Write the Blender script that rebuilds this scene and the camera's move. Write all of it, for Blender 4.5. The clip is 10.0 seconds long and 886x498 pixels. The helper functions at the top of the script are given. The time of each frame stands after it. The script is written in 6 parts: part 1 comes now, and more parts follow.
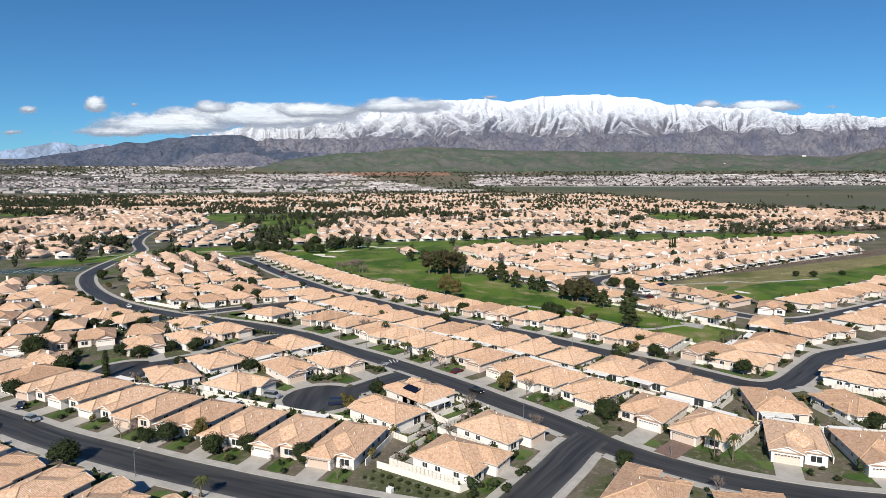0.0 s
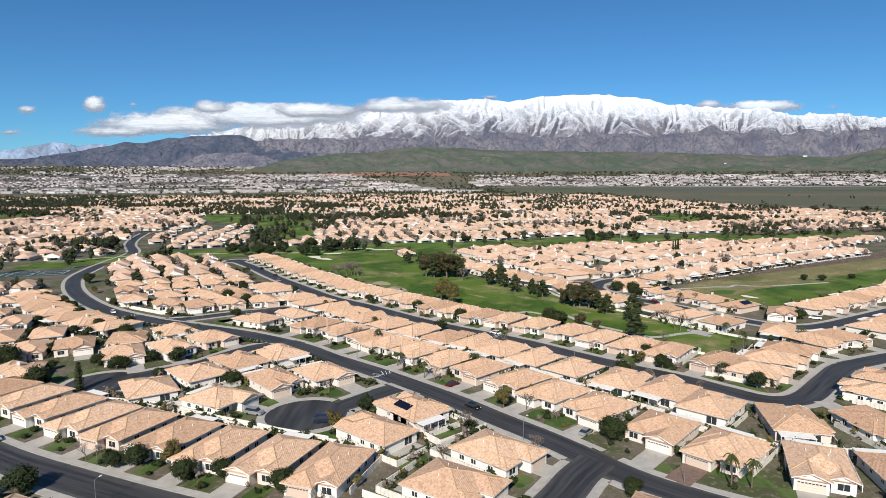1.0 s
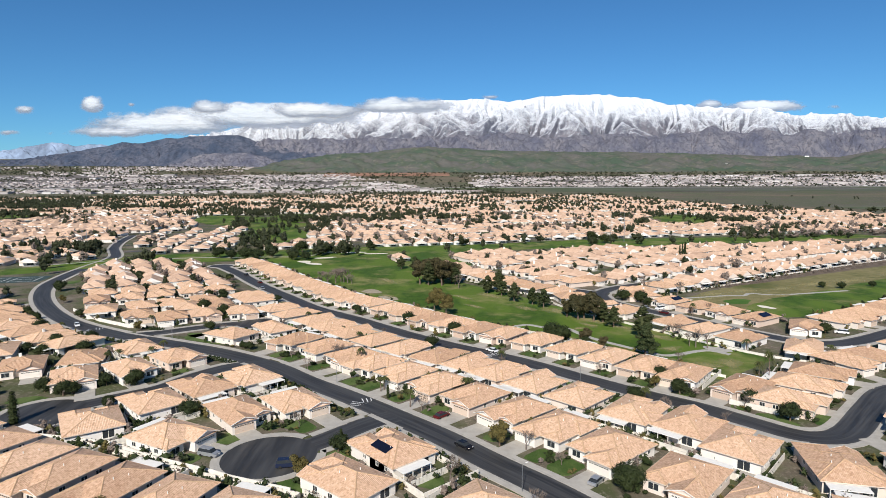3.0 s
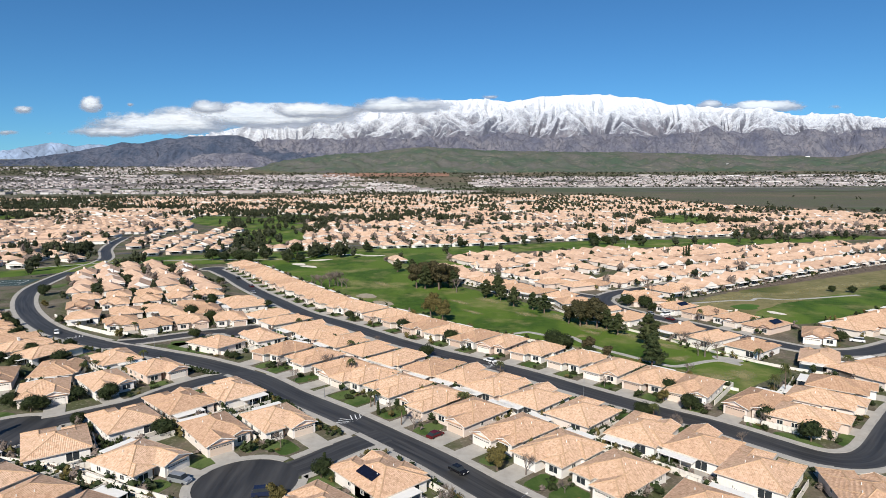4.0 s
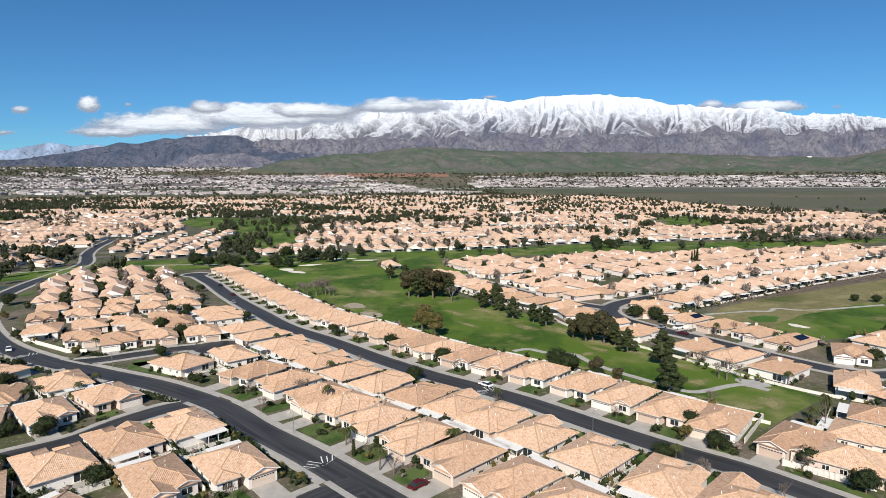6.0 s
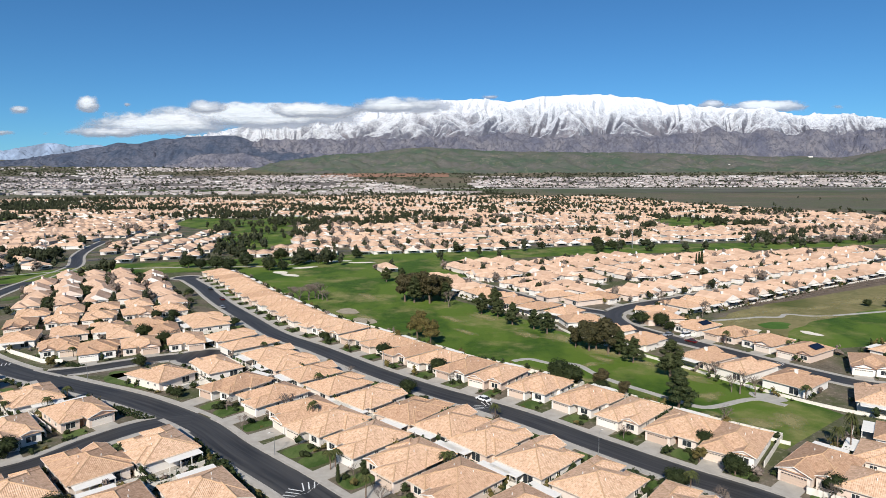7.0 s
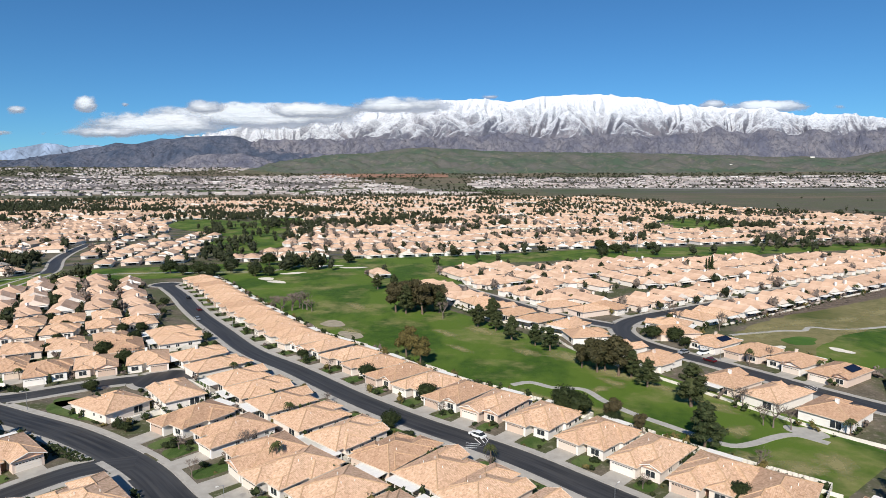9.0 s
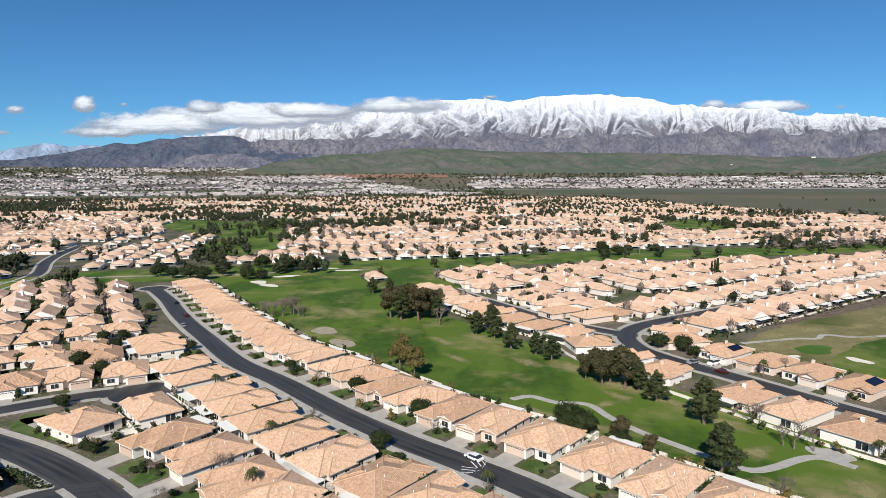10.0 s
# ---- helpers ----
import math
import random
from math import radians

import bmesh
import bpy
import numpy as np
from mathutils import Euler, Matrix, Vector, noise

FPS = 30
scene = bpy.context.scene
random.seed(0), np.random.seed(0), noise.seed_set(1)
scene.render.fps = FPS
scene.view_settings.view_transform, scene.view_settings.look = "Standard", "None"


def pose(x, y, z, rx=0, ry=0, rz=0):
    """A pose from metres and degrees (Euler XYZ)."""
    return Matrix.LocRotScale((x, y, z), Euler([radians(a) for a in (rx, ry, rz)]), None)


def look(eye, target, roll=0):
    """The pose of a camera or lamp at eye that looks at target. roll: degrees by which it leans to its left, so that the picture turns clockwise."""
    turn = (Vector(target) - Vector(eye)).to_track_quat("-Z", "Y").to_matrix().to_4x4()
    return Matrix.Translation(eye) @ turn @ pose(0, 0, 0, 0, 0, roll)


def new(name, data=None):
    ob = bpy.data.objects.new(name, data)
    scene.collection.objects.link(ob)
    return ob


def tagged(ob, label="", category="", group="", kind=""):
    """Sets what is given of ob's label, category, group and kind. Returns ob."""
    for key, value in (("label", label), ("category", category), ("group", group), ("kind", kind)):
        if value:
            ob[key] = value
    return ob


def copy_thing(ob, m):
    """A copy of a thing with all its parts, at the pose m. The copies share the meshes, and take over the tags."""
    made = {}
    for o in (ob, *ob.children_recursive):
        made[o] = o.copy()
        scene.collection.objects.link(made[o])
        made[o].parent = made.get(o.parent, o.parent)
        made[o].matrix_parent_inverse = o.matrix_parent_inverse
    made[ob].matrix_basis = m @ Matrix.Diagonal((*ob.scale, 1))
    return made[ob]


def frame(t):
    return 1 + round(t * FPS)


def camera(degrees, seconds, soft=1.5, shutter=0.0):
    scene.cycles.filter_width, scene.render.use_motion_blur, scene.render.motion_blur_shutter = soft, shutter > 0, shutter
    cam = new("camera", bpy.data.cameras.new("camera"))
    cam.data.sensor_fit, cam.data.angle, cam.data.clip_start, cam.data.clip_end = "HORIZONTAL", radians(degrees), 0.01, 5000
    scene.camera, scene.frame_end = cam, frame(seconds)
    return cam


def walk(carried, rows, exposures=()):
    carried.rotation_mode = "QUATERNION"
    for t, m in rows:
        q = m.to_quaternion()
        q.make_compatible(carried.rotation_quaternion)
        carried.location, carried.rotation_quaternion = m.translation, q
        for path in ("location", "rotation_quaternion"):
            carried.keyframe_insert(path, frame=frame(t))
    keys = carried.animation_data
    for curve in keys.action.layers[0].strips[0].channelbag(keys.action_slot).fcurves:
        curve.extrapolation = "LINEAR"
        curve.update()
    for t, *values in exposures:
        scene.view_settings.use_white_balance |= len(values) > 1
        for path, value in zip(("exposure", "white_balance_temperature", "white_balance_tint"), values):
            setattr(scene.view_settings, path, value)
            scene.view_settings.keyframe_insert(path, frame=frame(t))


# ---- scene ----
cam = camera(73, 10.0, soft=0.7)
PATH = [
    (0, (0.0, 0.0, 60.0), (0.0, 99.362, 48.719), -0.124),
    (2.5, (4.044, 27.863, 60.704), (4.018, 127.233, 49.491), -0.124),
    (5, (7.985, 56.131, 61.322), (7.934, 155.508, 50.176), -0.124),
    (7.5, (11.825, 84.805, 61.854), (11.749, 184.189, 50.776), -0.124),
    (10, (15.563, 113.882, 62.301), (15.461, 213.274, 51.289), -0.124),
]
walk(cam, [(t, look(eye, target, roll)) for t, eye, target, roll in PATH], exposures=[(0, 0.26), (10, 0.26)])

# ---------------------------------------------------------------- light
SUN_AZ, SUN_EL = 194.0, 36.0
world = bpy.data.worlds.new("sky")
scene.world = world
world.use_nodes = True
wn = world.node_tree.nodes
sky = wn.new("ShaderNodeTexSky")
sky.sky_type, sky.sun_disc = "NISHITA", False
sky.sun_elevation, sky.sun_rotation = radians(SUN_EL), radians(SUN_AZ)
sky.altitude, sky.air_density, sky.dust_density, sky.ozone_density = 1500, 1.0, 0.0, 4.0
clear = wn.new("ShaderNodeMix")
clear.data_type, clear.blend_type = "RGBA", "MULTIPLY"
clear.inputs[0].default_value, clear.inputs[7].default_value = 1.0, (0.455, 0.86, 1.10, 1)
world.node_tree.links.new(sky.outputs[0], clear.inputs[6])
world.node_tree.links.new(clear.outputs[2], wn["Background"].inputs[0])
wn["Background"].inputs[1].default_value = 0.074
sun = new("sun", bpy.data.lights.new("sun", "SUN"))
sun.data.energy, sun.data.angle, sun.data.color = 5.0, radians(0.53), (1.0, 0.95, 0.87)
sa, se = radians(SUN_AZ), radians(SUN_EL)
sun.matrix_world = look((math.sin(sa) * math.cos(se) * 500, math.cos(sa) * math.cos(se) * 500, math.sin(se) * 500), (0, 0, 0))


# ---------------------------------------------------------------- materials
class Nodes:
    """A small builder of node materials."""

    def __init__(self, name, rough=0.8, metal=0.0):
        self.mat = bpy.data.materials.new(name)
        self.mat.use_nodes = True
        self.tree = self.mat.node_tree
        self.bsdf = self.tree.nodes["Principled BSDF"]
        self.bsdf.inputs["Roughness"].default_value = rough
        self.bsdf.inputs["Metallic"].default_value = metal
        self.bsdf.inputs["Specular IOR Level"].default_value = 0.25

    def add(self, kind, **values):
        n = self.tree.nodes.new(kind)
        for key, value in values.items():
            n.inputs[key.replace("_", " ")].default_value = value
        return n

    def link(self, a, b):
        self.tree.links.new(a, b)

    def coords(self, which="Object"):
        if which == "World":
            return self.tree.nodes.new("ShaderNodeNewGeometry").outputs["Position"]
        return self.tree.nodes.new("ShaderNodeTexCoord").outputs[which]

    def noise(self, scale, detail=4.0, rough=0.55, vec=None, stretch=None):
        n = self.add("ShaderNodeTexNoise", Scale=scale, Detail=detail, Roughness=rough)
        vec = self.coords("World") if vec is None else vec
        if stretch:
            m = self.tree.nodes.new("ShaderNodeMapping")
            m.inputs["Scale"].default_value = stretch
            self.link(vec, m.inputs["Vector"])
            vec = m.outputs[0]
        self.link(vec, n.inputs["Vector"])
        return n.outputs["Fac"]

    def ramp(self, fac, stops, smooth=False):
        r = self.tree.nodes.new("ShaderNodeValToRGB")
        e = r.color_ramp.elements
        while len(e) < len(stops):
            e.new(0.5)
        for el, (pos, col) in zip(e, stops):
            el.position = pos
            el.color = (*col, 1) if isinstance(col, tuple) else (col, col, col, 1)
        if smooth:
            r.color_ramp.interpolation = "EASE"
        self.link(fac, r.inputs["Fac"])
        return r.outputs["Color"]

    def mix(self, fac, a, b, mode="MIX"):
        m = self.tree.nodes.new("ShaderNodeMix")
        m.data_type, m.blend_type = "RGBA", mode
        for sock, v in ((m.inputs[0], fac), (m.inputs[6], a), (m.inputs[7], b)):
            if isinstance(v, (int, float)):
                sock.default_value = v
            elif isinstance(v, tuple):
                sock.default_value = (*v, 1)
            else:
                self.link(v, sock)
        return m.outputs[2]

    def math(self, op, a, b=0.0):
        m = self.tree.nodes.new("ShaderNodeMath")
        m.operation = op
        for sock, v in ((m.inputs[0], a), (m.inputs[1], b)):
            if isinstance(v, (int, float)):
                sock.default_value = v
            else:
                self.link(v, sock)
        return m.outputs[0]

    def random(self):
        return self.tree.nodes.new("ShaderNodeObjectInfo").outputs["Random"]

    def island(self):
        return self.tree.nodes.new("ShaderNodeNewGeometry").outputs["Random Per Island"]

    def bump(self, height, strength=0.4, distance=0.05):
        b = self.add("ShaderNodeBump", Strength=strength, Distance=distance)
        self.link(height, b.inputs["Height"])
        self.link(b.outputs[0], self.bsdf.inputs["Normal"])

    def done(self, colour):
        if isinstance(colour, tuple):
            self.bsdf.inputs["Base Color"].default_value = (*colour, 1)
        else:
            self.link(colour, self.bsdf.inputs["Base Color"])
        return self.mat


def roof_material(name, vary, faded=0.0):
    """Clay S-tiles: columns run up the slope, courses across it."""
    m = Nodes(name, 0.85)
    uv = m.coords("UV")
    sep = m.tree.nodes.new("ShaderNodeSeparateXYZ")
    m.link(uv, sep.inputs[0])
    col = m.math("SINE", m.math("MULTIPLY", sep.outputs[0], 2 * math.pi / 0.33))
    course = m.math("FRACT", m.math("DIVIDE", sep.outputs[1], 0.42))
    cells = m.tree.nodes.new("ShaderNodeTexWhiteNoise")
    cells.noise_dimensions = "2D"
    comb = m.tree.nodes.new("ShaderNodeCombineXYZ")
    m.link(m.math("FLOOR", m.math("DIVIDE", sep.outputs[0], 0.33)), comb.inputs[0])
    m.link(m.math("FLOOR", m.math("DIVIDE", sep.outputs[1], 0.42)), comb.inputs[1])
    m.link(comb.outputs[0], cells.inputs["Vector"])
    tile = m.ramp(cells.outputs["Value"], [(0.0, (0.50, 0.305, 0.188)), (0.25, (0.63, 0.405, 0.262)), (0.6, (0.68, 0.448, 0.297)), (1.0, (0.79, 0.55, 0.385))])
    stain = m.noise(0.35, 5, 0.6)
    tile = m.mix(m.ramp(stain, [(0.35, 0.0), (0.75, 0.28)]), tile, (0.68, 0.47, 0.31))
    shade = m.ramp(vary(m), [(0.0, (0.74, 0.69, 0.66)), (0.5, (0.98, 0.95, 0.93)), (1.0, (1.06, 1.06, 1.06))])
    tile = m.mix(1.0, tile, shade, "MULTIPLY")
    tile = m.mix(faded, tile, (0.54, 0.40, 0.315))
    gap = m.math("MULTIPLY", m.ramp(course, [(0.0, 0.0), (0.12, 1.0)]), m.ramp(m.math("ADD", m.math("MULTIPLY", col, 0.5), 0.5), [(0.0, 0.35), (0.45, 1.0)]))
    tile = m.mix(m.math("MULTIPLY", m.math("SUBTRACT", 1.0, gap), 0.19), tile, (0.26, 0.15, 0.09))
    m.bump(m.math("ADD", col, m.math("MULTIPLY", course, -1.0)), 0.42, 0.06)
    return m.done(tile)


def plain(name, colour, rough=0.7, spread=0.12, scale=1.2, metal=0.0, bump=0.15, fine=18.0):
    """One paint or stone with blotches at two scales and light relief."""
    m = Nodes(name, rough, metal)
    a, b = m.noise(scale, 4, 0.6), m.noise(fine, 3, 0.6)
    lo, hi = tuple(c * (1 - spread) for c in colour), tuple(min(1, c * (1 + spread)) for c in colour)
    c = m.mix(m.ramp(a, [(0.3, 0.0), (0.7, 1.0)]), lo, hi)
    c = m.mix(m.math("MULTIPLY", m.ramp(b, [(0.35, 0.0), (0.7, 1.0)]), spread), c, tuple(x * 0.6 for x in colour))
    if bump:
        m.bump(b, bump, 0.03)
    return m.done(c)


def wall_material(name, vary):
    m = Nodes(name, 0.85)
    tint = m.ramp(vary(m), [(0.0, (0.78, 0.75, 0.71)), (0.5, (0.76, 0.71, 0.65)), (0.8, (0.72, 0.61, 0.53)), (1.0, (0.66, 0.52, 0.43))])
    dirt = m.ramp(m.noise(0.8, 5, 0.65), [(0.4, 0.0), (0.8, 0.25)])
    c = m.mix(dirt, tint, (0.5, 0.42, 0.34))
    m.bump(m.noise(25, 3), 0.15, 0.02)
    return m.done(c)


def garage_material():
    """Door paint, from off-white to tan, one tone for each door."""
    m = Nodes("garage_paint", 0.55)
    c = m.ramp(m.random(), [(0.0, (0.78, 0.75, 0.70)), (0.4, (0.75, 0.68, 0.60)), (0.7, (0.62, 0.49, 0.39)), (1.0, (0.50, 0.36, 0.28))])
    return m.done(m.mix(m.math("MULTIPLY", m.noise(1.5, 4), 0.2), c, (0.45, 0.38, 0.30)))


def worn_material():
    """Dry turf that thins out to nothing at its ragged rim."""
    m = Nodes("worn_turf", 0.95)
    sep = m.tree.nodes.new("ShaderNodeSeparateXYZ")
    m.link(m.coords("UV"), sep.inputs[0])
    a, b = m.noise(0.35, 5, 0.65), m.noise(2.5, 4, 0.7)
    d = m.math("ADD", sep.outputs[0], m.math("MULTIPLY", m.math("SUBTRACT", a, 0.42), 2.0))
    d = m.math("ADD", d, m.math("MULTIPLY", m.math("SUBTRACT", b, 0.5), 0.5))
    m.link(m.ramp(d, [(0.15, 0.0), (0.9, 0.62)]), m.bsdf.inputs["Alpha"])
    return m.done(m.mix(b, (0.25, 0.23, 0.09), (0.46, 0.39, 0.20)))


def asphalt_material():
    m = Nodes("asphalt", 0.62)
    m.bsdf.inputs["Specular IOR Level"].default_value = 0.5
    uv = m.coords("UV")
    streak = m.noise(1.0, 4, 0.6, uv, (1.1, 0.03, 1))
    patch = m.noise(0.05, 5, 0.6)
    c = m.mix(m.ramp(streak, [(0.40, 0.0), (0.64, 1.0)]), (0.014, 0.0135, 0.0135), (0.060, 0.057, 0.054))
    sep = m.tree.nodes.new("ShaderNodeSeparateXYZ")
    m.link(uv, sep.inputs[0])
    dust = m.math("MULTIPLY", m.ramp(m.math("DIVIDE", m.math("ABSOLUTE", sep.outputs[0]), 4.4), [(0.62, 0.0), (0.95, 0.75)]), m.ramp(m.noise(0.4, 4, 0.6), [(0.3, 0.3), (0.6, 1.0)]))
    c = m.mix(dust, c, (0.105, 0.098, 0.090))
    c = m.mix(m.ramp(patch, [(0.45, 0.0), (0.75, 0.5)]), c, (0.058, 0.055, 0.051))
    grain = m.noise(60, 2)
    c = m.mix(m.math("MULTIPLY", grain, 0.15), c, (0.09, 0.09, 0.09))
    m.bump(grain, 0.2, 0.01)
    return m.done(c)


def foliage(name, dark, mid, light, vary=None):
    m = Nodes(name, 0.75)
    n = m.noise(0.9, 3, 0.6)
    c = m.mix(m.ramp(n, [(0.3, 0.0), (0.7, 1.0)]), dark, mid)
    c = m.mix(m.math("MULTIPLY", m.island(), 0.6), c, light)
    if vary:
        c = m.mix(m.ramp(m.random(), [(0.0, 0.0), (1.0, 0.45)]), c, vary)
    return m.done(c)


def grass_material(name, deep, mid, dry, dry_amount=0.55, scale=0.03):
    m = Nodes(name, 0.95)
    big, med, fine = m.noise(scale, 6, 0.62), m.noise(0.22, 5, 0.65), m.noise(6.0, 3, 0.7)
    broad = m.noise(scale * 0.8, 4, 0.6, None, (1.3, 0.6, 1))
    c = m.mix(m.ramp(med, [(0.3, 0.0), (0.7, 1.0)]), deep, mid)
    c = m.mix(m.ramp(broad, [(0.44, 0.0), (0.54, 0.95)]), c, tuple(k * f for k, f in zip(mid, (1.5, 1.28, 1.8))))
    worn = m.math("MULTIPLY", m.ramp(big, [(dry_amount, 0.0), (dry_amount + 0.16, 1.0)]), m.ramp(med, [(0.35, 0.35), (0.6, 1.0)]))
    c = m.mix(worn, c, dry)
    c = m.mix(m.math("MULTIPLY", m.ramp(fine, [(0.3, 0.0), (0.7, 1.0)]), 0.35), c, tuple(0.45 * k for k in deep))
    m.bump(fine, 0.5, 0.1)
    return m.done(c)


def ground_material():
    """Bare yards close by; fields and brush out on the plain."""
    m = Nodes("earth", 0.95)
    pos = m.coords("World")
    big, med, fine = m.noise(0.012, 5, 0.6, pos), m.noise(0.12, 5, 0.65, pos), m.noise(1.5, 4, 0.7, pos)
    c = m.mix(m.ramp(med, [(0.35, 0.0), (0.65, 1.0)]), (0.105, 0.085, 0.060), (0.20, 0.165, 0.125))
    c = m.mix(m.ramp(m.noise(0.06, 4, 0.6, pos), [(0.44, 0.0), (0.55, 0.9)]), c, (0.060, 0.075, 0.024))
    field = m.mix(m.ramp(big, [(0.35, 0.0), (0.65, 1.0)]), (0.10, 0.085, 0.065), (0.085, 0.10, 0.045))
    field = m.mix(m.ramp(m.noise(0.004, 4, 0.6, pos, (0.35, 1, 1)), [(0.5, 0.0), (0.62, 0.8)]), field, (0.16, 0.12, 0.085))
    sep = m.tree.nodes.new("ShaderNodeSeparateXYZ")
    m.link(pos, sep.inputs[0])
    far = m.ramp(m.math("DIVIDE", sep.outputs[1], 2000.0), [(0.45, 0.0), (0.65, 1.0)])
    c = m.mix(far, c, field)
    c = m.mix(m.ramp(fine, [(0.46, 0.0), (0.6, 0.42)]), c, (0.070, 0.070, 0.038))
    c = m.mix(m.ramp(m.noise(0.7, 4, 0.6, pos), [(0.54, 0.0), (0.66, 0.32)]), c, (0.36, 0.31, 0.25))
    m.bump(fine, 0.4, 0.08)
    return m.done(c)


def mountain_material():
    """Bare rock and brush below, tinted blue-violet for haze; snow above that thins on the steep ribs."""
    m = Nodes("hazed_mountain_rock", 0.9)
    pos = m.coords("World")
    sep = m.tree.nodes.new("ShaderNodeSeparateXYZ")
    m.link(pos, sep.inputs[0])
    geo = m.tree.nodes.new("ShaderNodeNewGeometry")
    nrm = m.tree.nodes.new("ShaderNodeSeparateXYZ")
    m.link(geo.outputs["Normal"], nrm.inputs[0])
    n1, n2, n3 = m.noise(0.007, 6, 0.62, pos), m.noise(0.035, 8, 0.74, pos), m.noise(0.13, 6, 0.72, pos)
    # rock tones carry a blue-violet cast, distance haze put into the colour
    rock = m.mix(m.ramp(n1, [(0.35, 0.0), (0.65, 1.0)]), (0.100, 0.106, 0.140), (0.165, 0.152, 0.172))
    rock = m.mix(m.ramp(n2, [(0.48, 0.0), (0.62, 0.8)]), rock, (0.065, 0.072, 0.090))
    h = m.math("ADD", sep.outputs[2], m.math("MULTIPLY", m.math("SUBTRACT", n2, 0.5), 300.0))
    h = m.math("ADD", h, m.math("MULTIPLY", m.math("SUBTRACT", n1, 0.5), 170.0))
    h = m.math("ADD", h, m.math("MULTIPLY", m.math("SUBTRACT", nrm.outputs[2], 0.68), 260.0))
    west = m.ramp(m.math("DIVIDE", sep.outputs[0], -1500.0), [(0.0, 0.0), (0.9, 1.0)])
    h = m.math("ADD", h, m.math("MULTIPLY", west, 130.0))
    snow = m.ramp(m.math("DIVIDE", h, 1000.0), [(0.35, 0.0), (0.44, 0.6), (0.60, 0.97)])
    bare = m.math("MULTIPLY", m.ramp(n3, [(0.47, 0.0), (0.60, 0.85)]), m.ramp(m.math("DIVIDE", h, 1000.0), [(0.40, 1.0), (0.66, 0.13)]))
    snow = m.math("MULTIPLY", snow, m.math("SUBTRACT", 1.0, bare))
    c = m.mix(snow, rock, (0.68, 0.71, 0.76))
    m.bump(n2, 0.8, 14.0)
    return m.done(c)


def varied(name, a, b, c):
    """One of a range of dull colours for each small building."""
    m = Nodes(name, 0.85)
    k = m.ramp(m.island(), [(0.0, a), (0.5, b), (1.0, c)])
    return m.done(m.mix(m.math("MULTIPLY", m.noise(0.05, 4), 0.35), k, tuple(0.6 * x for x in b)))


def hill_material():
    m = Nodes("hazed_green_hill", 0.95)
    pos = m.coords("World")
    a, b, f = m.noise(0.0035, 5, 0.6, pos, (1, 2.5, 2)), m.noise(0.02, 6, 0.65, pos), m.noise(0.09, 4, 0.7, pos)
    # green and brown dulled with extra blue to paint in the haze
    c = m.mix(m.ramp(a, [(0.40, 0.0), (0.58, 1.0)]), (0.056, 0.082, 0.056), (0.104, 0.099, 0.090))
    c = m.mix(m.ramp(b, [(0.5, 0.0), (0.66, 0.8)]), c, (0.070, 0.084, 0.050))
    lines = m.math("ABSOLUTE", m.math("SUBTRACT", m.noise(0.006, 3, 0.5, pos, (1, 2, 3)), 0.5))
    c = m.mix(m.ramp(lines, [(0.0, 0.55), (0.012, 0.0)]), c, (0.20, 0.17, 0.13))
    c = m.mix(m.ramp(f, [(0.58, 0.0), (0.7, 0.7)]), c, (0.026, 0.032, 0.020))
    m.bump(b, 0.5, 6.0)
    return m.done(c)


def field_material(name, dull, green):
    """Fallow land in broad strips, some of it greened over."""
    m = Nodes(name, 0.95)
    pos = m.coords("World")
    a, b, f = m.noise(0.0022, 4, 0.6, pos, (0.5, 2.4, 1)), m.noise(0.012, 5, 0.65, pos, (0.5, 1.6, 1)), m.noise(0.08, 4, 0.7, pos)
    c = m.mix(m.ramp(a, [(0.44, 0.0), (0.54, 1.0)]), dull, green)
    c = m.mix(m.ramp(b, [(0.46, 0.0), (0.66, 0.7)]), c, tuple(1.45 * k for k in dull))
    c = m.mix(m.ramp(f, [(0.56, 0.0), (0.68, 0.6)]), c, tuple(0.5 * k for k in green))
    return m.done(c)


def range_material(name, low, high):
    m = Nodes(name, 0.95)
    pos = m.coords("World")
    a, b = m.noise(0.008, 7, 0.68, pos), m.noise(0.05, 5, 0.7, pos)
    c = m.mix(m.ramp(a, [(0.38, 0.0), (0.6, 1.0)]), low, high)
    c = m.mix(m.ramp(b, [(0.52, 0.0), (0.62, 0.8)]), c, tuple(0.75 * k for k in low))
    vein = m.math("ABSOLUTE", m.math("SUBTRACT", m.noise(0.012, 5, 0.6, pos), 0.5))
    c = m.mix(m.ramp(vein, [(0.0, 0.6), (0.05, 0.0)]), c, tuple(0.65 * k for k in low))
    m.bump(b, 0.6, 8.0)
    return m.done(c)


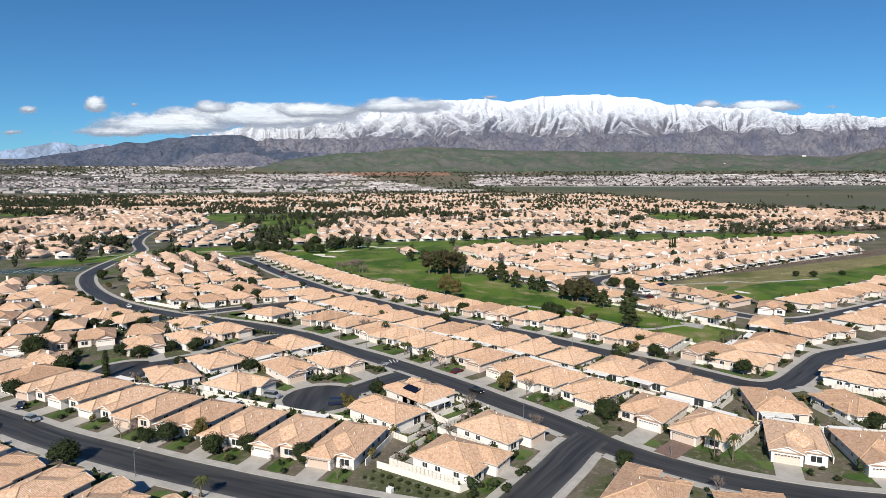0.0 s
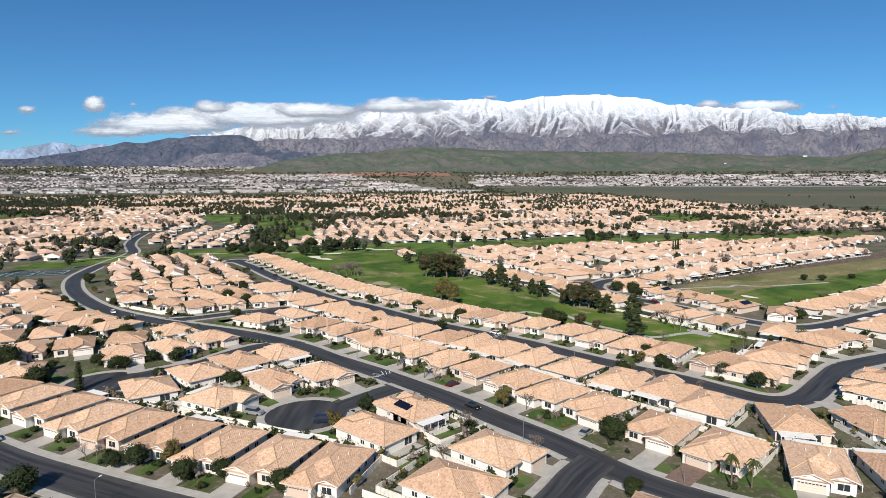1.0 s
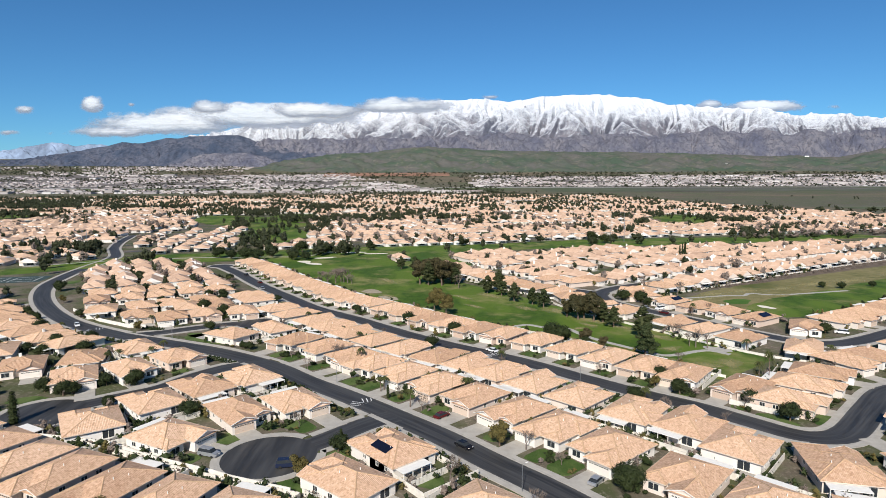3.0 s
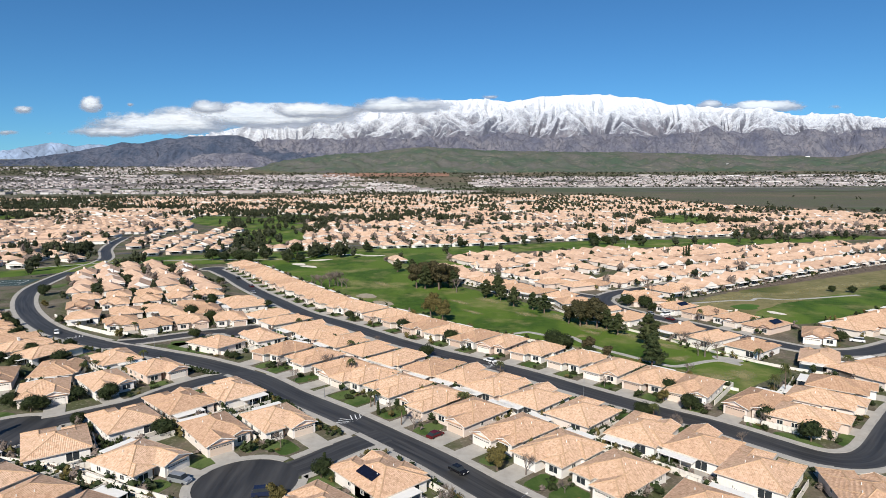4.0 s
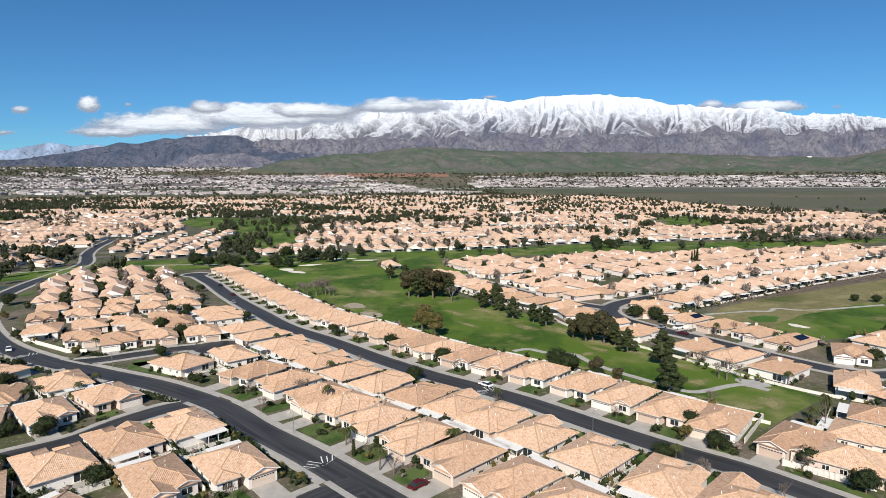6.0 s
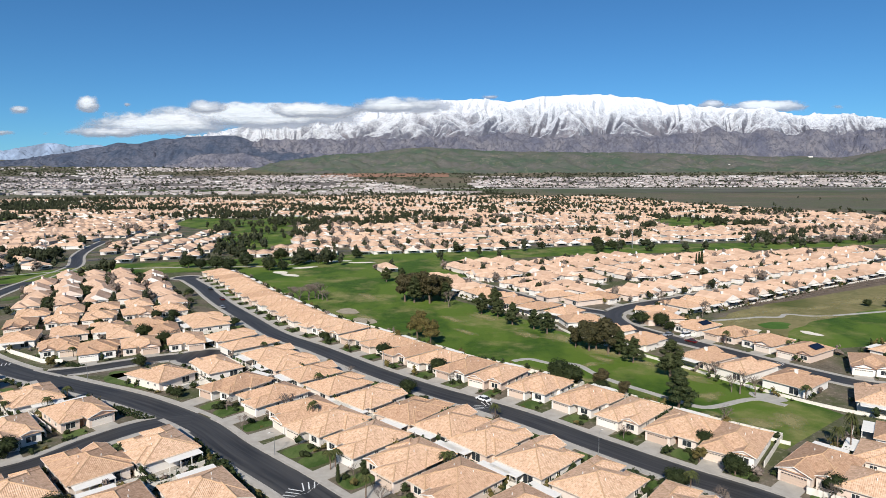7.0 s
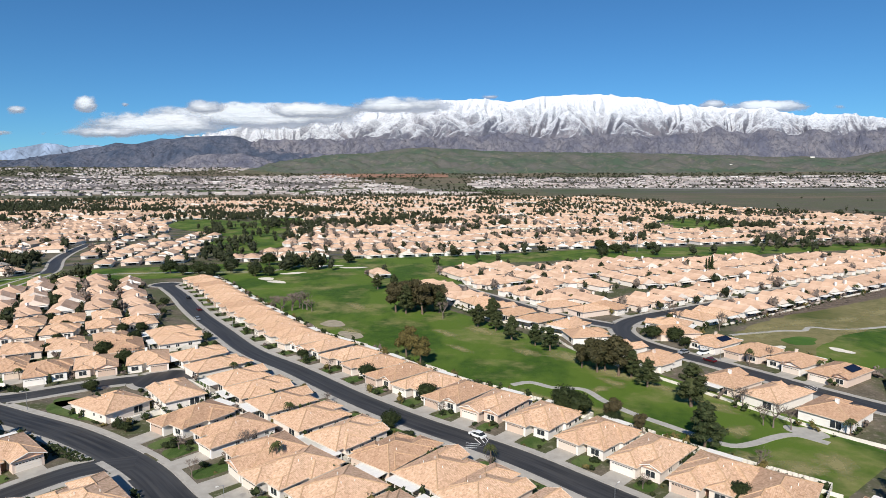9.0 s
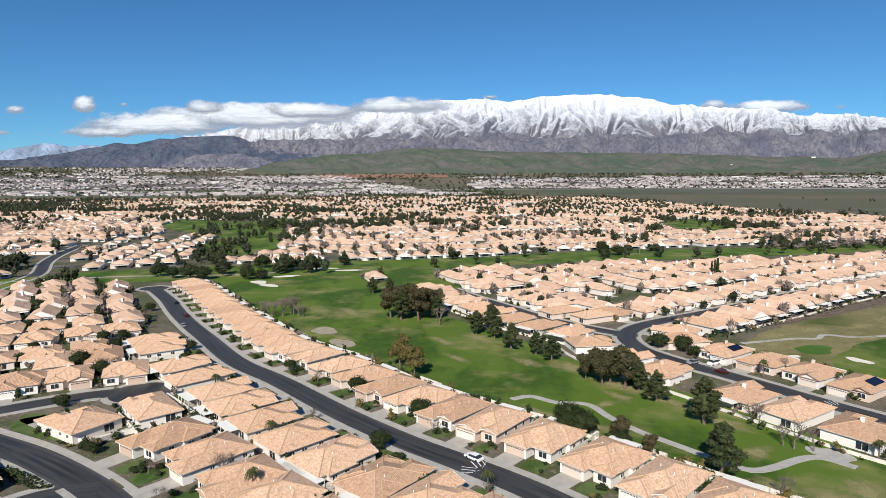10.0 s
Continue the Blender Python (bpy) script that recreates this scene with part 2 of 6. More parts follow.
def cloud_material():
    """Thin far cloud on a sheet: dense where the noise is high, clear elsewhere."""
    m = Nodes("cloud", 1.0)
    uv = m.coords("UV")
    sep = m.tree.nodes.new("ShaderNodeSeparateXYZ")
    m.link(uv, sep.inputs[0])
    pos = m.coords("Object")
    n = m.noise(0.0075, 6, 0.5, pos, (0.55, 1, 1.3))
    soft = m.noise(0.03, 6, 0.55, pos, (0.6, 1, 1.1))
    dens = m.math("ADD", sep.outputs[0], m.math("MULTIPLY", m.math("SUBTRACT", n, 0.46), 1.35))
    dens = m.math("ADD", dens, m.math("MULTIPLY", m.math("SUBTRACT", soft, 0.5), 0.5))
    m.link(m.ramp(dens, [(0.18, 0.0), (0.62, 0.93)], True), m.bsdf.inputs["Alpha"])
    m.bump(dens, 0.3, 45.0)
    # shaded underside painted in: colour greys towards the bottom of the sheet
    c = m.mix(m.ramp(m.math("ADD", dens, m.math("MULTIPLY", sep.outputs[1], -1.05)), [(0.0, 0.1), (0.45, 1.0)]), (0.20, 0.23, 0.29), (0.54, 0.56, 0.59))
    return m.done(c)


MAT = {
    "roof": roof_material("clay_tile", lambda m: m.random()),
    "roof_far": roof_material("clay_tile_far", lambda m: m.island(), 0.35),
    "wall": wall_material("stucco", lambda m: m.random()),
    "wall_far": wall_material("stucco_far", lambda m: m.island()),
    "white": plain("white_paint", (0.79, 0.76, 0.70), 0.6, 0.06),
    "trim": plain("eaves_paint", (0.62, 0.51, 0.41), 0.7, 0.1),
    "ridge": plain("ridge_tile", (0.56, 0.36, 0.215), 0.85, 0.2, 3.0),
    "garage": garage_material(),
    "paver": plain("brick_paver", (0.20, 0.135, 0.105), 0.9, 0.25, 1.5),
    "glass": plain("dark_glass", (0.03, 0.035, 0.04), 0.08, 0.1, bump=0),
    "door": plain("door_paint", (0.16, 0.09, 0.06), 0.5, 0.2),
    "concrete": plain("concrete", (0.405, 0.375, 0.33), 0.9, 0.14, 0.35),
    "gutter": plain("kerb_concrete", (0.385, 0.36, 0.32), 0.9, 0.15, 0.5),
    "gardenwall": plain("white_block_wall", (0.74, 0.69, 0.61), 0.85, 0.12, 0.8),
    "asphalt": asphalt_material(),
    "paint": plain("road_paint", (0.70, 0.70, 0.68), 0.7, 0.2, 3.0),
    "lawn": grass_material("lawn_grass", (0.035, 0.075, 0.012), (0.075, 0.12, 0.025), (0.14, 0.14, 0.05), 0.62, 0.15),
    "fairway": grass_material("fairway_grass", (0.027, 0.070, 0.005), (0.070, 0.130, 0.010), (0.28, 0.25, 0.10), 0.50, 0.034),
    "rough": grass_material("dry_rough_grass", (0.046, 0.076, 0.012), (0.105, 0.115, 0.028), (0.27, 0.225, 0.105), 0.38, 0.022),
    "green": grass_material("green_grass", (0.050, 0.120, 0.014), (0.075, 0.150, 0.022), (0.09, 0.15, 0.03), 0.7),
    "worn": worn_material(),
    "sand": plain("bunker_sand", (0.72, 0.66, 0.55), 0.95, 0.08, 0.6),
    "old_sand": plain("dull_bunker_sand", (0.34, 0.29, 0.21), 0.95, 0.2, 0.4),
    "path": plain("cart_path", (0.40, 0.38, 0.34), 0.9, 0.15, 0.5),
    "earth": ground_material(),
    "mountain": mountain_material(),
    "leaf_dark": foliage("leaf_dark", (0.0055, 0.0109, 0.0031), (0.014, 0.0242, 0.0062), (0.0374, 0.0499, 0.0133), (0.0351, 0.0429, 0.0094)),
    "leaf_pine": foliage("leaf_pine", (0.0136, 0.0254, 0.0088), (0.0312, 0.0488, 0.0146), (0.0741, 0.0819, 0.0293), (0.0585, 0.0605, 0.0215)),
    "leaf_olive": foliage("leaf_olive", (0.05, 0.045, 0.014), (0.10, 0.085, 0.025), (0.16, 0.12, 0.035)),
    "leaf_shrub": foliage("leaf_shrub", (0.0078, 0.014, 0.0039), (0.0187, 0.0312, 0.0078), (0.0468, 0.0624, 0.0156)),
    "leaf_elm": foliage("leaf_elm", (0.0211, 0.0232, 0.0095), (0.0474, 0.0463, 0.0189), (0.0895, 0.0737, 0.0294), (0.079, 0.0548, 0.0252)),
    "leaf_palm": foliage("leaf_palm", (0.02, 0.03, 0.008), (0.05, 0.06, 0.016), (0.10, 0.10, 0.03)),
    "leaf_far": foliage("leaf_far", (0.009, 0.013, 0.006), (0.021, 0.029, 0.012), (0.058, 0.062, 0.026)),
    "twig": plain("bare_twig", (0.175, 0.138, 0.115), 0.9, 0.3, 0.8, bump=0),
    "bark": plain("bark", (0.16, 0.115, 0.085), 0.9, 0.3, 2.0),
    "hill": hill_material(),
    # brush tones shifted to slate blue: aerial haze is painted in here
    "range": range_material("hazed_brush", (0.046, 0.062, 0.098), (0.096, 0.102, 0.132)),
    # bare slopes given a blue-violet grey that stands in for haze
    "foothill": range_material("hazed_foothill", (0.092, 0.096, 0.132), (0.165, 0.158, 0.178)),
    "lot": plain("town_lots", (0.16, 0.142, 0.134), 0.95, 0.25, 0.006, fine=0.08, bump=0),
    "court": plain("court_paint", (0.040, 0.068, 0.066), 0.9, 0.15, 0.1),
    "wooded": range_material("wooded_ridge", (0.030, 0.042, 0.045), (0.055, 0.065, 0.062)),
    # the blue of this snow is haze, painted as its base colour
    "far_snow": plain("hazed_snow_range", (0.22, 0.28, 0.385), 0.95, 0.45, 0.008, bump=0, fine=0.05),
    "cloud": cloud_material(),
    "town": varied("town_walls", (0.66, 0.64, 0.63), (0.44, 0.39, 0.37), (0.28, 0.26, 0.26)),
    "town_roof": varied("town_roofs", (0.56, 0.50, 0.47), (0.34, 0.27, 0.24), (0.20, 0.19, 0.20)),
    "rubber": plain("tyre_rubber", (0.02, 0.02, 0.02), 0.8, 0.1),
    "steel": plain("galvanised_steel", (0.35, 0.36, 0.37), 0.45, 0.1, metal=0.7),
    "car_white": plain("car_white", (0.75, 0.75, 0.74), 0.25, 0.03, bump=0),
    "car_black": plain("car_black", (0.012, 0.012, 0.014), 0.2, 0.1, bump=0),
    "car_red": plain("car_red", (0.10, 0.010, 0.012), 0.25, 0.1, bump=0),
    "car_silver": plain("car_silver", (0.42, 0.43, 0.45), 0.3, 0.05, metal=0.5, bump=0),
    "car_blue": plain("car_blue", (0.015, 0.022, 0.05), 0.25, 0.1, bump=0),
    "solar": plain("solar_cells", (0.008, 0.010, 0.022), 0.15, 0.2, bump=0),
    "freeway": plain("pale_roadbed", (0.38, 0.37, 0.35), 0.9, 0.12, 0.01),
    "scrub": plain("dry_bank", (0.150, 0.115, 0.085), 0.95, 0.35, 0.3, fine=1.2),
    "fallow": field_material("fallow_field", (0.095, 0.088, 0.080), (0.070, 0.088, 0.045)),
    "field": field_material("green_field", (0.105, 0.100, 0.070), (0.075, 0.105, 0.040)),
    "redearth": plain("graded_red_earth", (0.27, 0.15, 0.10), 0.95, 0.25, 0.01, fine=0.05),
}


# ---------------------------------------------------------------- mesh helpers
class Mesh:
    """Collects faces of one mesh with optional roof coordinates and material slots."""

    def __init__(self):
        self.v, self.f, self.uv, self.m = [], [], [], []

    def face(self, pts, uv=None, mat=0):
        n = len(self.v)
        self.v.extend(tuple(p) for p in pts)
        self.f.append(tuple(range(n, n + len(pts))))
        self.uv.extend(uv if uv else [(0.0, 0.0)] * len(pts))
        self.m.append(mat)

    def box(self, x0, x1, y0, y1, z0, z1, mat=0):
        a = [(x0, y0, z0), (x1, y0, z0), (x1, y1, z0), (x0, y1, z0), (x0, y0, z1), (x1, y0, z1), (x1, y1, z1), (x0, y1, z1)]
        for q in ((0, 3, 2, 1), (4, 5, 6, 7), (0, 1, 5, 4), (1, 2, 6, 5), (2, 3, 7, 6), (3, 0, 4, 7)):
            pts = [a[k] for k in q]
            self.face(pts, [(p[0] + p[1], p[2]) for p in pts], mat)

    def beam(self, p, q, w, h, mat=0):
        """A bar with a roof-shaped top from p to q."""
        p, q = Vector(p), Vector(q)
        side = (q - p).cross(Vector((0, 0, 1)))
        side = side.normalized() * (w / 2) if side.length > 1e-6 else Vector((w / 2, 0, 0))
        up = Vector((0, 0, h))
        a, b, c, d, e, f = p - side, p + side, p + up, q - side, q + side, q + up
        for pts in ((a, c, f, d), (c, b, e, f), (a, b, c), (e, d, f), (a, d, e, b)):
            self.face(pts, None, mat)

    def tube(self, p, q, r0, r1, n=6, mat=0):
        p, q = Vector(p), Vector(q)
        ax = (q - p).normalized()
        s = ax.orthogonal().normalized()
        t = ax.cross(s)
        ring = [(math.cos(2 * math.pi * k / n), math.sin(2 * math.pi * k / n)) for k in range(n)]
        a = [p + (s * c + t * d) * r0 for c, d in ring]
        b = [q + (s * c + t * d) * r1 for c, d in ring]
        for k in range(n):
            j = (k + 1) % n
            self.face((a[k], a[j], b[j], b[k]), None, mat)
        if r1 > 0.02:
            self.face(b, None, mat)

    def mesh(self, name, mats, smooth=False):
        me = bpy.data.meshes.new(name)
        me.from_pydata(self.v, [], self.f)
        layer = me.uv_layers.new(name="UVMap")
        layer.data.foreach_set("uv", np.array(self.uv, dtype=np.float32).ravel())
        for mat in mats:
            me.materials.append(mat)
        if len(mats) > 1:
            me.polygons.foreach_set("material_index", self.m)
        if smooth:
            me.polygons.foreach_set("use_smooth", [True] * len(self.f))
        me.update()
        return me


def part(name, mesh, mats, parent, label=""):
    """Links a Mesh as ONE object under a thing or a part."""
    mats = [MAT[k] for k in ([mats] if isinstance(mats, str) else mats)]
    ob = new(name, mesh.mesh(name, mats))
    ob.parent = parent
    return tagged(ob, label)


def structure(name, mesh, mats, label, category, smooth=False, kind="structure"):
    mats = [MAT[k] for k in ([mats] if isinstance(mats, str) else mats)]
    return tagged(new(name, mesh.mesh(name, mats, smooth)), label, category, kind=kind)


# ---------------------------------------------------------------- streets
class Line:
    """A smooth centre line through a few points, stepped about every two metres."""

    def __init__(self, points, width, step=2.0):
        p = np.array(points, float)
        p = np.vstack([2 * p[0] - p[1], p, 2 * p[-1] - p[-2]])
        out = []
        for a, b, c, d in zip(p, p[1:], p[2:], p[3:]):
            n = max(2, int(np.hypot(*(c - b)) / step))
            for t in np.arange(n) / n:
                out.append(0.5 * (2 * b + (c - a) * t + (2 * a - 5 * b + 4 * c - d) * t * t + (3 * b - a - 3 * c + d) * t**3))
        self.p = np.array(out + [p[-2]])
        self.w = width
        self.s = np.concatenate([[0], np.cumsum(np.hypot(*np.diff(self.p, axis=0).T))])
        tan = np.gradient(self.p, axis=0)
        self.t = tan / np.hypot(*tan.T)[:, None]
        self.n = np.stack([-self.t[:, 1], self.t[:, 0]], 1)

    def at(self, s):
        f = [np.interp(s, self.s, col) for col in (*self.p.T, *self.t.T)]
        return np.array(f[:2]), np.array(f[2:]) / np.hypot(*f[2:])

    def near(self, q):
        d = np.hypot(*(self.p - np.asarray(q)).T)
        k = int(d.argmin())
        return d[k], self.s[k], self.p[k]


STREET = {
    "main": Line([(-352, 720), (-326, 645), (-300, 585), (-264, 520), (-252, 466), (-243, 425), (-228, 380), (-200, 335), (-165, 296), (-134, 273), (-103, 257), (-77, 244),
                  (-53, 227.5), (-37, 211.5), (-20, 196), (-6, 182), (5, 170.5), (15, 158.5), (24, 148.5), (32, 138.5), (39, 129), (47, 121.5), (60, 113), (80, 106), (110, 102)], 8.0),
    "inner": Line([(-158, 467), (-133, 431), (-114, 400), (-97, 374), (-80, 350), (-57.5, 318.6), (-36, 297), (-12.5, 271), (6, 253), (20, 241.5),
                   (33, 230), (48, 214), (62, 200), (73.5, 190), (83, 179), (89.5, 172), (96, 170), (104, 173.5), (119, 188), (132, 200), (146, 207), (175, 221), (240, 262), (330, 315)], 7.7),
    "cross": Line([(35, 135), (29.3, 128), (24.8, 121), (16, 108.5), (8, 97)], 8.4),
    "lower": Line([(-190, 180), (-150, 164), (-112, 145.6), (-92, 135), (-72, 126), (-53, 118), (-29, 109), (8, 97), (40, 85)], 8.8),
    "court_near": Line([(-8, 184), (-15, 178.5), (-24, 168.5), (-33, 161)], 7.6),
    "court_left": Line([(-55, 230), (-65, 226.5), (-73, 217), (-79, 205.5), (-88, 197.5), (-100, 187)], 7.2),
    "court_upper": Line([(-121, 267), (-110, 271.5), (-99, 279), (-88, 285.5), (-76, 289)], 7.2),
    "far_side": Line([(20, 462), (30, 441), (50, 405.8), (62, 385), (78, 366), (91, 354)], 7.2),
    "crescent": Line([(330, 515), (260, 474), (201, 437), (165, 411.5), (132, 390), (111, 377), (97, 365), (89.5, 351), (89, 336), (93, 324.5), (100, 313), (107, 303.5),
                      (117, 288), (127, 272), (138, 258), (148, 253), (162, 256), (190, 272), (240, 303), (330, 360)], 7.6),
}
BULBS = {"court_near": (-34, 161, 10.5), "court_left": (-101, 186, 10.5), "court_upper": (-75, 287.5, 9.0), "inner": (-157, 466, 8.0)}


def on_road(q, skip=None, grow=0.0):
    for name, st in STREET.items():
        if name != skip and st.near(q)[0] < st.w / 2 + grow:
            return True
    for name, (x, y, r) in BULBS.items():
        if name != skip and math.hypot(q[0] - x, q[1] - y) < r + grow:
            return True
    return False


def ribbon(mesh, line, a, b, z, thick=0.0, skip=None, lo=None, hi=None):
    """A strip between the offsets a and b (to the left of the way) along a line."""
    for k in range(len(line.p) - 1):
        if lo is not None and not lo <= line.s[k] <= hi:
            continue
        q = [line.p[k] + line.n[k] * a, line.p[k + 1] + line.n[k + 1] * a, line.p[k + 1] + line.n[k + 1] * b, line.p[k] + line.n[k] * b]
        if skip and any(on_road(c, skip, 0.05) or (skip in BULBS and math.hypot(c[0] - BULBS[skip][0], c[1] - BULBS[skip][1]) < BULBS[skip][2] + 0.3) for c in ((q[0] + q[2]) / 2, q[0], q[1], q[2], q[3])):
            continue
        uv = [(a, line.s[k]), (a, line.s[k + 1]), (b, line.s[k + 1]), (b, line.s[k])]
        top = [(*c, z) for c in q]
        up = (q[1] - q[0])[0] * (q[2] - q[1])[1] - (q[1] - q[0])[1] * (q[2] - q[1])[0] > 0
        mesh.face(top if up else top[::-1], uv if up else uv[::-1])
        if thick:
            for c, d in ((q[0], q[1]), (q[2], q[3])):
                mesh.face([(*c, z - thick), (*d, z - thick), (*d, z), (*c, z)])


ys_, zs_ = [-900, 1500, 2200, 2700, 3400, 4300], [0, 0, 8, 33, 105, 230]


def ground_z(y):
    """The plain lies level, then climbs to the foot of the hills."""
    return float(np.mean([np.interp(y + d, ys_, zs_) for d in (-150, -75, 0, 75, 150)]))


def build_ground():
    m = Mesh()
    rows = [-900, -300, 0, 150, 300, 600, 900] + list(range(1200, 4400, 80))
    cols = [-5000, -3400] + list(range(-2800, 2801, 400)) + [3400, 5000]
    for y0, y1 in zip(rows, rows[1:]):
        for x0, x1 in zip(cols, cols[1:]):
            m.face([(x, y, ground_z(y)) for x, y in ((x0, y0), (x1, y0), (x1, y1), (x0, y1))])
    structure("ground", m, "earth", "broad valley floor of dry earth, brush and fields", "ground")


def build_streets():
    for k, (name, st) in enumerate(STREET.items()):
        m = Mesh()
        ribbon(m, st, -st.w / 2, st.w / 2, 0.020 + 0.005 * k)
        if name in BULBS:
            x, y, r = BULBS[name]
            n = 32
            m.face([(x + r * math.cos(2 * math.pi * i / n), y + r * math.sin(2 * math.pi * i / n), 0.021 + 0.005 * k) for i in range(n)],
                   [(0.3 * r * math.cos(2 * math.pi * i / n), r * math.sin(2 * math.pi * i / n)) for i in range(n)])
        structure("road", m, "asphalt", "dark sealed asphalt residential street", "road")
        kerb, walkway = Mesh(), Mesh()
        for side in (-1, 1):
            e = st.w / 2
            ribbon(kerb, st, side * e, side * (e + 0.6), 0.13, 0.13, name)
            ribbon(walkway, st, side * (e + 0.6), side * (e + 2.0), 0.134, 0.13, name)
        if name in BULBS:
            x, y, r = BULBS[name]
            for mesh, r0, r1, z in ((kerb, r, r + 0.6, 0.13), (walkway, r + 0.6, r + 2.0, 0.134)):
                for i in range(48):
                    a0, a1 = 2 * math.pi * i / 48, 2 * math.pi * (i + 1) / 48
                    q = [(x + rr * math.cos(a), y + rr * math.sin(a)) for rr, a in ((r0, a0), (r1, a0), (r1, a1), (r0, a1))]
                    if not any(st.near(c)[0] < st.w / 2 + 0.05 for c in q) and not any(on_road(c, name, 0.05) for c in q):
                        mesh.face([(*c, z) for c in q])
                        for c, d in ((q[3], q[0]), (q[1], q[2])):
                            mesh.face([(*c, 0), (*d, 0), (*d, z), (*c, z)])
        structure("kerb", kerb, "gutter", "pale concrete kerb and gutter along the street", "kerb")
        structure("pavement", walkway, "concrete", "pale concrete pavement beside the street", "pavement")


def valley_gutter(street, side, x, y, half):
    """A pale concrete channel across the mouth of a side street."""
    st, m = STREET[street], Mesh()
    s = st.near((x, y))[1]
    e = st.w / 2
    ribbon(m, st, side * (e - 0.7), side * (e + 0.9), 0.068, 0.0, None, s - half, s + half)
    structure("valley_gutter", m, "gutter", "pale concrete channel across the mouth of a side street", "gutter")


for side_, x_, y_ in ((-1, -57, 230), (-1, -7, 183), (1, -120, 266)):
    valley_gutter("main", side_, x_, y_, 6.4)


# ---------------------------------------------------------------- houses
PITCH = math.tan(radians(19.5))


def hip(roof, caps, x0, x1, y0, y1, z, over=0.55, gable=(False, False)):
    """A hipped roof with its ridge along y; gable says whether the -y and +y ends stand upright. Returns the ridge."""
    x0, x1, y0, y1 = x0 - over, x1 + over, y0 - over, y1 + over
    half = (x1 - x0) / 2
    if y1 - y0 < 2 * half and not any(gable):
        half = (y1 - y0) / 2
    xc, top = (x0 + x1) / 2, z + half * PITCH
    wide = (x1 - x0) / 2 > half + 1e-6
    slant = math.hypot(half, half * PITCH)
    c = [(x0, y0, z), (x1, y0, z), (x1, y1, z), (x0, y1, z)]
    if wide:
        yc = (y0 + y1) / 2
        a, b = (x0 + half, yc, top), (x1 - half, yc, top)
        faces = [((c[0], c[1], b, a), 0), ((c[1], c[2], b), 1), ((c[2], c[3], a, b), 0), ((c[3], c[0], a), 1)]
        hips = [(c[0], a), (c[3], a), (c[1], b), (c[2], b), (a, b)]
    else:
        a = (xc, y0 if gable[0] else y0 + half, top)
        b = (xc, y1 if gable[1] else y1 - half, top)
        faces = [((c[1], c[2], b, a), 1), ((c[3], c[0], a, b), 1)]
        hips = [(a, b)]
        if not gable[0]:
            faces.append(((c[0], c[1], a), 0))
            hips += [(c[0], a), (c[1], a)]
        if not gable[1]:
            faces.append(((c[2], c[3], b), 0))
            hips += [(c[2], b), (c[3], b)]
    for pts, axis in faces:
        uv = [(p[axis], (p[2] - z) * slant / (half * PITCH)) for p in pts]
        roof.face(pts, uv)
    roof.face([(p[0], p[1], z - 0.02) for p in c[::-1]])
    if caps is not None:
        for p, q in hips:
            caps.beam((p[0], p[1], p[2] + 0.01), (q[0], q[1], q[2] + 0.01), 0.34, 0.11)
    return a, b, (x0, x1, y0, y1)


def board(house, points, z0, z1, closed):
    """One eaves board bent round its corners, 4 cm thick; the points run with the roof on their left."""
    m, n, q = Mesh(), len(points), []
    for i, p in enumerate(points):
        a = points[i - 1] if closed or i else None
        b = points[(i + 1) % n] if closed or i < n - 1 else None
        o = [0.0, 0.0]
        for c, d in ((a, p), (p, b)):
            if c and d:
                k = math.hypot(d[0] - c[0], d[1] - c[1])
                o[0] += (d[1] - c[1]) / k * 0.04
                o[1] -= (d[0] - c[0]) / k * 0.04
        q.append((p[0] + o[0], p[1] + o[1]))
    for i in range(n if closed else n - 1):
        j = (i + 1) % n
        a, b, c, d = points[i], points[j], q[i], q[j]
        m.face([(*c, z0), (*d, z0), (*d, z1), (*c, z1)])
        m.face([(*b, z0), (*a, z0), (*a, z1), (*b, z1)])
        m.face([(*c, z1), (*d, z1), (*b, z1), (*a, z1)])
        m.face([(*a, z0), (*b, z0), (*d, z0), (*c, z0)])
    return part("fascia", m, "trim", house)


def fascia(house, rect, z):
    x0, x1, y0, y1 = rect
    board(house, [(x0, y0), (x1, y0), (x1, y1), (x0, y1)], z - 0.17, z + 0.03, True)


def window(house, x, y, z, w, h, facing):
    """A white frame set proud of the wall with a dark pane; facing is '-y', '+y', '-x' or '+x'."""
    f, g = Mesh(), Mesh()
    t = 0.08

    def bar(mesh, u0, u1, z0, z1, d0, d1):
        s = -1 if facing[0] == "-" else 1
        lo, hi = sorted((s * d0, s * d1))
        if facing[1] == "y":
            mesh.box(x + u0, x + u1, y + lo, y + hi, z0, z1)
        else:
            mesh.box(x + lo, x + hi, y + u0, y + u1, z0, z1)

    for u0, u1, z0, z1 in ((-w / 2, w / 2, z, z + t), (-w / 2, w / 2, z + h - t, z + h), (-w / 2, -w / 2 + t, z + t, z + h - t), (w / 2 - t, w / 2, z + t, z + h - t), (-t / 2, t / 2, z + t, z + h - t)):
        bar(f, u0, u1, z0, z1, 0, 0.06)
    bar(g, -w / 2 + t, w / 2 - t, z + t, z + h - t, 0.005, 0.02)
    fr = part("window", f, "white", house)
    part("pane", g, "glass", fr)


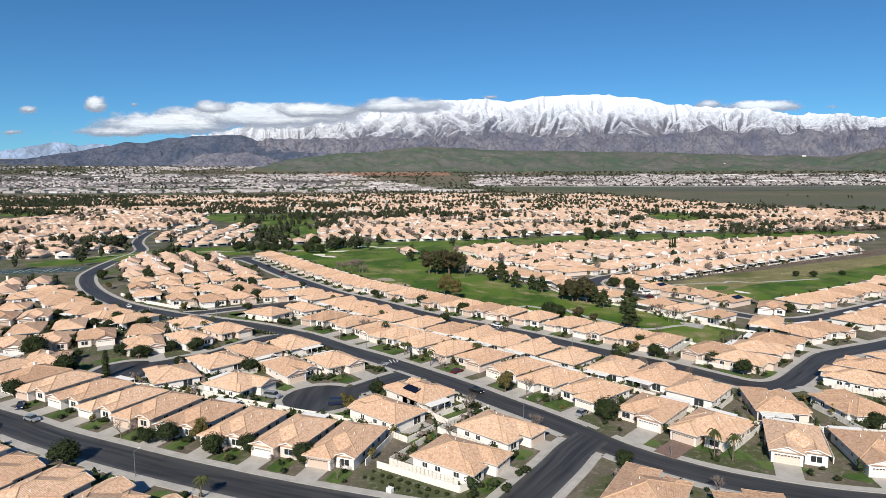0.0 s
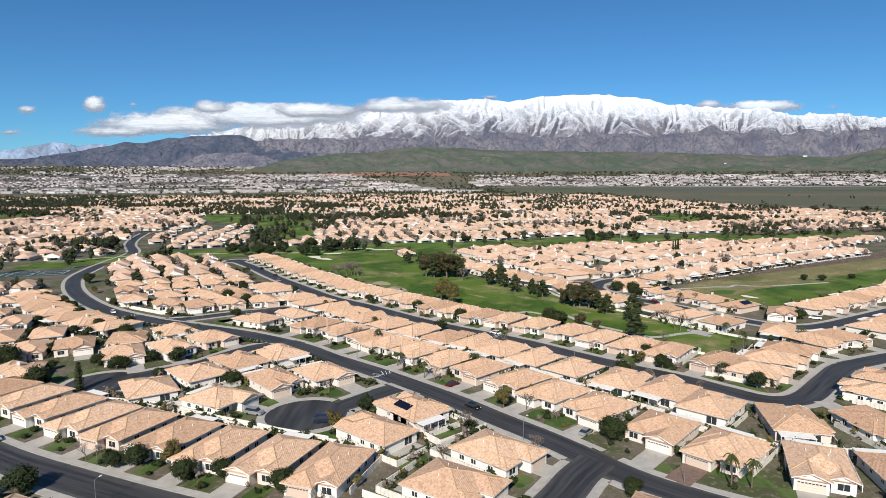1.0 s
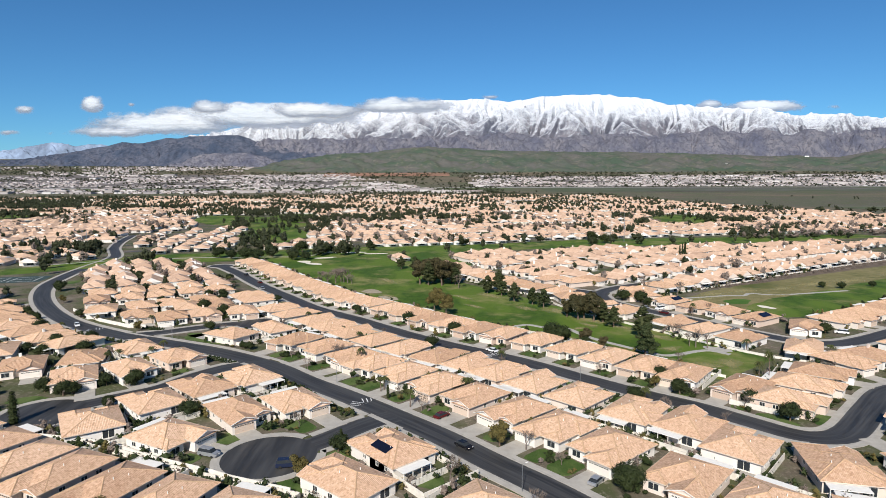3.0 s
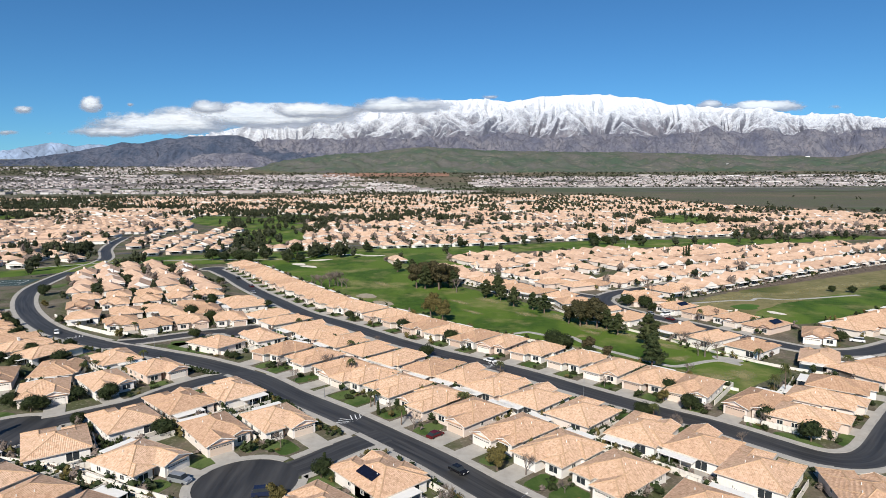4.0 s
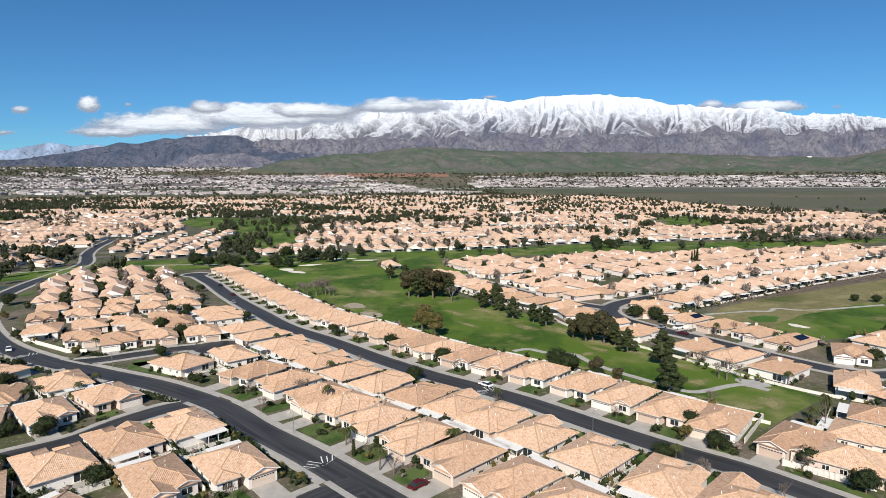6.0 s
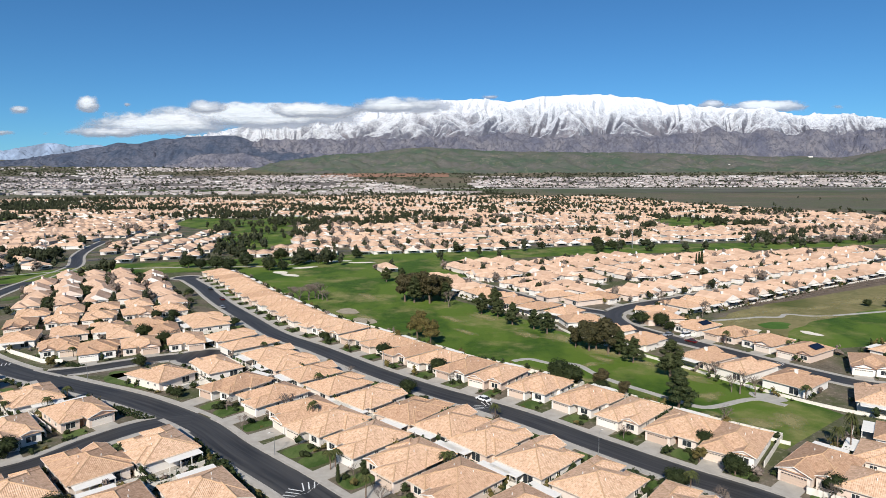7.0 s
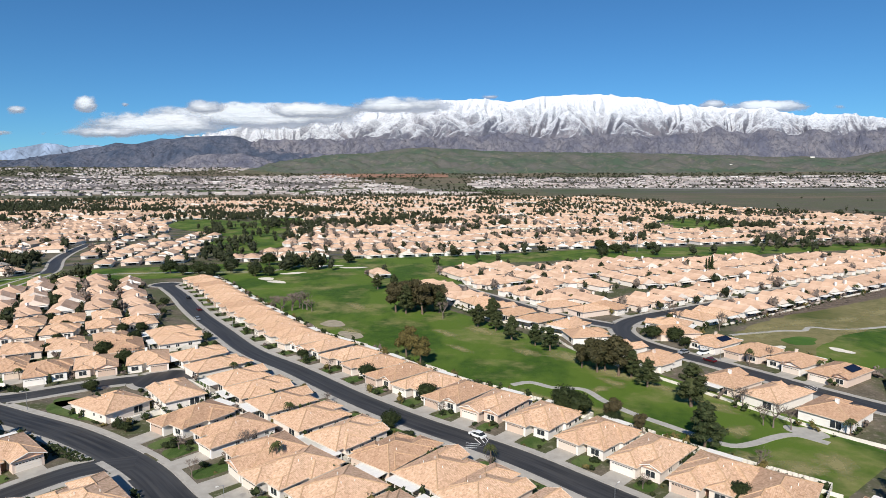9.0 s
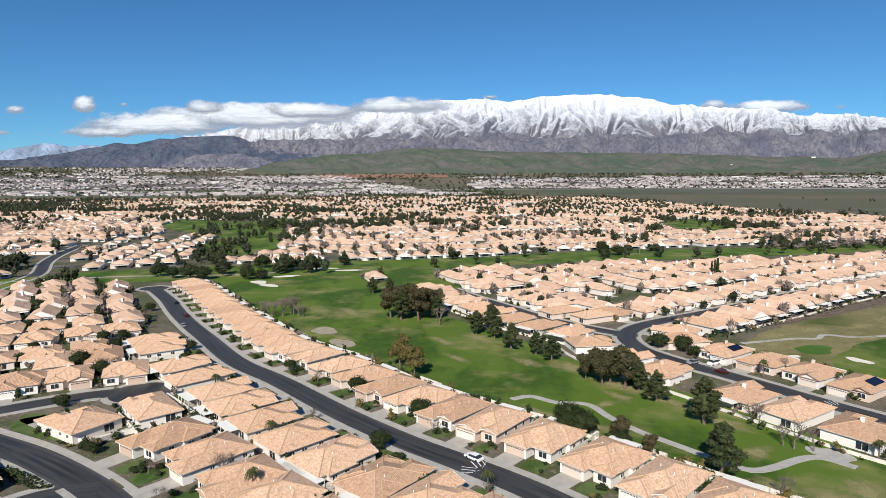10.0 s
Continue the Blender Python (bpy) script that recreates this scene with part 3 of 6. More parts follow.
def garage(house, x, y, w):
    """A sectional door of four leaves with a row of small lights in the top one."""
    d = Mesh()
    for k in range(4):
        d.box(x - w / 2, x + w / 2, y - 0.06, y, 0.05 + 0.54 * k, 0.56 + 0.54 * k)
    ob = part("garage_door", d, "garage", house, "pale sectional garage door")
    g = Mesh()
    n = 8
    for k in range(n):
        u = x - w / 2 + (k + 0.5) * w / n
        g.box(u - w / n * 0.34, u + w / n * 0.34, y - 0.075, y - 0.058, 1.80, 2.04)
    part("glazed_strip", g, "glass", ob)["kind"] = "stuff"


def build_house(w, d, side, wing, bay, patio, label, near=True):
    """One single-storey house. Its front looks along -y; side (1 or -1) is where the garage stands; wing and bay are 'hip' or 'gable'."""
    house = new("house")
    tagged(house, label, "house", "houses")
    walls, roof, caps = Mesh(), Mesh(), Mesh()
    E = 2.8
    hx, hy = w / 2, d / 2
    gp = 3.2
    main = (-hx, hx, -hy + gp, hy)
    gw = 6.0
    g0, g1 = sorted((side * hx, side * (hx - gw)))
    bw = 4.2
    b0, b1 = sorted((-side * hx, -side * (hx - bw)))
    walls.box(*main, 0, E)
    walls.box(g0, g1, -hy, -hy + gp, 0, E)
    walls.box(b0, b1, -hy + gp - 1.4, -hy + gp, 0, E)
    a, b, r = hip(roof, caps, *main, E)
    fascia(house, r, E)
    if 17 <= d < 17.4:
        cross = (-hx - (0.9 if side > 0 else 0.0), hx + (0.9 if side < 0 else 0.0), 0.2, 6.6)
        walls.box(*cross, 0, E - 0.01)
        _, _, rc = hip(roof, caps, *cross, E + 0.006)
        fascia(house, rc, E + 0.004)
    for x0, x1, y0, depth, style in ((g0, g1, -hy, gp + 3.6, wing), (b0, b1, -hy + gp - 1.4, 4.6, bay)):
        a2, b2, r2 = hip(roof, caps, x0, x1, y0, y0 + depth, E + 0.012, gable=(style == "gable", True))
        x_0, x_1, y_0, y_1 = r2
        ye = y0 + gp - 0.6
        if not near:
            pass
        elif style == "gable":
            board(house, [(x_1, y_0), (x_1, ye)], E - 0.19, E + 0.04, False)
            board(house, [(x_0, ye), (x_0, y_0)], E - 0.19, E + 0.04, False)
        else:
            board(house, [(x_0, ye), (x_0, y_0), (x_1, y_0), (x_1, ye)], E - 0.19, E + 0.04, False)
        if style == "gable":
            xm, top = (x0 + x1) / 2, E + (x1 - x0) / 2 * PITCH
            walls.face([(x0, y0, E), (x1, y0, E), (xm, y0, top)])
            for p, q in (((x_0, y_0), (xm, y_0)), ((x_1, y_0), (xm, y_0))) if near else ():
                verge = Mesh()
                verge.beam((p[0], p[1] - 0.02, E - 0.12), (q[0], q[1] - 0.02, a2[2] - 0.12), 0.06, 0.16)
                part("verge_board", verge, "white", house)
    part("wall", walls, "wall", house)
    part("roof", roof, "roof", house, "salmon clay tile hip roof")
    part("ridge_cap", caps, "ridge", house)
    garage(house, (g0 + g1) / 2, -hy, 4.9)
    window(house, (b0 + b1) / 2, -hy + gp - 1.4, 0.7, 2.2, 1.5, "-y")
    for yy in (-2.5, 2.0, 5.2) if near else ():
        window(house, -side * (hx + (0.9 if 17 <= d < 17.4 and 0.2 < yy < 6.6 else 0.0)), yy, 0.95, 1.4, 1.15, "+x" if side < 0 else "-x")
        window(house, side * hx, yy + 0.8, 1.2, 1.1, 0.9, "+x" if side > 0 else "-x")
    window(house, -hx * 0.45, hy, 0.3, 2.6, 2.0, "+y")
    if not near:
        if side > 0:
            c = Mesh()
            c.box(-0.95, -0.15, 1.6, 2.3, E + 1.5, a[2] + 0.75)
            c.box(-1.0, -0.1, 1.55, 2.35, a[2] + 0.75, a[2] + 0.87)
            part("chimney", c, "wall", house, "square stucco chimney with a flat cap")
        if patio:
            c = Mesh()
            c.box(-hx * 0.5, hx * 0.9, hy + 0.05, hy + 3.0, 2.4, 2.55)
            part("patio_cover", c, "white", house, "white flat patio cover")
        return house
    dr = Mesh()
    xd = (max(g0, b0) + min(g1, b1)) / 2
    dr.box(xd - 0.5, xd + 0.5, -hy + gp - 0.06, -hy + gp, 0.05, 2.15)
    part("front_door", dr, "door", house)
    for x, y in ((1.6, 0.5), (-2.2, 2.4), (2.4, 3.2)):
        zz = a[2] - abs(x - a[0]) * PITCH
        pipe = Mesh()
        pipe.tube((x, y, zz - 0.1), (x, y, zz + 0.45), 0.09, 0.08)
        part("vent_pipe", pipe, "white", house)
    if patio:
        c = Mesh()
        px0, px1 = sorted((side * hx * 0.95, -side * hx * 0.35))
        c.box(px0, px1, hy + 0.05, hy + 3.1, 2.42, 2.56)
        cover = part("patio_cover", c, "white", house, "white flat patio cover")
        for k in range(4):
            p = Mesh()
            x = px0 + 0.15 + (px1 - px0 - 0.3) * k / 3
            p.box(x - 0.07, x + 0.07, hy + 2.85, hy + 2.99, 0, 2.42)
            part("post", p, "white", cover)
    return house


SALMON = "low stucco house, salmon clay tile roof"
KINDS = [
    (11.4, 17.0, 1, "hip", "gable", True, SALMON + ", small gabled front bay"),
    (11.4, 17.0, -1, "hip", "hip", True, SALMON + ", hipped garage wing"),
    (11.8, 16.0, 1, "gable", "hip", True, SALMON + ", gabled garage wing"),
    (10.5, 18.0, -1, "hip", "gable", False, SALMON + ", long and narrow"),
    (12.2, 16.5, 1, "hip", "hip", False, SALMON + ", broad hipped front"),
    (10.7, 17.5, -1, "gable", "gable", True, SALMON + ", two front gables"),
]
FIRST, PLACED = {}, []


def copy_or_build(key, build, m):
    """The first of a kind is built; the others are copies of it at their own pose."""
    if key not in FIRST:
        FIRST[key] = build()
        FIRST[key].matrix_basis = m
        return FIRST[key]
    first = FIRST[key]
    return copy_thing(first, m @ Matrix.Diagonal((*(1 / c for c in first.scale), 1)))


def local(x, y, turn, u, v):
    a = radians(turn)
    return x + u * math.cos(a) - v * math.sin(a), y + u * math.sin(a) + v * math.cos(a)


FAR_PLACED = []


def put_house(x, y, turn, kind, near=True):
    PLACED.append((x, y, turn, kind, near))
    if not near and math.hypot(x - 10, y - 60) > 345:
        FAR_PLACED.append((x, y, turn, kind))
        return None
    return copy_or_build(("house", kind, near), lambda: build_house(*KINDS[kind], near=near), pose(x, y, 0, 0, 0, turn))


def facing(d):
    return math.degrees(math.atan2(d[0], -d[1]))


def free(x, y, gap=11.5):
    return all(math.hypot(x - a[0], y - a[1]) > gap for a in PLACED)


def row(street, side, s0, s1, pitch, setback, kinds, near=True, clear=9.0):
    """Houses along one side of a street, front to it."""
    st = STREET[street]
    s, k = s0, 0
    while s <= s1:
        p, t = st.at(s)
        n = np.array([-t[1], t[0]]) * side
        q = p + n * setback
        if not on_road(q, None, clear) and free(*q, 11.5 if near else 13.3):
            put_house(q[0], q[1], facing(-n) + rng.uniform(-1, 1), kinds[k % len(kinds)], near)
        s, k = s + pitch, k + 1


def where(street, x, y):
    return STREET[street].near((x, y))[1]


build_ground()
build_streets()
rng = random.Random(4)
# houses that stand round the courts and corners
for x, y, turn, kind in (
    (13.5, 134.7, 48, 4), (3.9, 120.5, 56, 4), (-14.9, 146.5, 230, 3), (-6.9, 160.0, 222, 0), (-58.4, 166.9, 62, 2), (-34.8, 188.1, 41, 2),
    (-47.9, 182.0, 42, 5), (-54.2, 209.7, 226, 1), (-65.0, 200.6, 227, 0), (-73.4, 189.0, 226, 4), (-84.6, 229.8, 50, 2), (-94.0, 217.5, 46, 5),
    (-107.2, 209.5, 30, 2), (-77.3, 260.7, 239, 4), (-63.8, 269.9, 222, 3), (-82.0, 175.5, 215, 4), (-104.5, 241.5, 225, 1), (-116.0, 229.0, 200, 0),
):
    put_house(x, y, turn, kind)
for x, y, turn, kind in (
    (52.9, 146.7, -43, 2), (63.0, 135.6, -46, 1), (78.6, 128.2, -24, 5), (93.2, 123.1, -11, 5), (86.4, 151.5, 166, 0), (105.6, 149.9, 188, 1),
    (71.6, 161.5, 137, 4), (64.8, 173.0, 134, 2), (-50.5, 251.0, -34, 1), (98.0, 189.0, 48, 4), (110.0, 201.0, 48, 0), (121.0, 211.5, 52, 2), (120.8, 170.5, 225, 1), (133.0, 181.0, 228, 0), (38.3, 106.0, 147, 4), (54.0, 97.0, 165, 1),
):
    put_house(x, y, turn, kind)
for x, y, turn, kind in ((-113.9, 289.9, 29, 1), (-101.5, 296.0, 29, 2), (-86.8, 301.2, 26, 4), (-71.2, 307.6, 134, 0), (-60.6, 295.4, 134, 3), (-116.5, 312.0, 209, 3), (-103.0, 317.5, 209, 5)):
    put_house(x, y, turn, kind, False)
row("main", 1, where("main", -51, 226), where("main", 36, 133), 13.8, 20.8, (4, 2, 1, 4, 0, 2, 5, 1))
row("inner", 1, 6, where("inner", 80, 183), 13.9, 19.0, (1, 3, 5, 1, 1, 3))
row("inner", -1, where("inner", -80, 350), where("inner", 78, 186), 14.2, 19.0, (0, 2, 4, 0, 1, 2))
row("lower", 1, where("lower", -120, 149), where("lower", -25, 108), 14.4, 20.0, (3, 5, 3, 3, 5))
row("lower", -1, where("lower", -120, 149), where("lower", -20, 106), 14.4, 20.0, (0, 2, 3, 0))
# the middle distance
MID = (0, 1, 2, 3, 4, 5)
row("inner", 1, where("inner", 132, 200), where("inner", 330, 315), 14.0, 19.0, MID, False)
row("inner", -1, where("inner", 140, 204), where("inner", 330, 315), 14.0, 19.0, MID, False)
row("crescent", -1, where("crescent", 330, 515), where("crescent", 330, 360), 14.0, 18.0, MID, False)
row("crescent", 1, where("crescent", 330, 515), where("crescent", 330, 360), 14.0, 18.0, MID, False)
row("far_side", -1, 4, 200, 14.0, 18.0, MID, False)
row("far_side", 1, 4, 200, 14.0, 18.0, MID, False)
row("main", -1, where("main", -196, 330), where("main", -112, 262), 14.0, 20.0, MID, False)
row("lower", 1, 5, where("lower", -125, 152), 14.4, 20.0, MID, False)


def fill(cx, cy, angle, du, dv, nu, nv, inside, gap=12.0, clear=10.5):
    """Rows of houses back to back over a patch of ground."""
    a = radians(angle)
    for j in range(-nv, nv + 1):
        for i in range(-nu, nu + 1):
            u, v = (i + 0.15 * (j % 2)) * du, j * dv + (j % 2) * -2.0
            x, y = cx + u * math.cos(a) - v * math.sin(a) + rng.uniform(-0.7, 0.7), cy + u * math.sin(a) + v * math.cos(a) + rng.uniform(-0.7, 0.7)
            if inside(x, y) and not on_road((x, y), None, clear) and free(x, y, gap):
                put_house(x, y, angle + (180 if j % 2 else 0) + rng.uniform(-7, 7), rng.randrange(6), False)


def right_of(street, x, y):
    """Metres to the left of a street's way; negative on its right."""
    st = STREET[street]
    d = np.hypot(*(st.p - np.array((x, y))).T)
    k = int(d.argmin())
    return float((np.array((x, y)) - st.p[k]) @ st.n[k])


put_house(-29, 497, 200, 0, False)
fill(-130, 350, 31, 14.6, 24.0, 14, 9, lambda x, y: right_of("main", x, y) > 14 and right_of("inner", x, y) < -12 and y < 470 - 0.1 * (x + 160) and right_of("inner", x, y) > -130)
fill(-190, 250, 25, 14.0, 26.0, 14, 10, lambda x, y: right_of("main", x, y) < -16 and x > -330 and y > 175 and x < -100 and y < 365 and not (x < -225 and y > 345))
for x, y, turn in ((70.5, 390.5, 118), (83.5, 381.0, 118)):
    put_house(x, y, turn, 3, False)
# the block beyond the fairway's far edge
for k, (x, y) in enumerate(((20, 500.5), (33.8, 498), (44.2, 491.1), (58, 505.7), (69.6, 509.1), (83.6, 517.3), (97.3, 517.1), (111.8, 520.6), (127.7, 529.2), (143.3, 529), (166.8, 548.9), (179.7, 521.9), (31.4, 456.8), (52.3, 466.1), (94.9, 475.4), (102.8, 450.2), (123, 477), (130.3, 457.2), (40.1, 433.7), (52.8, 419.9), (69.9, 440.1), (64, 399.9), (81.5, 421.8), (89.1, 402.4), (80, 376.4), (98.5, 386.1), (131.2, 411.2), (23.4, 396.3), (32.4, 380.6), (50.1, 353.2), (62, 337.3))):
    if not on_road((x, y), None, 8.0) and free(x, y, 11.5):
        put_house(x, y, (28, 208, 118, 32)[k % 4], k % 6, False)
fill(140, 490, 28, 14.5, 26.0, 14, 8, lambda x, y: right_of("crescent", x, y) < -16 and y > 462 - 0.1 * x and right_of("far_side", x, y) > 14 and y < 520 + 0.24 * x and x < 420)
fill(150, 165, 40, 14.0, 26.0, 8, 6, lambda x, y: right_of("inner", x, y) < -20 and x > 108 and y > 120)
fill(380, 480, 35, 14.0, 26.0, 8, 8, lambda x, y: right_of("crescent", x, y) < -16 and y < 520 + 0.24 * x and x > 330)


# ---------------------------------------------------------------- lots
def build_lots():
    drives = Mesh()
    for n, (x, y, turn, kind, near) in enumerate(PLACED):
        w, d, side = KINDS[kind][:3]
        gx = side * (w / 2 - 3.0)
        reach = 1.0
        while reach < 15 and not on_road(local(x, y, turn, gx, -d / 2 - reach), None, 0.62):
            reach += 0.5
        if reach >= 15:
            reach = 6.0
        m = Mesh() if near else drives
        c = [local(x, y, turn, gx + u, v) for u, v in ((-2.6, -d / 2 - reach), (2.6, -d / 2 - reach), (2.6, -d / 2), (-2.6, -d / 2))]
        z = 0.139 + 0.004 * (n % 3)
        m.face([(*q, z) for q in c])
        for p, q in zip(c, c[1:] + c[:1]):
            m.face([(*p, 0), (*q, 0), (*q, z), (*p, z)])
        if not near:
            continue
        if (x, y) == (63.0, 135.6):
            structure("driveway", m, "paver", "brown brick-paved driveway up to a garage", "driveway")
        else:
            structure("driveway", m, "concrete", "pale concrete driveway up to a garage", "driveway")
        r = random.Random(n)
        lawn = Mesh()
        u0, u1 = sorted((-side * (w / 2 + 0.3), -side * (w / 2 - w + 6.4 + r.uniform(0.2, 1.2))))
        v0, v1 = -d / 2 - max(2.0, reach - 2.3), -d / 2 + 1.2
        uc, vc, ru, rv = (u0 + u1) / 2, (v0 + v1) / 2, (u1 - u0) / 2, (v1 - v0) / 2
        ring = []
        for i in range(20):
            a = 2 * math.pi * i / 20
            k = (abs(math.cos(a)) ** 5 + abs(math.sin(a)) ** 5) ** -0.2 * r.uniform(1.0, 1.08)
            ring.append(local(x, y, turn, uc + ru * k * math.cos(a), vc + rv * k * math.sin(a)))
        if not any(on_road(q, None, 1.9) for q in ring):
            lawn.face([(*q, 0.07) for q in ring])
            for p, q in zip(ring, ring[1:] + ring[:1]):
                lawn.face([(*p, 0), (*q, 0), (*q, 0.07), (*p, 0.07)])
            structure("lawn", lawn, "lawn", "clipped green front lawn beside the drive", "lawn")
    structure("driveways", drives, "concrete", "pale concrete driveways of the farther houses", "driveway")


def lawn_patch(x, y, rx, ry, turn, seed):
    """A free-standing lawn with a soft uneven edge."""
    r, m, n = random.Random(seed), Mesh(), 26
    if on_road((x, y), None, 2.3):
        return
    ph = [r.uniform(0, 6.28) for _ in range(3)]
    ring = []
    for i in range(n):
        a = 2 * math.pi * i / n
        k = 1 + 0.10 * math.sin(2 * a + ph[0]) + 0.08 * math.sin(3 * a + ph[1])
        q = local(x, y, turn, rx * k * math.cos(a), ry * k * math.sin(a))
        for _ in range(12):
            if not on_road(q, None, 2.1):
                break
            q = (q[0] + (x - q[0]) * 0.15, q[1] + (y - q[1]) * 0.15)
        ring.append(q)
    m.face([(*q, 0.046 + 0.004 * (seed % 6)) for q in ring])
    structure("lawn", m, "lawn", "open green lawn beside the street", "lawn")


def garden_wall(street, offset, s0, s1, h=1.5):
    m, st = Mesh(), STREET[street]
    for k in range(len(st.p) - 1):
        if not s0 <= st.s[k] <= s1:
            continue
        q = [st.p[j] + st.n[j] * o for j, o in ((k, offset - 0.1), (k + 1, offset - 0.1), (k + 1, offset + 0.1), (k, offset + 0.1))]
        if any(on_road(c, None, 0.5) for c in q):
            continue
        m.face([(*c, h) for c in q])
        for a, b in ((0, 1), (2, 3)):
            m.face([(*q[a], 0), (*q[b], 0), (*q[b], h), (*q[a], h)])
    structure("garden_wall", m, "gardenwall", "low white block wall behind the back yards", "wall")


def wall_path(points, h, label="low white block wall round a yard"):
    m = Mesh()
    for a, b in zip(points, points[1:]):
        d = np.array(b, float) - np.array(a, float)
        n = np.array([-d[1], d[0]]) / np.hypot(*d) * 0.1
        q = [np.array(a) - n, np.array(b) - n, np.array(b) + n, np.array(a) + n]
        m.face([(*c, h) for c in q])
        for i in range(4):
            m.face([(*q[i], 0), (*q[(i + 1) % 4], 0), (*q[(i + 1) % 4], h), (*q[i], h)])
    structure("garden_wall", m, "gardenwall", label, "wall")


def indoors(q, grow=0.0):
    for a in PLACED:
        if abs(a[0] - q[0]) < 14 and abs(a[1] - q[1]) < 14:
            c, n = math.cos(radians(a[2])), math.sin(radians(a[2]))
            u, v = (q[0] - a[0]) * c + (q[1] - a[1]) * n, (q[1] - a[1]) * c - (q[0] - a[0]) * n
            if abs(u) < KINDS[a[3]][0] / 2 + grow and abs(v) < KINDS[a[3]][1] / 2 + grow:
                return True
    return False


def build_yards():
    """A block wall along one side and the back of each nearer yard, and a paved terrace behind the house."""
    for n, (x, y, turn, kind, near) in enumerate(PLACED):
        if not near:
            continue
        w, d, side = KINDS[kind][:3]
        r = random.Random(5000 + n)
        e = -side * (w / 2 + 1.45)
        back = d / 2 + r.uniform(4.6, 5.8)
        m, run = Mesh(), [(e, -d / 2 + 4.5 + k) for k in range(int(back + d / 2 - 4.5))] + [(e, back)]
        run += [(e + side * k, back) for k in range(1, int(w) + 2)]
        ok = [local(x, y, turn, *p) for p in run]
        for p, q in zip(ok, ok[1:]):
            if any(indoors(c, 0.5) or on_road(c, None, 3.0) for c in (p, q)):
                continue
            t = np.array(q) - np.array(p)
            t = t / (np.hypot(*t) + 1e-6)
            o = np.array((-t[1], t[0])) * 0.09
            c = [np.array(p) - o - t * 0.09, np.array(q) - o + t * 0.09, np.array(q) + o + t * 0.09, np.array(p) + o - t * 0.09]
            z = 1.45 + 0.0013 * (n % 7)
            m.face([(*k, z) for k in c])
            for i in range(4):
                m.face([(*c[i], 0), (*c[(i + 1) % 4], 0), (*c[(i + 1) % 4], z), (*c[i], z)])
        if m.f:
            structure("garden_wall", m, "gardenwall", "white block wall between two back yards", "wall")
        slab = Mesh()
        u0, u1 = -w / 2 + r.uniform(0.2, 2.0), w / 2 - r.uniform(0.2, 2.0)
        v1 = d / 2 + r.uniform(2.6, 3.6)
        c = [local(x, y, turn, *p) for p in ((u0, d / 2), (u1, d / 2), (u1, v1), (u0, v1))]
        if not any(indoors(k, 0.2) or on_road(k, None, 2.0) for k in c[2:]):
            z = 0.082 + 0.003 * (n % 5)
            slab.face([(*k, z) for k in c])
            for i in range(4):
                slab.face([(*c[i], 0), (*c[(i + 1) % 4], 0), (*c[(i + 1) % 4], z), (*c[i], z)])
            structure("terrace", slab, "concrete", "pale concrete terrace behind the house", "terrace")


build_lots()
build_yards()
wall_path([(-151, 199), (-132, 187.5), (-106, 175), (-97, 171), (-88, 169), (-73, 165.5), (-58.6, 158), (-43, 151.5), (-38, 149), (-25, 144)], 1.7, "long white block wall behind the house row")
wall_path([(-14, 120.2), (3.1, 109.8), (6.5, 112.5)], 1.5)
wall_path([(-5.5, 150), (1, 142), (12, 151.5)], 1.6)
wall_path([(-86, 260), (-71, 251.5), (-60.5, 259.5)], 1.3)
wall_path([(-171, 313), (-147, 292), (-127.5, 280), (-120, 279.5)], 1.5)
wall_path([(80, 143), (73, 130)], 1.5)
wall_path([(83.5, 139), (97, 136)], 1.5)
garden_wall("inner", 30.5, 4, where("inner", 70, 192), 0.9)
garden_wall("inner", -30.5, where("inner", -70, 335), where("inner", 70, 194))
garden_wall("crescent", -30.0, where("crescent", 89, 336), where("crescent", 150, 245), 0.9)
garden_wall("crescent", 30.0, where("crescent", 330, 515), where("crescent", 120, 383), 0.9)
garden_wall("far_side", -30.0, 4, 140, 0.9)


for k, (x, y, rx, ry, turn) in enumerate(((-91, 266, 8, 3.2, -32), (-78, 250.5, 12, 2.0, -30), (-46, 170.5, 4, 3, 40), (-27, 149.5, 7, 2.6, -40), (1, 150.5, 5, 3.2, -45), (-6, 136, 5, 4, 40), (-22, 175, 5, 2.2, 45), (-45, 196, 5, 2.6, -45),
                                          (27, 134, 3.2, 5, 40), (-119, 189, 8, 3.5, -30), (-112, 196, 5, 3, 20), (-66, 236.5, 8, 2.2, -32), (-93, 226, 4, 2.4, 40), (90, 181, 5, 2.5, -45), (103, 181, 6, 2.4, 45), (-130, 287, 9, 3, -35), (46, 133, 4, 2.6, -45), (71, 120, 5, 2.4, -20), (87, 115, 5, 2.4, -12),
                                          (-200, 345, 8, 3, -52), (-222, 396, 8, 3.5, -70), (-60, 282, 3, 6, 30), (-33, 178, 3, 2, 0), (40, 139, 3.4, 2, -45), (-86, 262, 13, 6, -35), (-64, 222.5, 7, 3, -35), (-93, 300, 16, 4, 28), (-20, 158, 6, 5, 45), (62, 128, 7, 3, -40))):
    lawn_patch(x, y, rx, ry, turn, 700 + k)


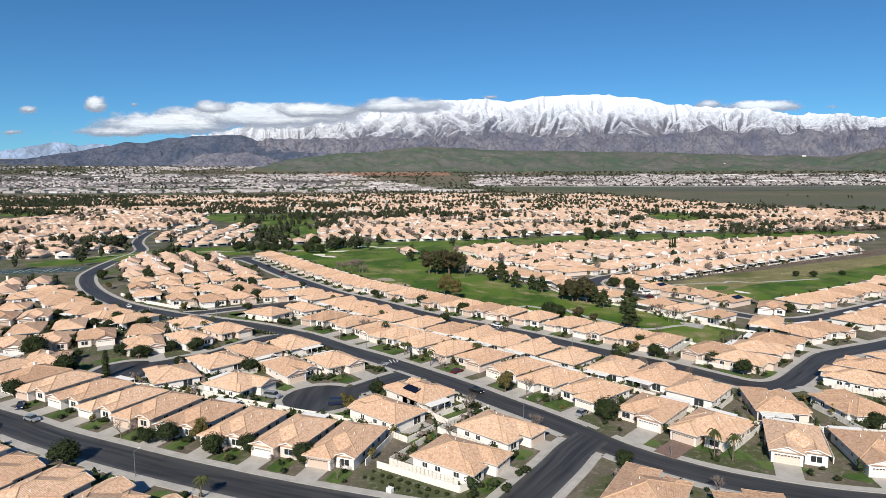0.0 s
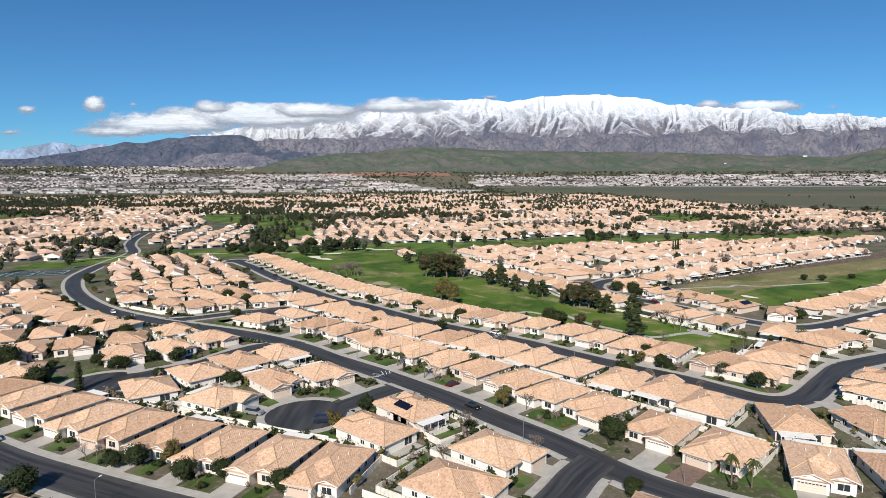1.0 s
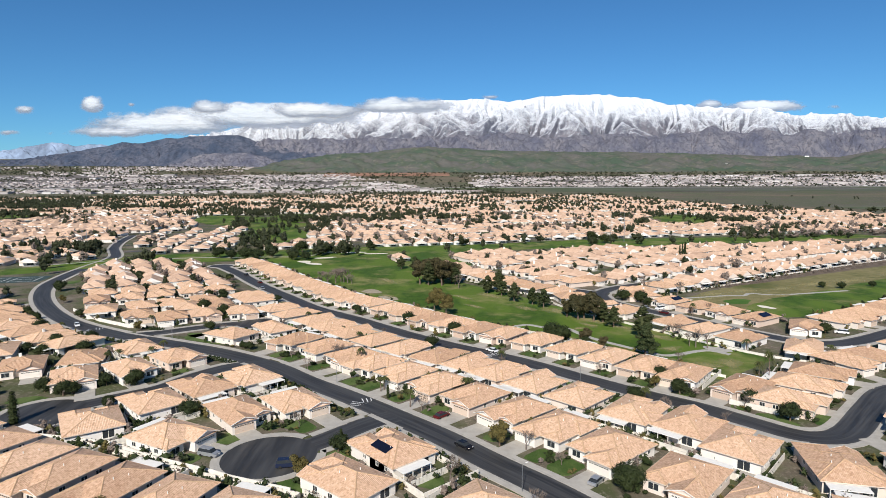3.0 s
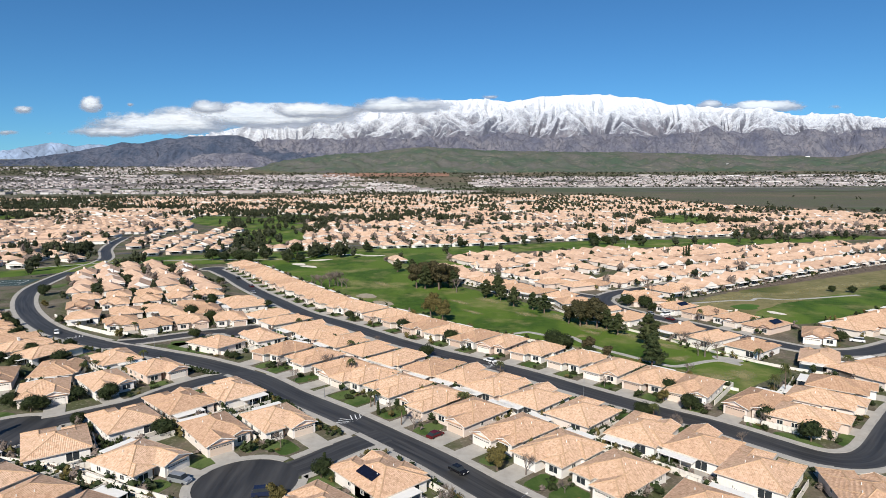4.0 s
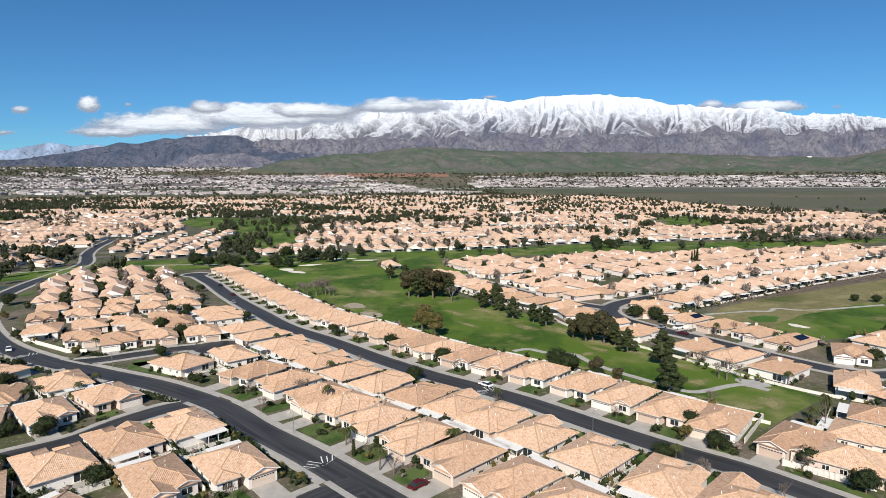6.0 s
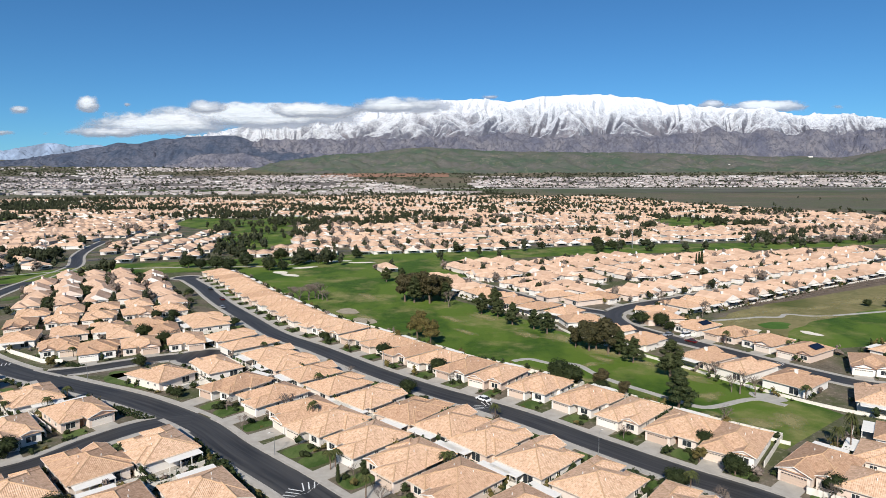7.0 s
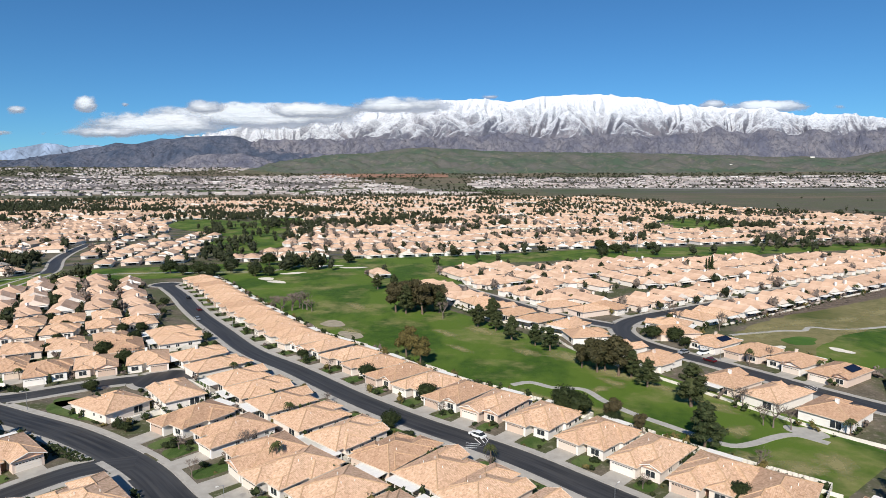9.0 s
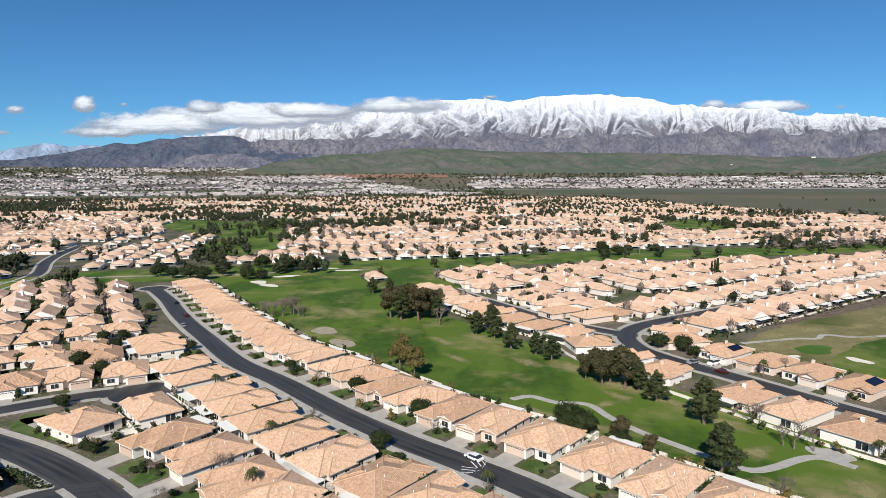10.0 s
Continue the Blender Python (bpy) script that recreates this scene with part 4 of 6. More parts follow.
# ---------------------------------------------------------------- golf course
def swath(name, points, widths, z, mat, label, category, wobble=0.0, seed=1):
    """A strip of varying width along a smooth line."""
    st, m = Line(points, 0, 6.0), Mesh()
    at = [st.near(p)[1] for p in points]
    r = random.Random(seed)
    half = [np.interp(s, at, widths) / 2 for s in st.s]
    lr = [(h * (1 + wobble * r.uniform(-1, 1)), h * (1 + wobble * r.uniform(-1, 1))) for h in half]
    for k in range(len(st.p) - 1):
        q = [st.p[k] - st.n[k] * lr[k][1], st.p[k + 1] - st.n[k + 1] * lr[k + 1][1], st.p[k + 1] + st.n[k + 1] * lr[k + 1][0], st.p[k] + st.n[k] * lr[k][0]]
        m.face([(*c, z) for c in q])
    structure(name, m, mat, label, category)


def pond_shape(name, x, y, rx, ry, turn, mat, label, category, z, depth=0.0, seed=1):
    """A rounded patch with a soft irregular edge; depth makes a raised lip."""
    r, n, m = random.Random(seed), 28, Mesh()
    ph = [r.uniform(0, 6.28) for _ in range(3)]
    ring = []
    for i in range(n):
        a = 2 * math.pi * i / n
        k = 1 + 0.13 * math.sin(2 * a + ph[0]) + 0.09 * math.sin(3 * a + ph[1]) + 0.05 * math.sin(5 * a + ph[2])
        ring.append(local(x, y, turn, rx * k * math.cos(a), ry * k * math.sin(a)))
    inner = [(x + (q[0] - x) * 0.8, y + (q[1] - y) * 0.8) for q in ring]
    m.face([(*q, z - depth) for q in inner])
    for i in range(n):
        j = (i + 1) % n
        m.face([(*ring[i], z), (*ring[j], z), (*inner[j], z - depth), (*inner[i], z - depth)])
    structure(name, m, mat, label, category)


swath("fairway", [(-95, 545), (-82, 500), (-40, 412), (-10, 368), (16, 337), (36, 308), (53, 289), (67, 272), (80, 255), (92, 238), (104, 222)], [100, 95, 73, 70, 62, 55, 54, 50, 48, 44, 34], 0.030, "fairway", "mown green golf fairway between the house rows", "golf course")
swath("fairway", [(-300, 430), (-262, 470), (-230, 503), (-170, 522), (-110, 540), (-40, 562), (60, 590), (150, 622), (250, 640), (360, 665), (480, 700)], [30, 44, 56, 62, 76, 70, 52, 62, 64, 52, 40], 0.036, "fairway", "green golf strip that crosses behind the houses", "golf course")
swath("fairway", [(134, 312), (150, 322), (172, 334), (205, 352), (260, 382), (340, 428), (430, 480)], [34, 56, 68, 76, 80, 92, 100], 0.033, "rough", "wide green golf hole with dry patches", "golf course", 0.04)
swath("fairway", [(150, 300), (162, 310), (182, 322), (213, 338), (268, 368), (348, 414), (438, 466)], [14, 28, 36, 40, 44, 52, 58], 0.037, "fairway", "greener half of the golf hole", "golf course", 0.06)
swath("bank", [(124, 365), (153, 376), (189, 395), (245, 429), (316, 470), (406, 522)], [5, 14, 20, 22, 24, 24], 0.040, "scrub", "brown planted bank above the golf hole", "bank", 0.05)
pond_shape("fairway", -18, 492, 62, 58, 20, "fairway", "open green turf beside the fairway", "golf course", 0.027, 0.0, 12)
courts, marks = Mesh(), Mesh()
corner = lambda u, v, z: (*local(-284, 400, 15, u, v), z)
courts.face([corner(u, v, 0.06) for u, v in ((-38, -13), (38, -13), (38, 13), (-38, 13))])
for k in range(4):
    u0 = -35 + 18 * k
    for a, b, c, d in ((0, 0.4, -9, 9), (14, 14.4, -9, 9), (0, 14.4, -9, -8.6), (0, 14.4, 8.6, 9), (0, 14.4, -0.2, 0.2)):
        marks.face([corner(u0 + u, v, 0.066) for u, v in ((a, c), (b, c), (b, d), (a, d))])
structure("tennis_court", courts, "court", "dark teal tennis courts by the club grounds", "tennis court")
structure("court_line", marks, "paint", "white lines painted on the tennis courts", "court line")
for k, (x, y, rx, ry, turn) in enumerate(((-101, 487, 8, 4, 120), (-91, 475, 7, 4, 140), (-90, 511, 9, 4, 20), (-35, 362, 6, 5.5, 120), (-24, 342, 6.5, 4.5, 130), (161, 318, 2.6, 4.2, 20), (141, 323, 3, 1.3, 10), (-77, 547, 14, 4, 5), (-52, 538, 9, 4, 5))):
    pond_shape("bunker", x, y, rx, ry, turn, "old_sand" if k in (3, 4) else "sand", "dull tan sand bunker sunk in the grass" if k in (3, 4) else "pale sand bunker sunk in the grass", "bunker", 0.16, 0.07, k)
pond_shape("putting_green", 154, 332, 8, 5.5, 20, "green", "smooth bright putting green", "golf green", 0.105, 0.0, 31)
for pts, w in (([(35, 281), (41, 283.5), (47.5, 278.5), (56, 277), (60, 267), (65, 258), (71, 250.5), (77, 243), (82, 238), (88, 239.2), (95, 242.7), (101, 244), (106, 239)], 2.3),
               ([(131, 341), (145, 345), (156, 348), (165, 348), (172, 354), (186, 350), (230, 362)], 2.2),
               ([(-300, 462), (-255, 495), (-200, 512), (-150, 517), (-110, 522), (-88, 560)], 2.4)):
    m = Mesh()
    ribbon(m, Line(pts, w), -w / 2, w / 2, 0.095, 0.09)
    structure("cart_path", m, "path", "narrow pale concrete cart path", "path")
def worn_patch(x, y, rx, ry, turn, z, seed):
    r, n, m = random.Random(seed), 22, Mesh()
    k = [r.uniform(0.8, 1.2) for _ in range(n)]

    def at(i, f):
        a = 2 * math.pi * i / n
        return (*local(x, y, turn, rx * f * k[i % n] * math.cos(a), ry * f * k[i % n] * math.sin(a)), z)

    for f0, f1 in ((0.02, 0.4), (0.4, 0.75), (0.75, 1.15)):
        for i in range(n):
            u = [1 - f0, 1 - f1]
            m.face([at(i, f0), at(i, f1), at(i + 1, f1), at(i + 1, f0)], [(u[0], 0), (u[1], 0), (u[1], 0), (u[0], 0)])
    structure("worn_turf", m, "worn", "worn dry tan patch in the turf", "worn turf")


for k, (x, y, rx, ry, turn) in enumerate(((89, 263.5, 9, 4, 130), (58, 312, 12, 6, 130), (45, 317, 8, 4, 125), (92, 226, 8, 4, 10), (101, 229, 7, 5, 60), (84, 231, 7, 3.5, 140), (30, 350, 12, 5, 125), (70, 292, 12, 5, 130),
                                          (53, 262, 8, 2.6, 150), (40, 272, 9, 3, 140), (-8, 420, 14, 6, 120), (88, 246.5, 6, 3, 30), (67, 283, 6, 3, 120), (61, 277, 6, 2.2, 30), (79, 280, 7, 3, 130), (15, 345, 11, 3.4, 125), (-30, 400, 12, 4, 118), (20, 322, 9, 2.4, 130), (-25, 350, 9, 4, 125), (44, 267, 6, 3, 140), (150, 352, 14, 5, 28), (172, 362, 16, 6, 28), (196, 368, 14, 5, 28), (225, 384, 20, 7, 28), (143, 340, 9, 4, 40), (185, 348, 10, 4, 25), (255, 396, 18, 7, 30), (300, 420, 20, 8, 30))):
    worn_patch(x, y, rx, ry, turn, 0.044 + 0.003 * k, 200 + k)
pond_shape("path_apron", 104.5, 245.5, 3.2, 5.0, 35, "path", "widened pale concrete end of the cart path", "path", 0.101, 0.0, 9)


# ---------------------------------------------------------------- trees
def leaves(mesh, centre, radius, count, size, r, squash=0.85):
    """Small leaf blades scattered over one clump."""
    c = Vector(centre)
    for _ in range(count):
        d = Vector((r.gauss(0, 1), r.gauss(0, 1), r.gauss(0.15, 1))).normalized()
        p = c + Vector((d.x, d.y, d.z * squash)) * radius * r.uniform(0.72, 1.08)
        n = (d + Vector((r.uniform(-0.8, 0.8), r.uniform(-0.8, 0.8), r.uniform(-0.5, 0.8)))).normalized()
        a = n.orthogonal().normalized()
        b = n.cross(a)
        t = r.uniform(0, 6.28)
        a, b = a * math.cos(t) + b * math.sin(t), b * math.cos(t) - a * math.sin(t)
        s = size * r.uniform(0.6, 1.3)
        mesh.face((p - a * s, p - b * s * 0.55, p + a * s, p + b * s * 0.55))


def core(mesh, centre, radius, r, squash=0.85):
    """The dark heart of a clump, a rough faceted lump."""
    rings, n = 4, 7
    pts = []
    for i in range(rings + 1):
        th = math.pi * i / rings
        pts.append([Vector(centre) + Vector((math.sin(th) * math.cos(6.283 * k / n), math.sin(th) * math.sin(6.283 * k / n), math.cos(th) * squash)) * radius * r.uniform(0.62, 0.86) for k in range(n)])
    for i in range(rings):
        for k in range(n):
            j = (k + 1) % n
            mesh.face((pts[i][k], pts[i + 1][k], pts[i + 1][j], pts[i][j]))


TREE_LABEL = {
    "round": ("dense round-crowned dark green tree", "tree"), "pine": ("tall open dark green pine on the golf course", "tree"),
    "olive": ("olive-yellow leafy tree with a slim trunk", "tree"), "bare": ("bare brown leafless tree with fine twigs", "tree"),
    "elm": ("broad brown-green leafy tree at the fairway edge", "tree"),
    "palm": ("palm with a slim trunk and drooping fronds", "palm tree"), "cypress": ("narrow dark columnar cypress", "tree"), "shrub": ("low clipped green garden shrub", "shrub"),
}


def build_tree(kind, seed):
    r = random.Random(f"{kind}{seed}")
    label, category = TREE_LABEL[kind]
    tree = None if kind == "shrub" else tagged(new("palm_tree" if kind == "palm" else "tree"), label, category, "trees")
    if kind == "shrub":
        tree = tagged(new("shrub", bpy.data.meshes.new("shrub")), label, category, "shrubs")
    trunk, crown = Mesh(), Mesh()
    if kind in ("round", "olive", "elm"):
        # about 5 m tall
        trunk.tube((0, 0, -0.05), (0.1, 0, 1.3), 0.18, 0.13, 7)
        clumps = [(0, 0, 3.1, 1.15)] + [(r.uniform(0.5, 1.55) * math.cos(a), r.uniform(0.5, 1.55) * math.sin(a), r.uniform(1.9, 4.3), r.uniform(0.5, 0.85)) for a in [k * 2.4 + r.uniform(-0.4, 0.4) for k in range(15)]] if kind != "round" else [(0, 0, 2.9, 1.75)] + [(1.3 * math.cos(a) * r.uniform(0.7, 1.1), 1.3 * math.sin(a) * r.uniform(0.7, 1.1), r.uniform(1.5, 3.9), r.uniform(0.85, 1.25)) for a in [k * 0.9 + r.uniform(-0.3, 0.3) for k in range(9)]]
        for x, y, z, q in clumps:
            trunk.tube((0.1, 0, 1.6), (x * 0.7, y * 0.7, z - 0.3), 0.08, 0.03, 5)
            core(crown, (x, y, z), q, r)
            leaves(crown, (x, y, z), q * 1.08, int(210 * q), 0.18, r)
        mat = {"round": "leaf_dark", "olive": "leaf_olive", "elm": "leaf_elm"}[kind]
    elif kind == "pine":
        # about 12 m tall
        trunk.tube((0, 0, -0.1), (0.2, 0.1, 5.5), 0.34, 0.22, 8)
        trunk.tube((0.2, 0.1, 5.5), (0.1, 0.3, 10.5), 0.22, 0.07, 7)
        for k in range(26):
            f = (k + 0.5) / 26
            h = 2.6 + 8.2 * f
            a, q = k * 2.4 + r.uniform(-0.5, 0.5), (2.7 * (1 - f) ** 0.5 + 0.25) * r.uniform(0.4, 1.15)
            x, y = q * math.cos(a), q * math.sin(a)
            trunk.tube((0.12, 0.1, h - 0.5), (x * 0.8, y * 0.8, h), 0.08, 0.03, 5)
            size = (1.35 - 0.5 * f) * r.uniform(0.7, 1.25)
            core(crown, (x, y, h), size, r, 0.6)
            leaves(crown, (x, y, h), size, int(170 * size), 0.22, r, 0.7)
        core(crown, (0.1, 0.2, 5.4), 2.1, r, 1.6)
        leaves(crown, (0.1, 0.2, 10.9), 0.7, 130, 0.22, r, 1.4)
        mat = "leaf_pine"
    elif kind == "bare":
        # about 6 m tall: forks of forks, with a haze of fine twigs
        tips = []

        def fork(p, d, length, rad, depth):
            q = p + d * length
            trunk.tube(p, q, rad, rad * 0.68, 5 if depth < 2 else 4)
            if depth >= 4:
                tips.append((q, d))
                return
            for _ in range(3 if depth < 3 else 2):
                e = (d + Vector((r.uniform(-0.75, 0.75), r.uniform(-0.75, 0.75), r.uniform(-0.1, 0.45)))).normalized()
                fork(q, e, length * r.uniform(0.62, 0.85), rad * 0.6, depth + 1)

        fork(Vector((0, 0, -0.05)), Vector((0, 0, 1)), 1.5, 0.15, 0)
        for q, d in tips:
            for _ in range(5):
                e = (d + Vector((r.uniform(-0.9, 0.9), r.uniform(-0.9, 0.9), r.uniform(-0.2, 0.7)))).normalized()
                t = q + e * r.uniform(0.4, 0.95)
                s = e.orthogonal().normalized() * 0.022
                crown.face((q - s, q + s, t))
        mat = "twig"
    elif kind == "palm":
        # about 6 m tall
        for k in range(5):
            trunk.tube((0.04 * k * k / 4, 0, -0.05 + 0.95 * k), (0.04 * (k + 1) ** 2 / 4, 0, 0.9 + 0.95 * k), 0.2 - 0.015 * k, 0.18 - 0.015 * k, 8)
        top = Vector((0.25, 0, 4.75))
        for k in range(26):
            a, lift = k * 2.4, r.uniform(-0.5, 1.1)
            d = Vector((math.cos(a), math.sin(a), 0))
            prev, w = top, 0.10
            for j in range(1, 7):
                f = j / 6
                p = top + d * (1.85 * f) + Vector((0, 0, lift * f * 1.3 - 1.9 * f * f))
                side = d.cross(Vector((0, 0, 1))) * (0.24 * math.sin(math.pi * min(1, f + 0.12)) + 0.02)
                drop = Vector((0, 0, -0.16))
                crown.face((prev, prev + side + drop, p + side + drop, p))
                crown.face((prev - side + drop, prev, p, p - side + drop))
                prev = p
        mat = "leaf_palm"
    elif kind == "cypress":
        trunk.tube((0, 0, -0.05), (0, 0, 1.0), 0.16, 0.14, 6)
        for k in range(9):
            h, q = 0.8 + k * 0.95, 0.75 * (1 - (k / 10) ** 2) + 0.12
            core(crown, (0, 0, h), q, r, 1.4)
            leaves(crown, (0, 0, h), q, 110, 0.15, r, 1.3)
        mat = "leaf_dark"
    else:
        crown.tube((0, 0, -0.05), (0, 0, 0.4), 0.06, 0.04, 5)
        for x, y, z, q in ((0, 0, 0.55, 0.6), (0.35, 0.2, 0.42, 0.42), (-0.3, 0.25, 0.45, 0.42)):
            core(crown, (x, y, z), q, r)
            leaves(crown, (x, y, z), q, 90, 0.1, r)
        mat = "leaf_dark"
    if kind == "shrub":
        tree.data = crown.mesh("shrub", [MAT[mat]])
        return tree
    part("trunk", trunk, "twig" if kind == "bare" else "bark", tree)
    part("crown", crown, mat, tree)
    return tree


SIZE = {"round": 5.0, "elm": 5.0, "olive": 5.0, "pine": 12.0, "bare": 6.0, "palm": 6.0, "cypress": 9.3, "shrub": 1.1}
TREES = []


def settle(x, y):
    """Moves a spot off the roads and out of the houses."""
    for _ in range(14):
        moved = False
        for st in STREET.values():
            d, _, p = st.near((x, y))
            if d < st.w / 2 + 2.4:
                v = np.array((x, y)) - p
                v = v / (np.hypot(*v) + 1e-6)
                x, y, moved = x + v[0] * 0.7, y + v[1] * 0.7, True
        for hx_, hy_, turn, kind, near in PLACED:
            if abs(hx_ - x) < 13 and abs(hy_ - y) < 13:
                a = radians(turn)
                u, v = (x - hx_) * math.cos(a) + (y - hy_) * math.sin(a), (y - hy_) * math.cos(a) - (x - hx_) * math.sin(a)
                w, d = KINDS[kind][0] / 2 + 1.3, KINDS[kind][1] / 2 + 1.6
                if abs(u) < w and abs(v) < d:
                    if w - abs(u) < d - abs(v):
                        u += math.copysign(0.8, u)
                    else:
                        v += math.copysign(0.8, v)
                    x, y = local(hx_, hy_, turn, u, v)
                    moved = True
        if not moved:
            break
    return x, y


def put_tree(kind, x, y, h, wide=1.0, z=0.0):
    if kind != "shrub":
        x, y = settle(x, y)
    seed = len(TREES) % (3 if kind in ("round", "pine", "bare") else 2)
    TREES.append((x, y))
    k = h / SIZE[kind]
    m = pose(x, y, z, 0, 0, (len(TREES) * 137.5) % 360) @ Matrix.Diagonal((k * wide, k * wide, k, 1))
    return copy_or_build((kind, seed), lambda: build_tree(kind, seed), m)


for x, y, h in ((82.8, 262.9, 13.0), (74.8, 236, 12.0), (76.1, 279, 9.5), (67.5, 295, 11.0), (74, 288, 9.5), (61.5, 301, 7.5), (29, 356, 10.5), (36, 349, 8.5), (41, 334, 10.4), (49.1, 326, 9.0),
                (53.4, 318.5, 9.5), (36, 365.5, 11.6), (-4, 383, 14.5), (5, 387.5, 14), (-14.6, 444, 10), (-24.5, 448, 9.7), (9, 402, 10.5), (0, 395, 12), (12, 384, 11)):
    put_tree("pine", x, y, h, 1.25)
for x, y, h in ((-9, 386, 15.0), (-2, 391, 16.5), (4, 381, 15.5), (10, 389, 14.5), (60.5, 298, 8.5), (64.5, 293.5, 12.0), (70.5, 290, 12.8), (58.2, 252.5, 6.5), (62.7, 245.2, 5)):
    put_tree("elm", x, y, h, 0.85 + 0.04 * (int(x) % 6))
for x, y, h in ((6, 301.6, 11.2), (0.7, 311.8, 11.8)):
    put_tree("olive", x, y, h, 0.85)
for x, y, h in ((-64, 386, 10.5), (-58, 397, 11), (-53, 391, 10), (-69, 391, 9.5), (-60, 390, 11), (-55.6, 393, 10.5), (-66, 396, 8), (-62, 400, 8.5), (-50, 388, 7), (13.7, 372, 10.3), (97, 262.6, 7), (97.7, 248.4, 9), (101.4, 247, 7), (96, 250, 6.5), (82, 226, 6), (63.6, 245.6, 5), (122.6, 366.7, 7.9),
                (129.6, 348, 9.0), (116.5, 380, 9), (95, 263, 7.5), (-124, 379, 6), (-98, 309, 6), (-115, 363, 6.5), (1.5, 134, 5), (6.2, 149, 7.5), (19, 134.5, 6), (-78, 131, 5), (26, 166, 6), (-35, 240, 6), (-30, 234, 6), (-41, 222, 5), (-1, 188, 5), (87, 190, 5), (-92, 305, 6)):
    put_tree("bare", x, y, h, 1.6 if -72 < x < -48 and y > 380 else 1.15)
for x, y, h in ((-7.6, 284, 6.2), (10.7, 266.7, 5.9), (3.2, 252.5, 5.2), (-33, 311, 4.5), (72.7, 199.6, 5.2), (89.6, 192.6, 5), (93, 180, 5.8), (62, 198.7, 5), (-81, 121.8, 6.4), (-112, 137, 5.0), (-69.8, 127, 4.3), (-64, 133, 5.5), (-120.6, 179.4, 7.2),
                (-19, 163, 5), (-61.3, 183.7, 5.5), (-90.6, 210.7, 4), (-105, 200.7, 5.2), (-87, 192, 3.6), (-143, 205.5, 8.5), (-89.2, 209.1, 5.6), (-96.6, 208.1, 4.8), (-104, 203.6, 4.5), (-88.3, 193.7, 3.6), (-124.3, 244.3, 5), (-65.9, 246.4, 3.4), (-68.5, 248, 2.8), (-91.6, 275.8, 4.5), (-150, 222, 5), (-158, 246, 5), (-172, 262, 4.5), (-190, 300, 5), (-205, 318, 5), (-160, 300, 4.5), (-146, 350, 5), (-130, 318, 4.5), (-85, 330, 4.5), (-75, 318, 4), (-100, 340, 5), (-128, 402, 5), (-165, 231.5, 4.5), (-145.4, 254.8, 5.5), (-135.3, 242.5, 5), (-132, 260, 4.5), (-210.6, 365.6, 7), (-183, 365, 5.5), (-177, 295.6, 4), (-110, 203, 5), (-128, 246, 4.5), (-184, 371, 6.5), (-115, 352, 5), (-105, 314, 7), (-118, 379, 4), (-139, 335, 4), (99.5, 335, 7), (104, 335, 7), (107, 322, 4.5), (47.4, 262, 7.5), (75, 210, 5.2), (49.4, 255, 7.6), (46, 257, 6.5), (57.7, 250, 4.5), (39.7, 122.7, 4.0), (42, 145.5, 6.5), (-45, 128, 5), (-30, 122.5, 5), (-51, 128, 5.2)):
    put_tree("round", x, y, h, 1.1)
for x, y, h in ((-24.9, 151.4, 5), (17.8, 166, 6.2), (-55, 132.5, 5.4), (68, 206, 4), (-120, 268, 4.5), (-188, 332, 4.5)):
    put_tree("olive", x, y, h)
for x, y, h in ((26, 230, 5.6), (-23.5, 229.6, 7.5), (-4.2, 190, 6.2), (-13.4, 202.3, 5.4), (-12, 204, 5.2), (103, 208.6, 12), (100, 208.6, 8.5), (-46, 107.5, 5.6), (58.4, 123.2, 8.5), (62.4, 123.2, 7.2), (-97, 236, 5.5), (-106, 233, 5), (-155, 268, 5), (-112.6, 229, 4.5),
                (10.8, 202, 5.6), (65, 197, 5.5), (-26, 254, 5.6), (-99.7, 239.4, 5.5), (118, 300.4, 7), (12, 203, 5), (139, 290, 5)):
    put_tree("palm", x, y, h, min(1.0, 5.2 / h))
for x, y, h in ((-175, 512, 11), (-163, 504, 9), (-150, 500, 12), (-140, 498, 10), (-136, 520, 11), (-112, 498, 9), (-103, 500, 8), (-96, 535, 10), (-118, 552, 12), (-60, 565, 9), (222, 372, 4), (231, 369, 4.5), (252, 374, 4), (150, 610, 10), (165, 625, 11), (178, 640, 9), (160, 655, 11)):
    put_tree("round", x, y, h, 1.15)
for k in range(5):
    put_tree("cypress", 191 + 2.4 * k, 511 + k, 11 + k % 3)
put_tree("cypress", -21.2, 167.0, 5.0, 1.5)
put_tree("cypress", -104, 179.3, 9.0, 1.7)
put_tree("cypress", -15.6, 192.0, 4.2, 1.5)

# leafless trees in some front yards
for n, (x, y, turn, kind, near) in enumerate(PLACED):
    if near and n % 4 == 1:
        w, d, side = KINDS[kind][:3]
        q = local(x, y, turn, -side * (w / 2 - 1.5), -d / 2 - 2.5)
        if not on_road(q, None, 2.6):
            put_tree("bare", *q, 3.6 + 0.2 * (n % 7), 1.25)
# garden shrubs beside the nearer houses
for n, (x, y, turn, kind, near) in enumerate(PLACED):
    if near:
        r = random.Random(900 + n)
        w, d, side = KINDS[kind][:3]
        for u, v in ((-side * (w / 2 - 1.0), -d / 2 + 0.4), (-side * (w / 2 + 0.8), -d / 2 - 3.5), (r.uniform(-4, 4), d / 2 + 4.5))[: 2 + n % 2]:
            q = local(x, y, turn, u + r.uniform(-0.5, 0.5), v + r.uniform(-0.4, 0.4))
            if not on_road(q, None, 2.3):
                put_tree("shrub", *q, r.uniform(0.8, 1.7), r.uniform(0.9, 1.3))
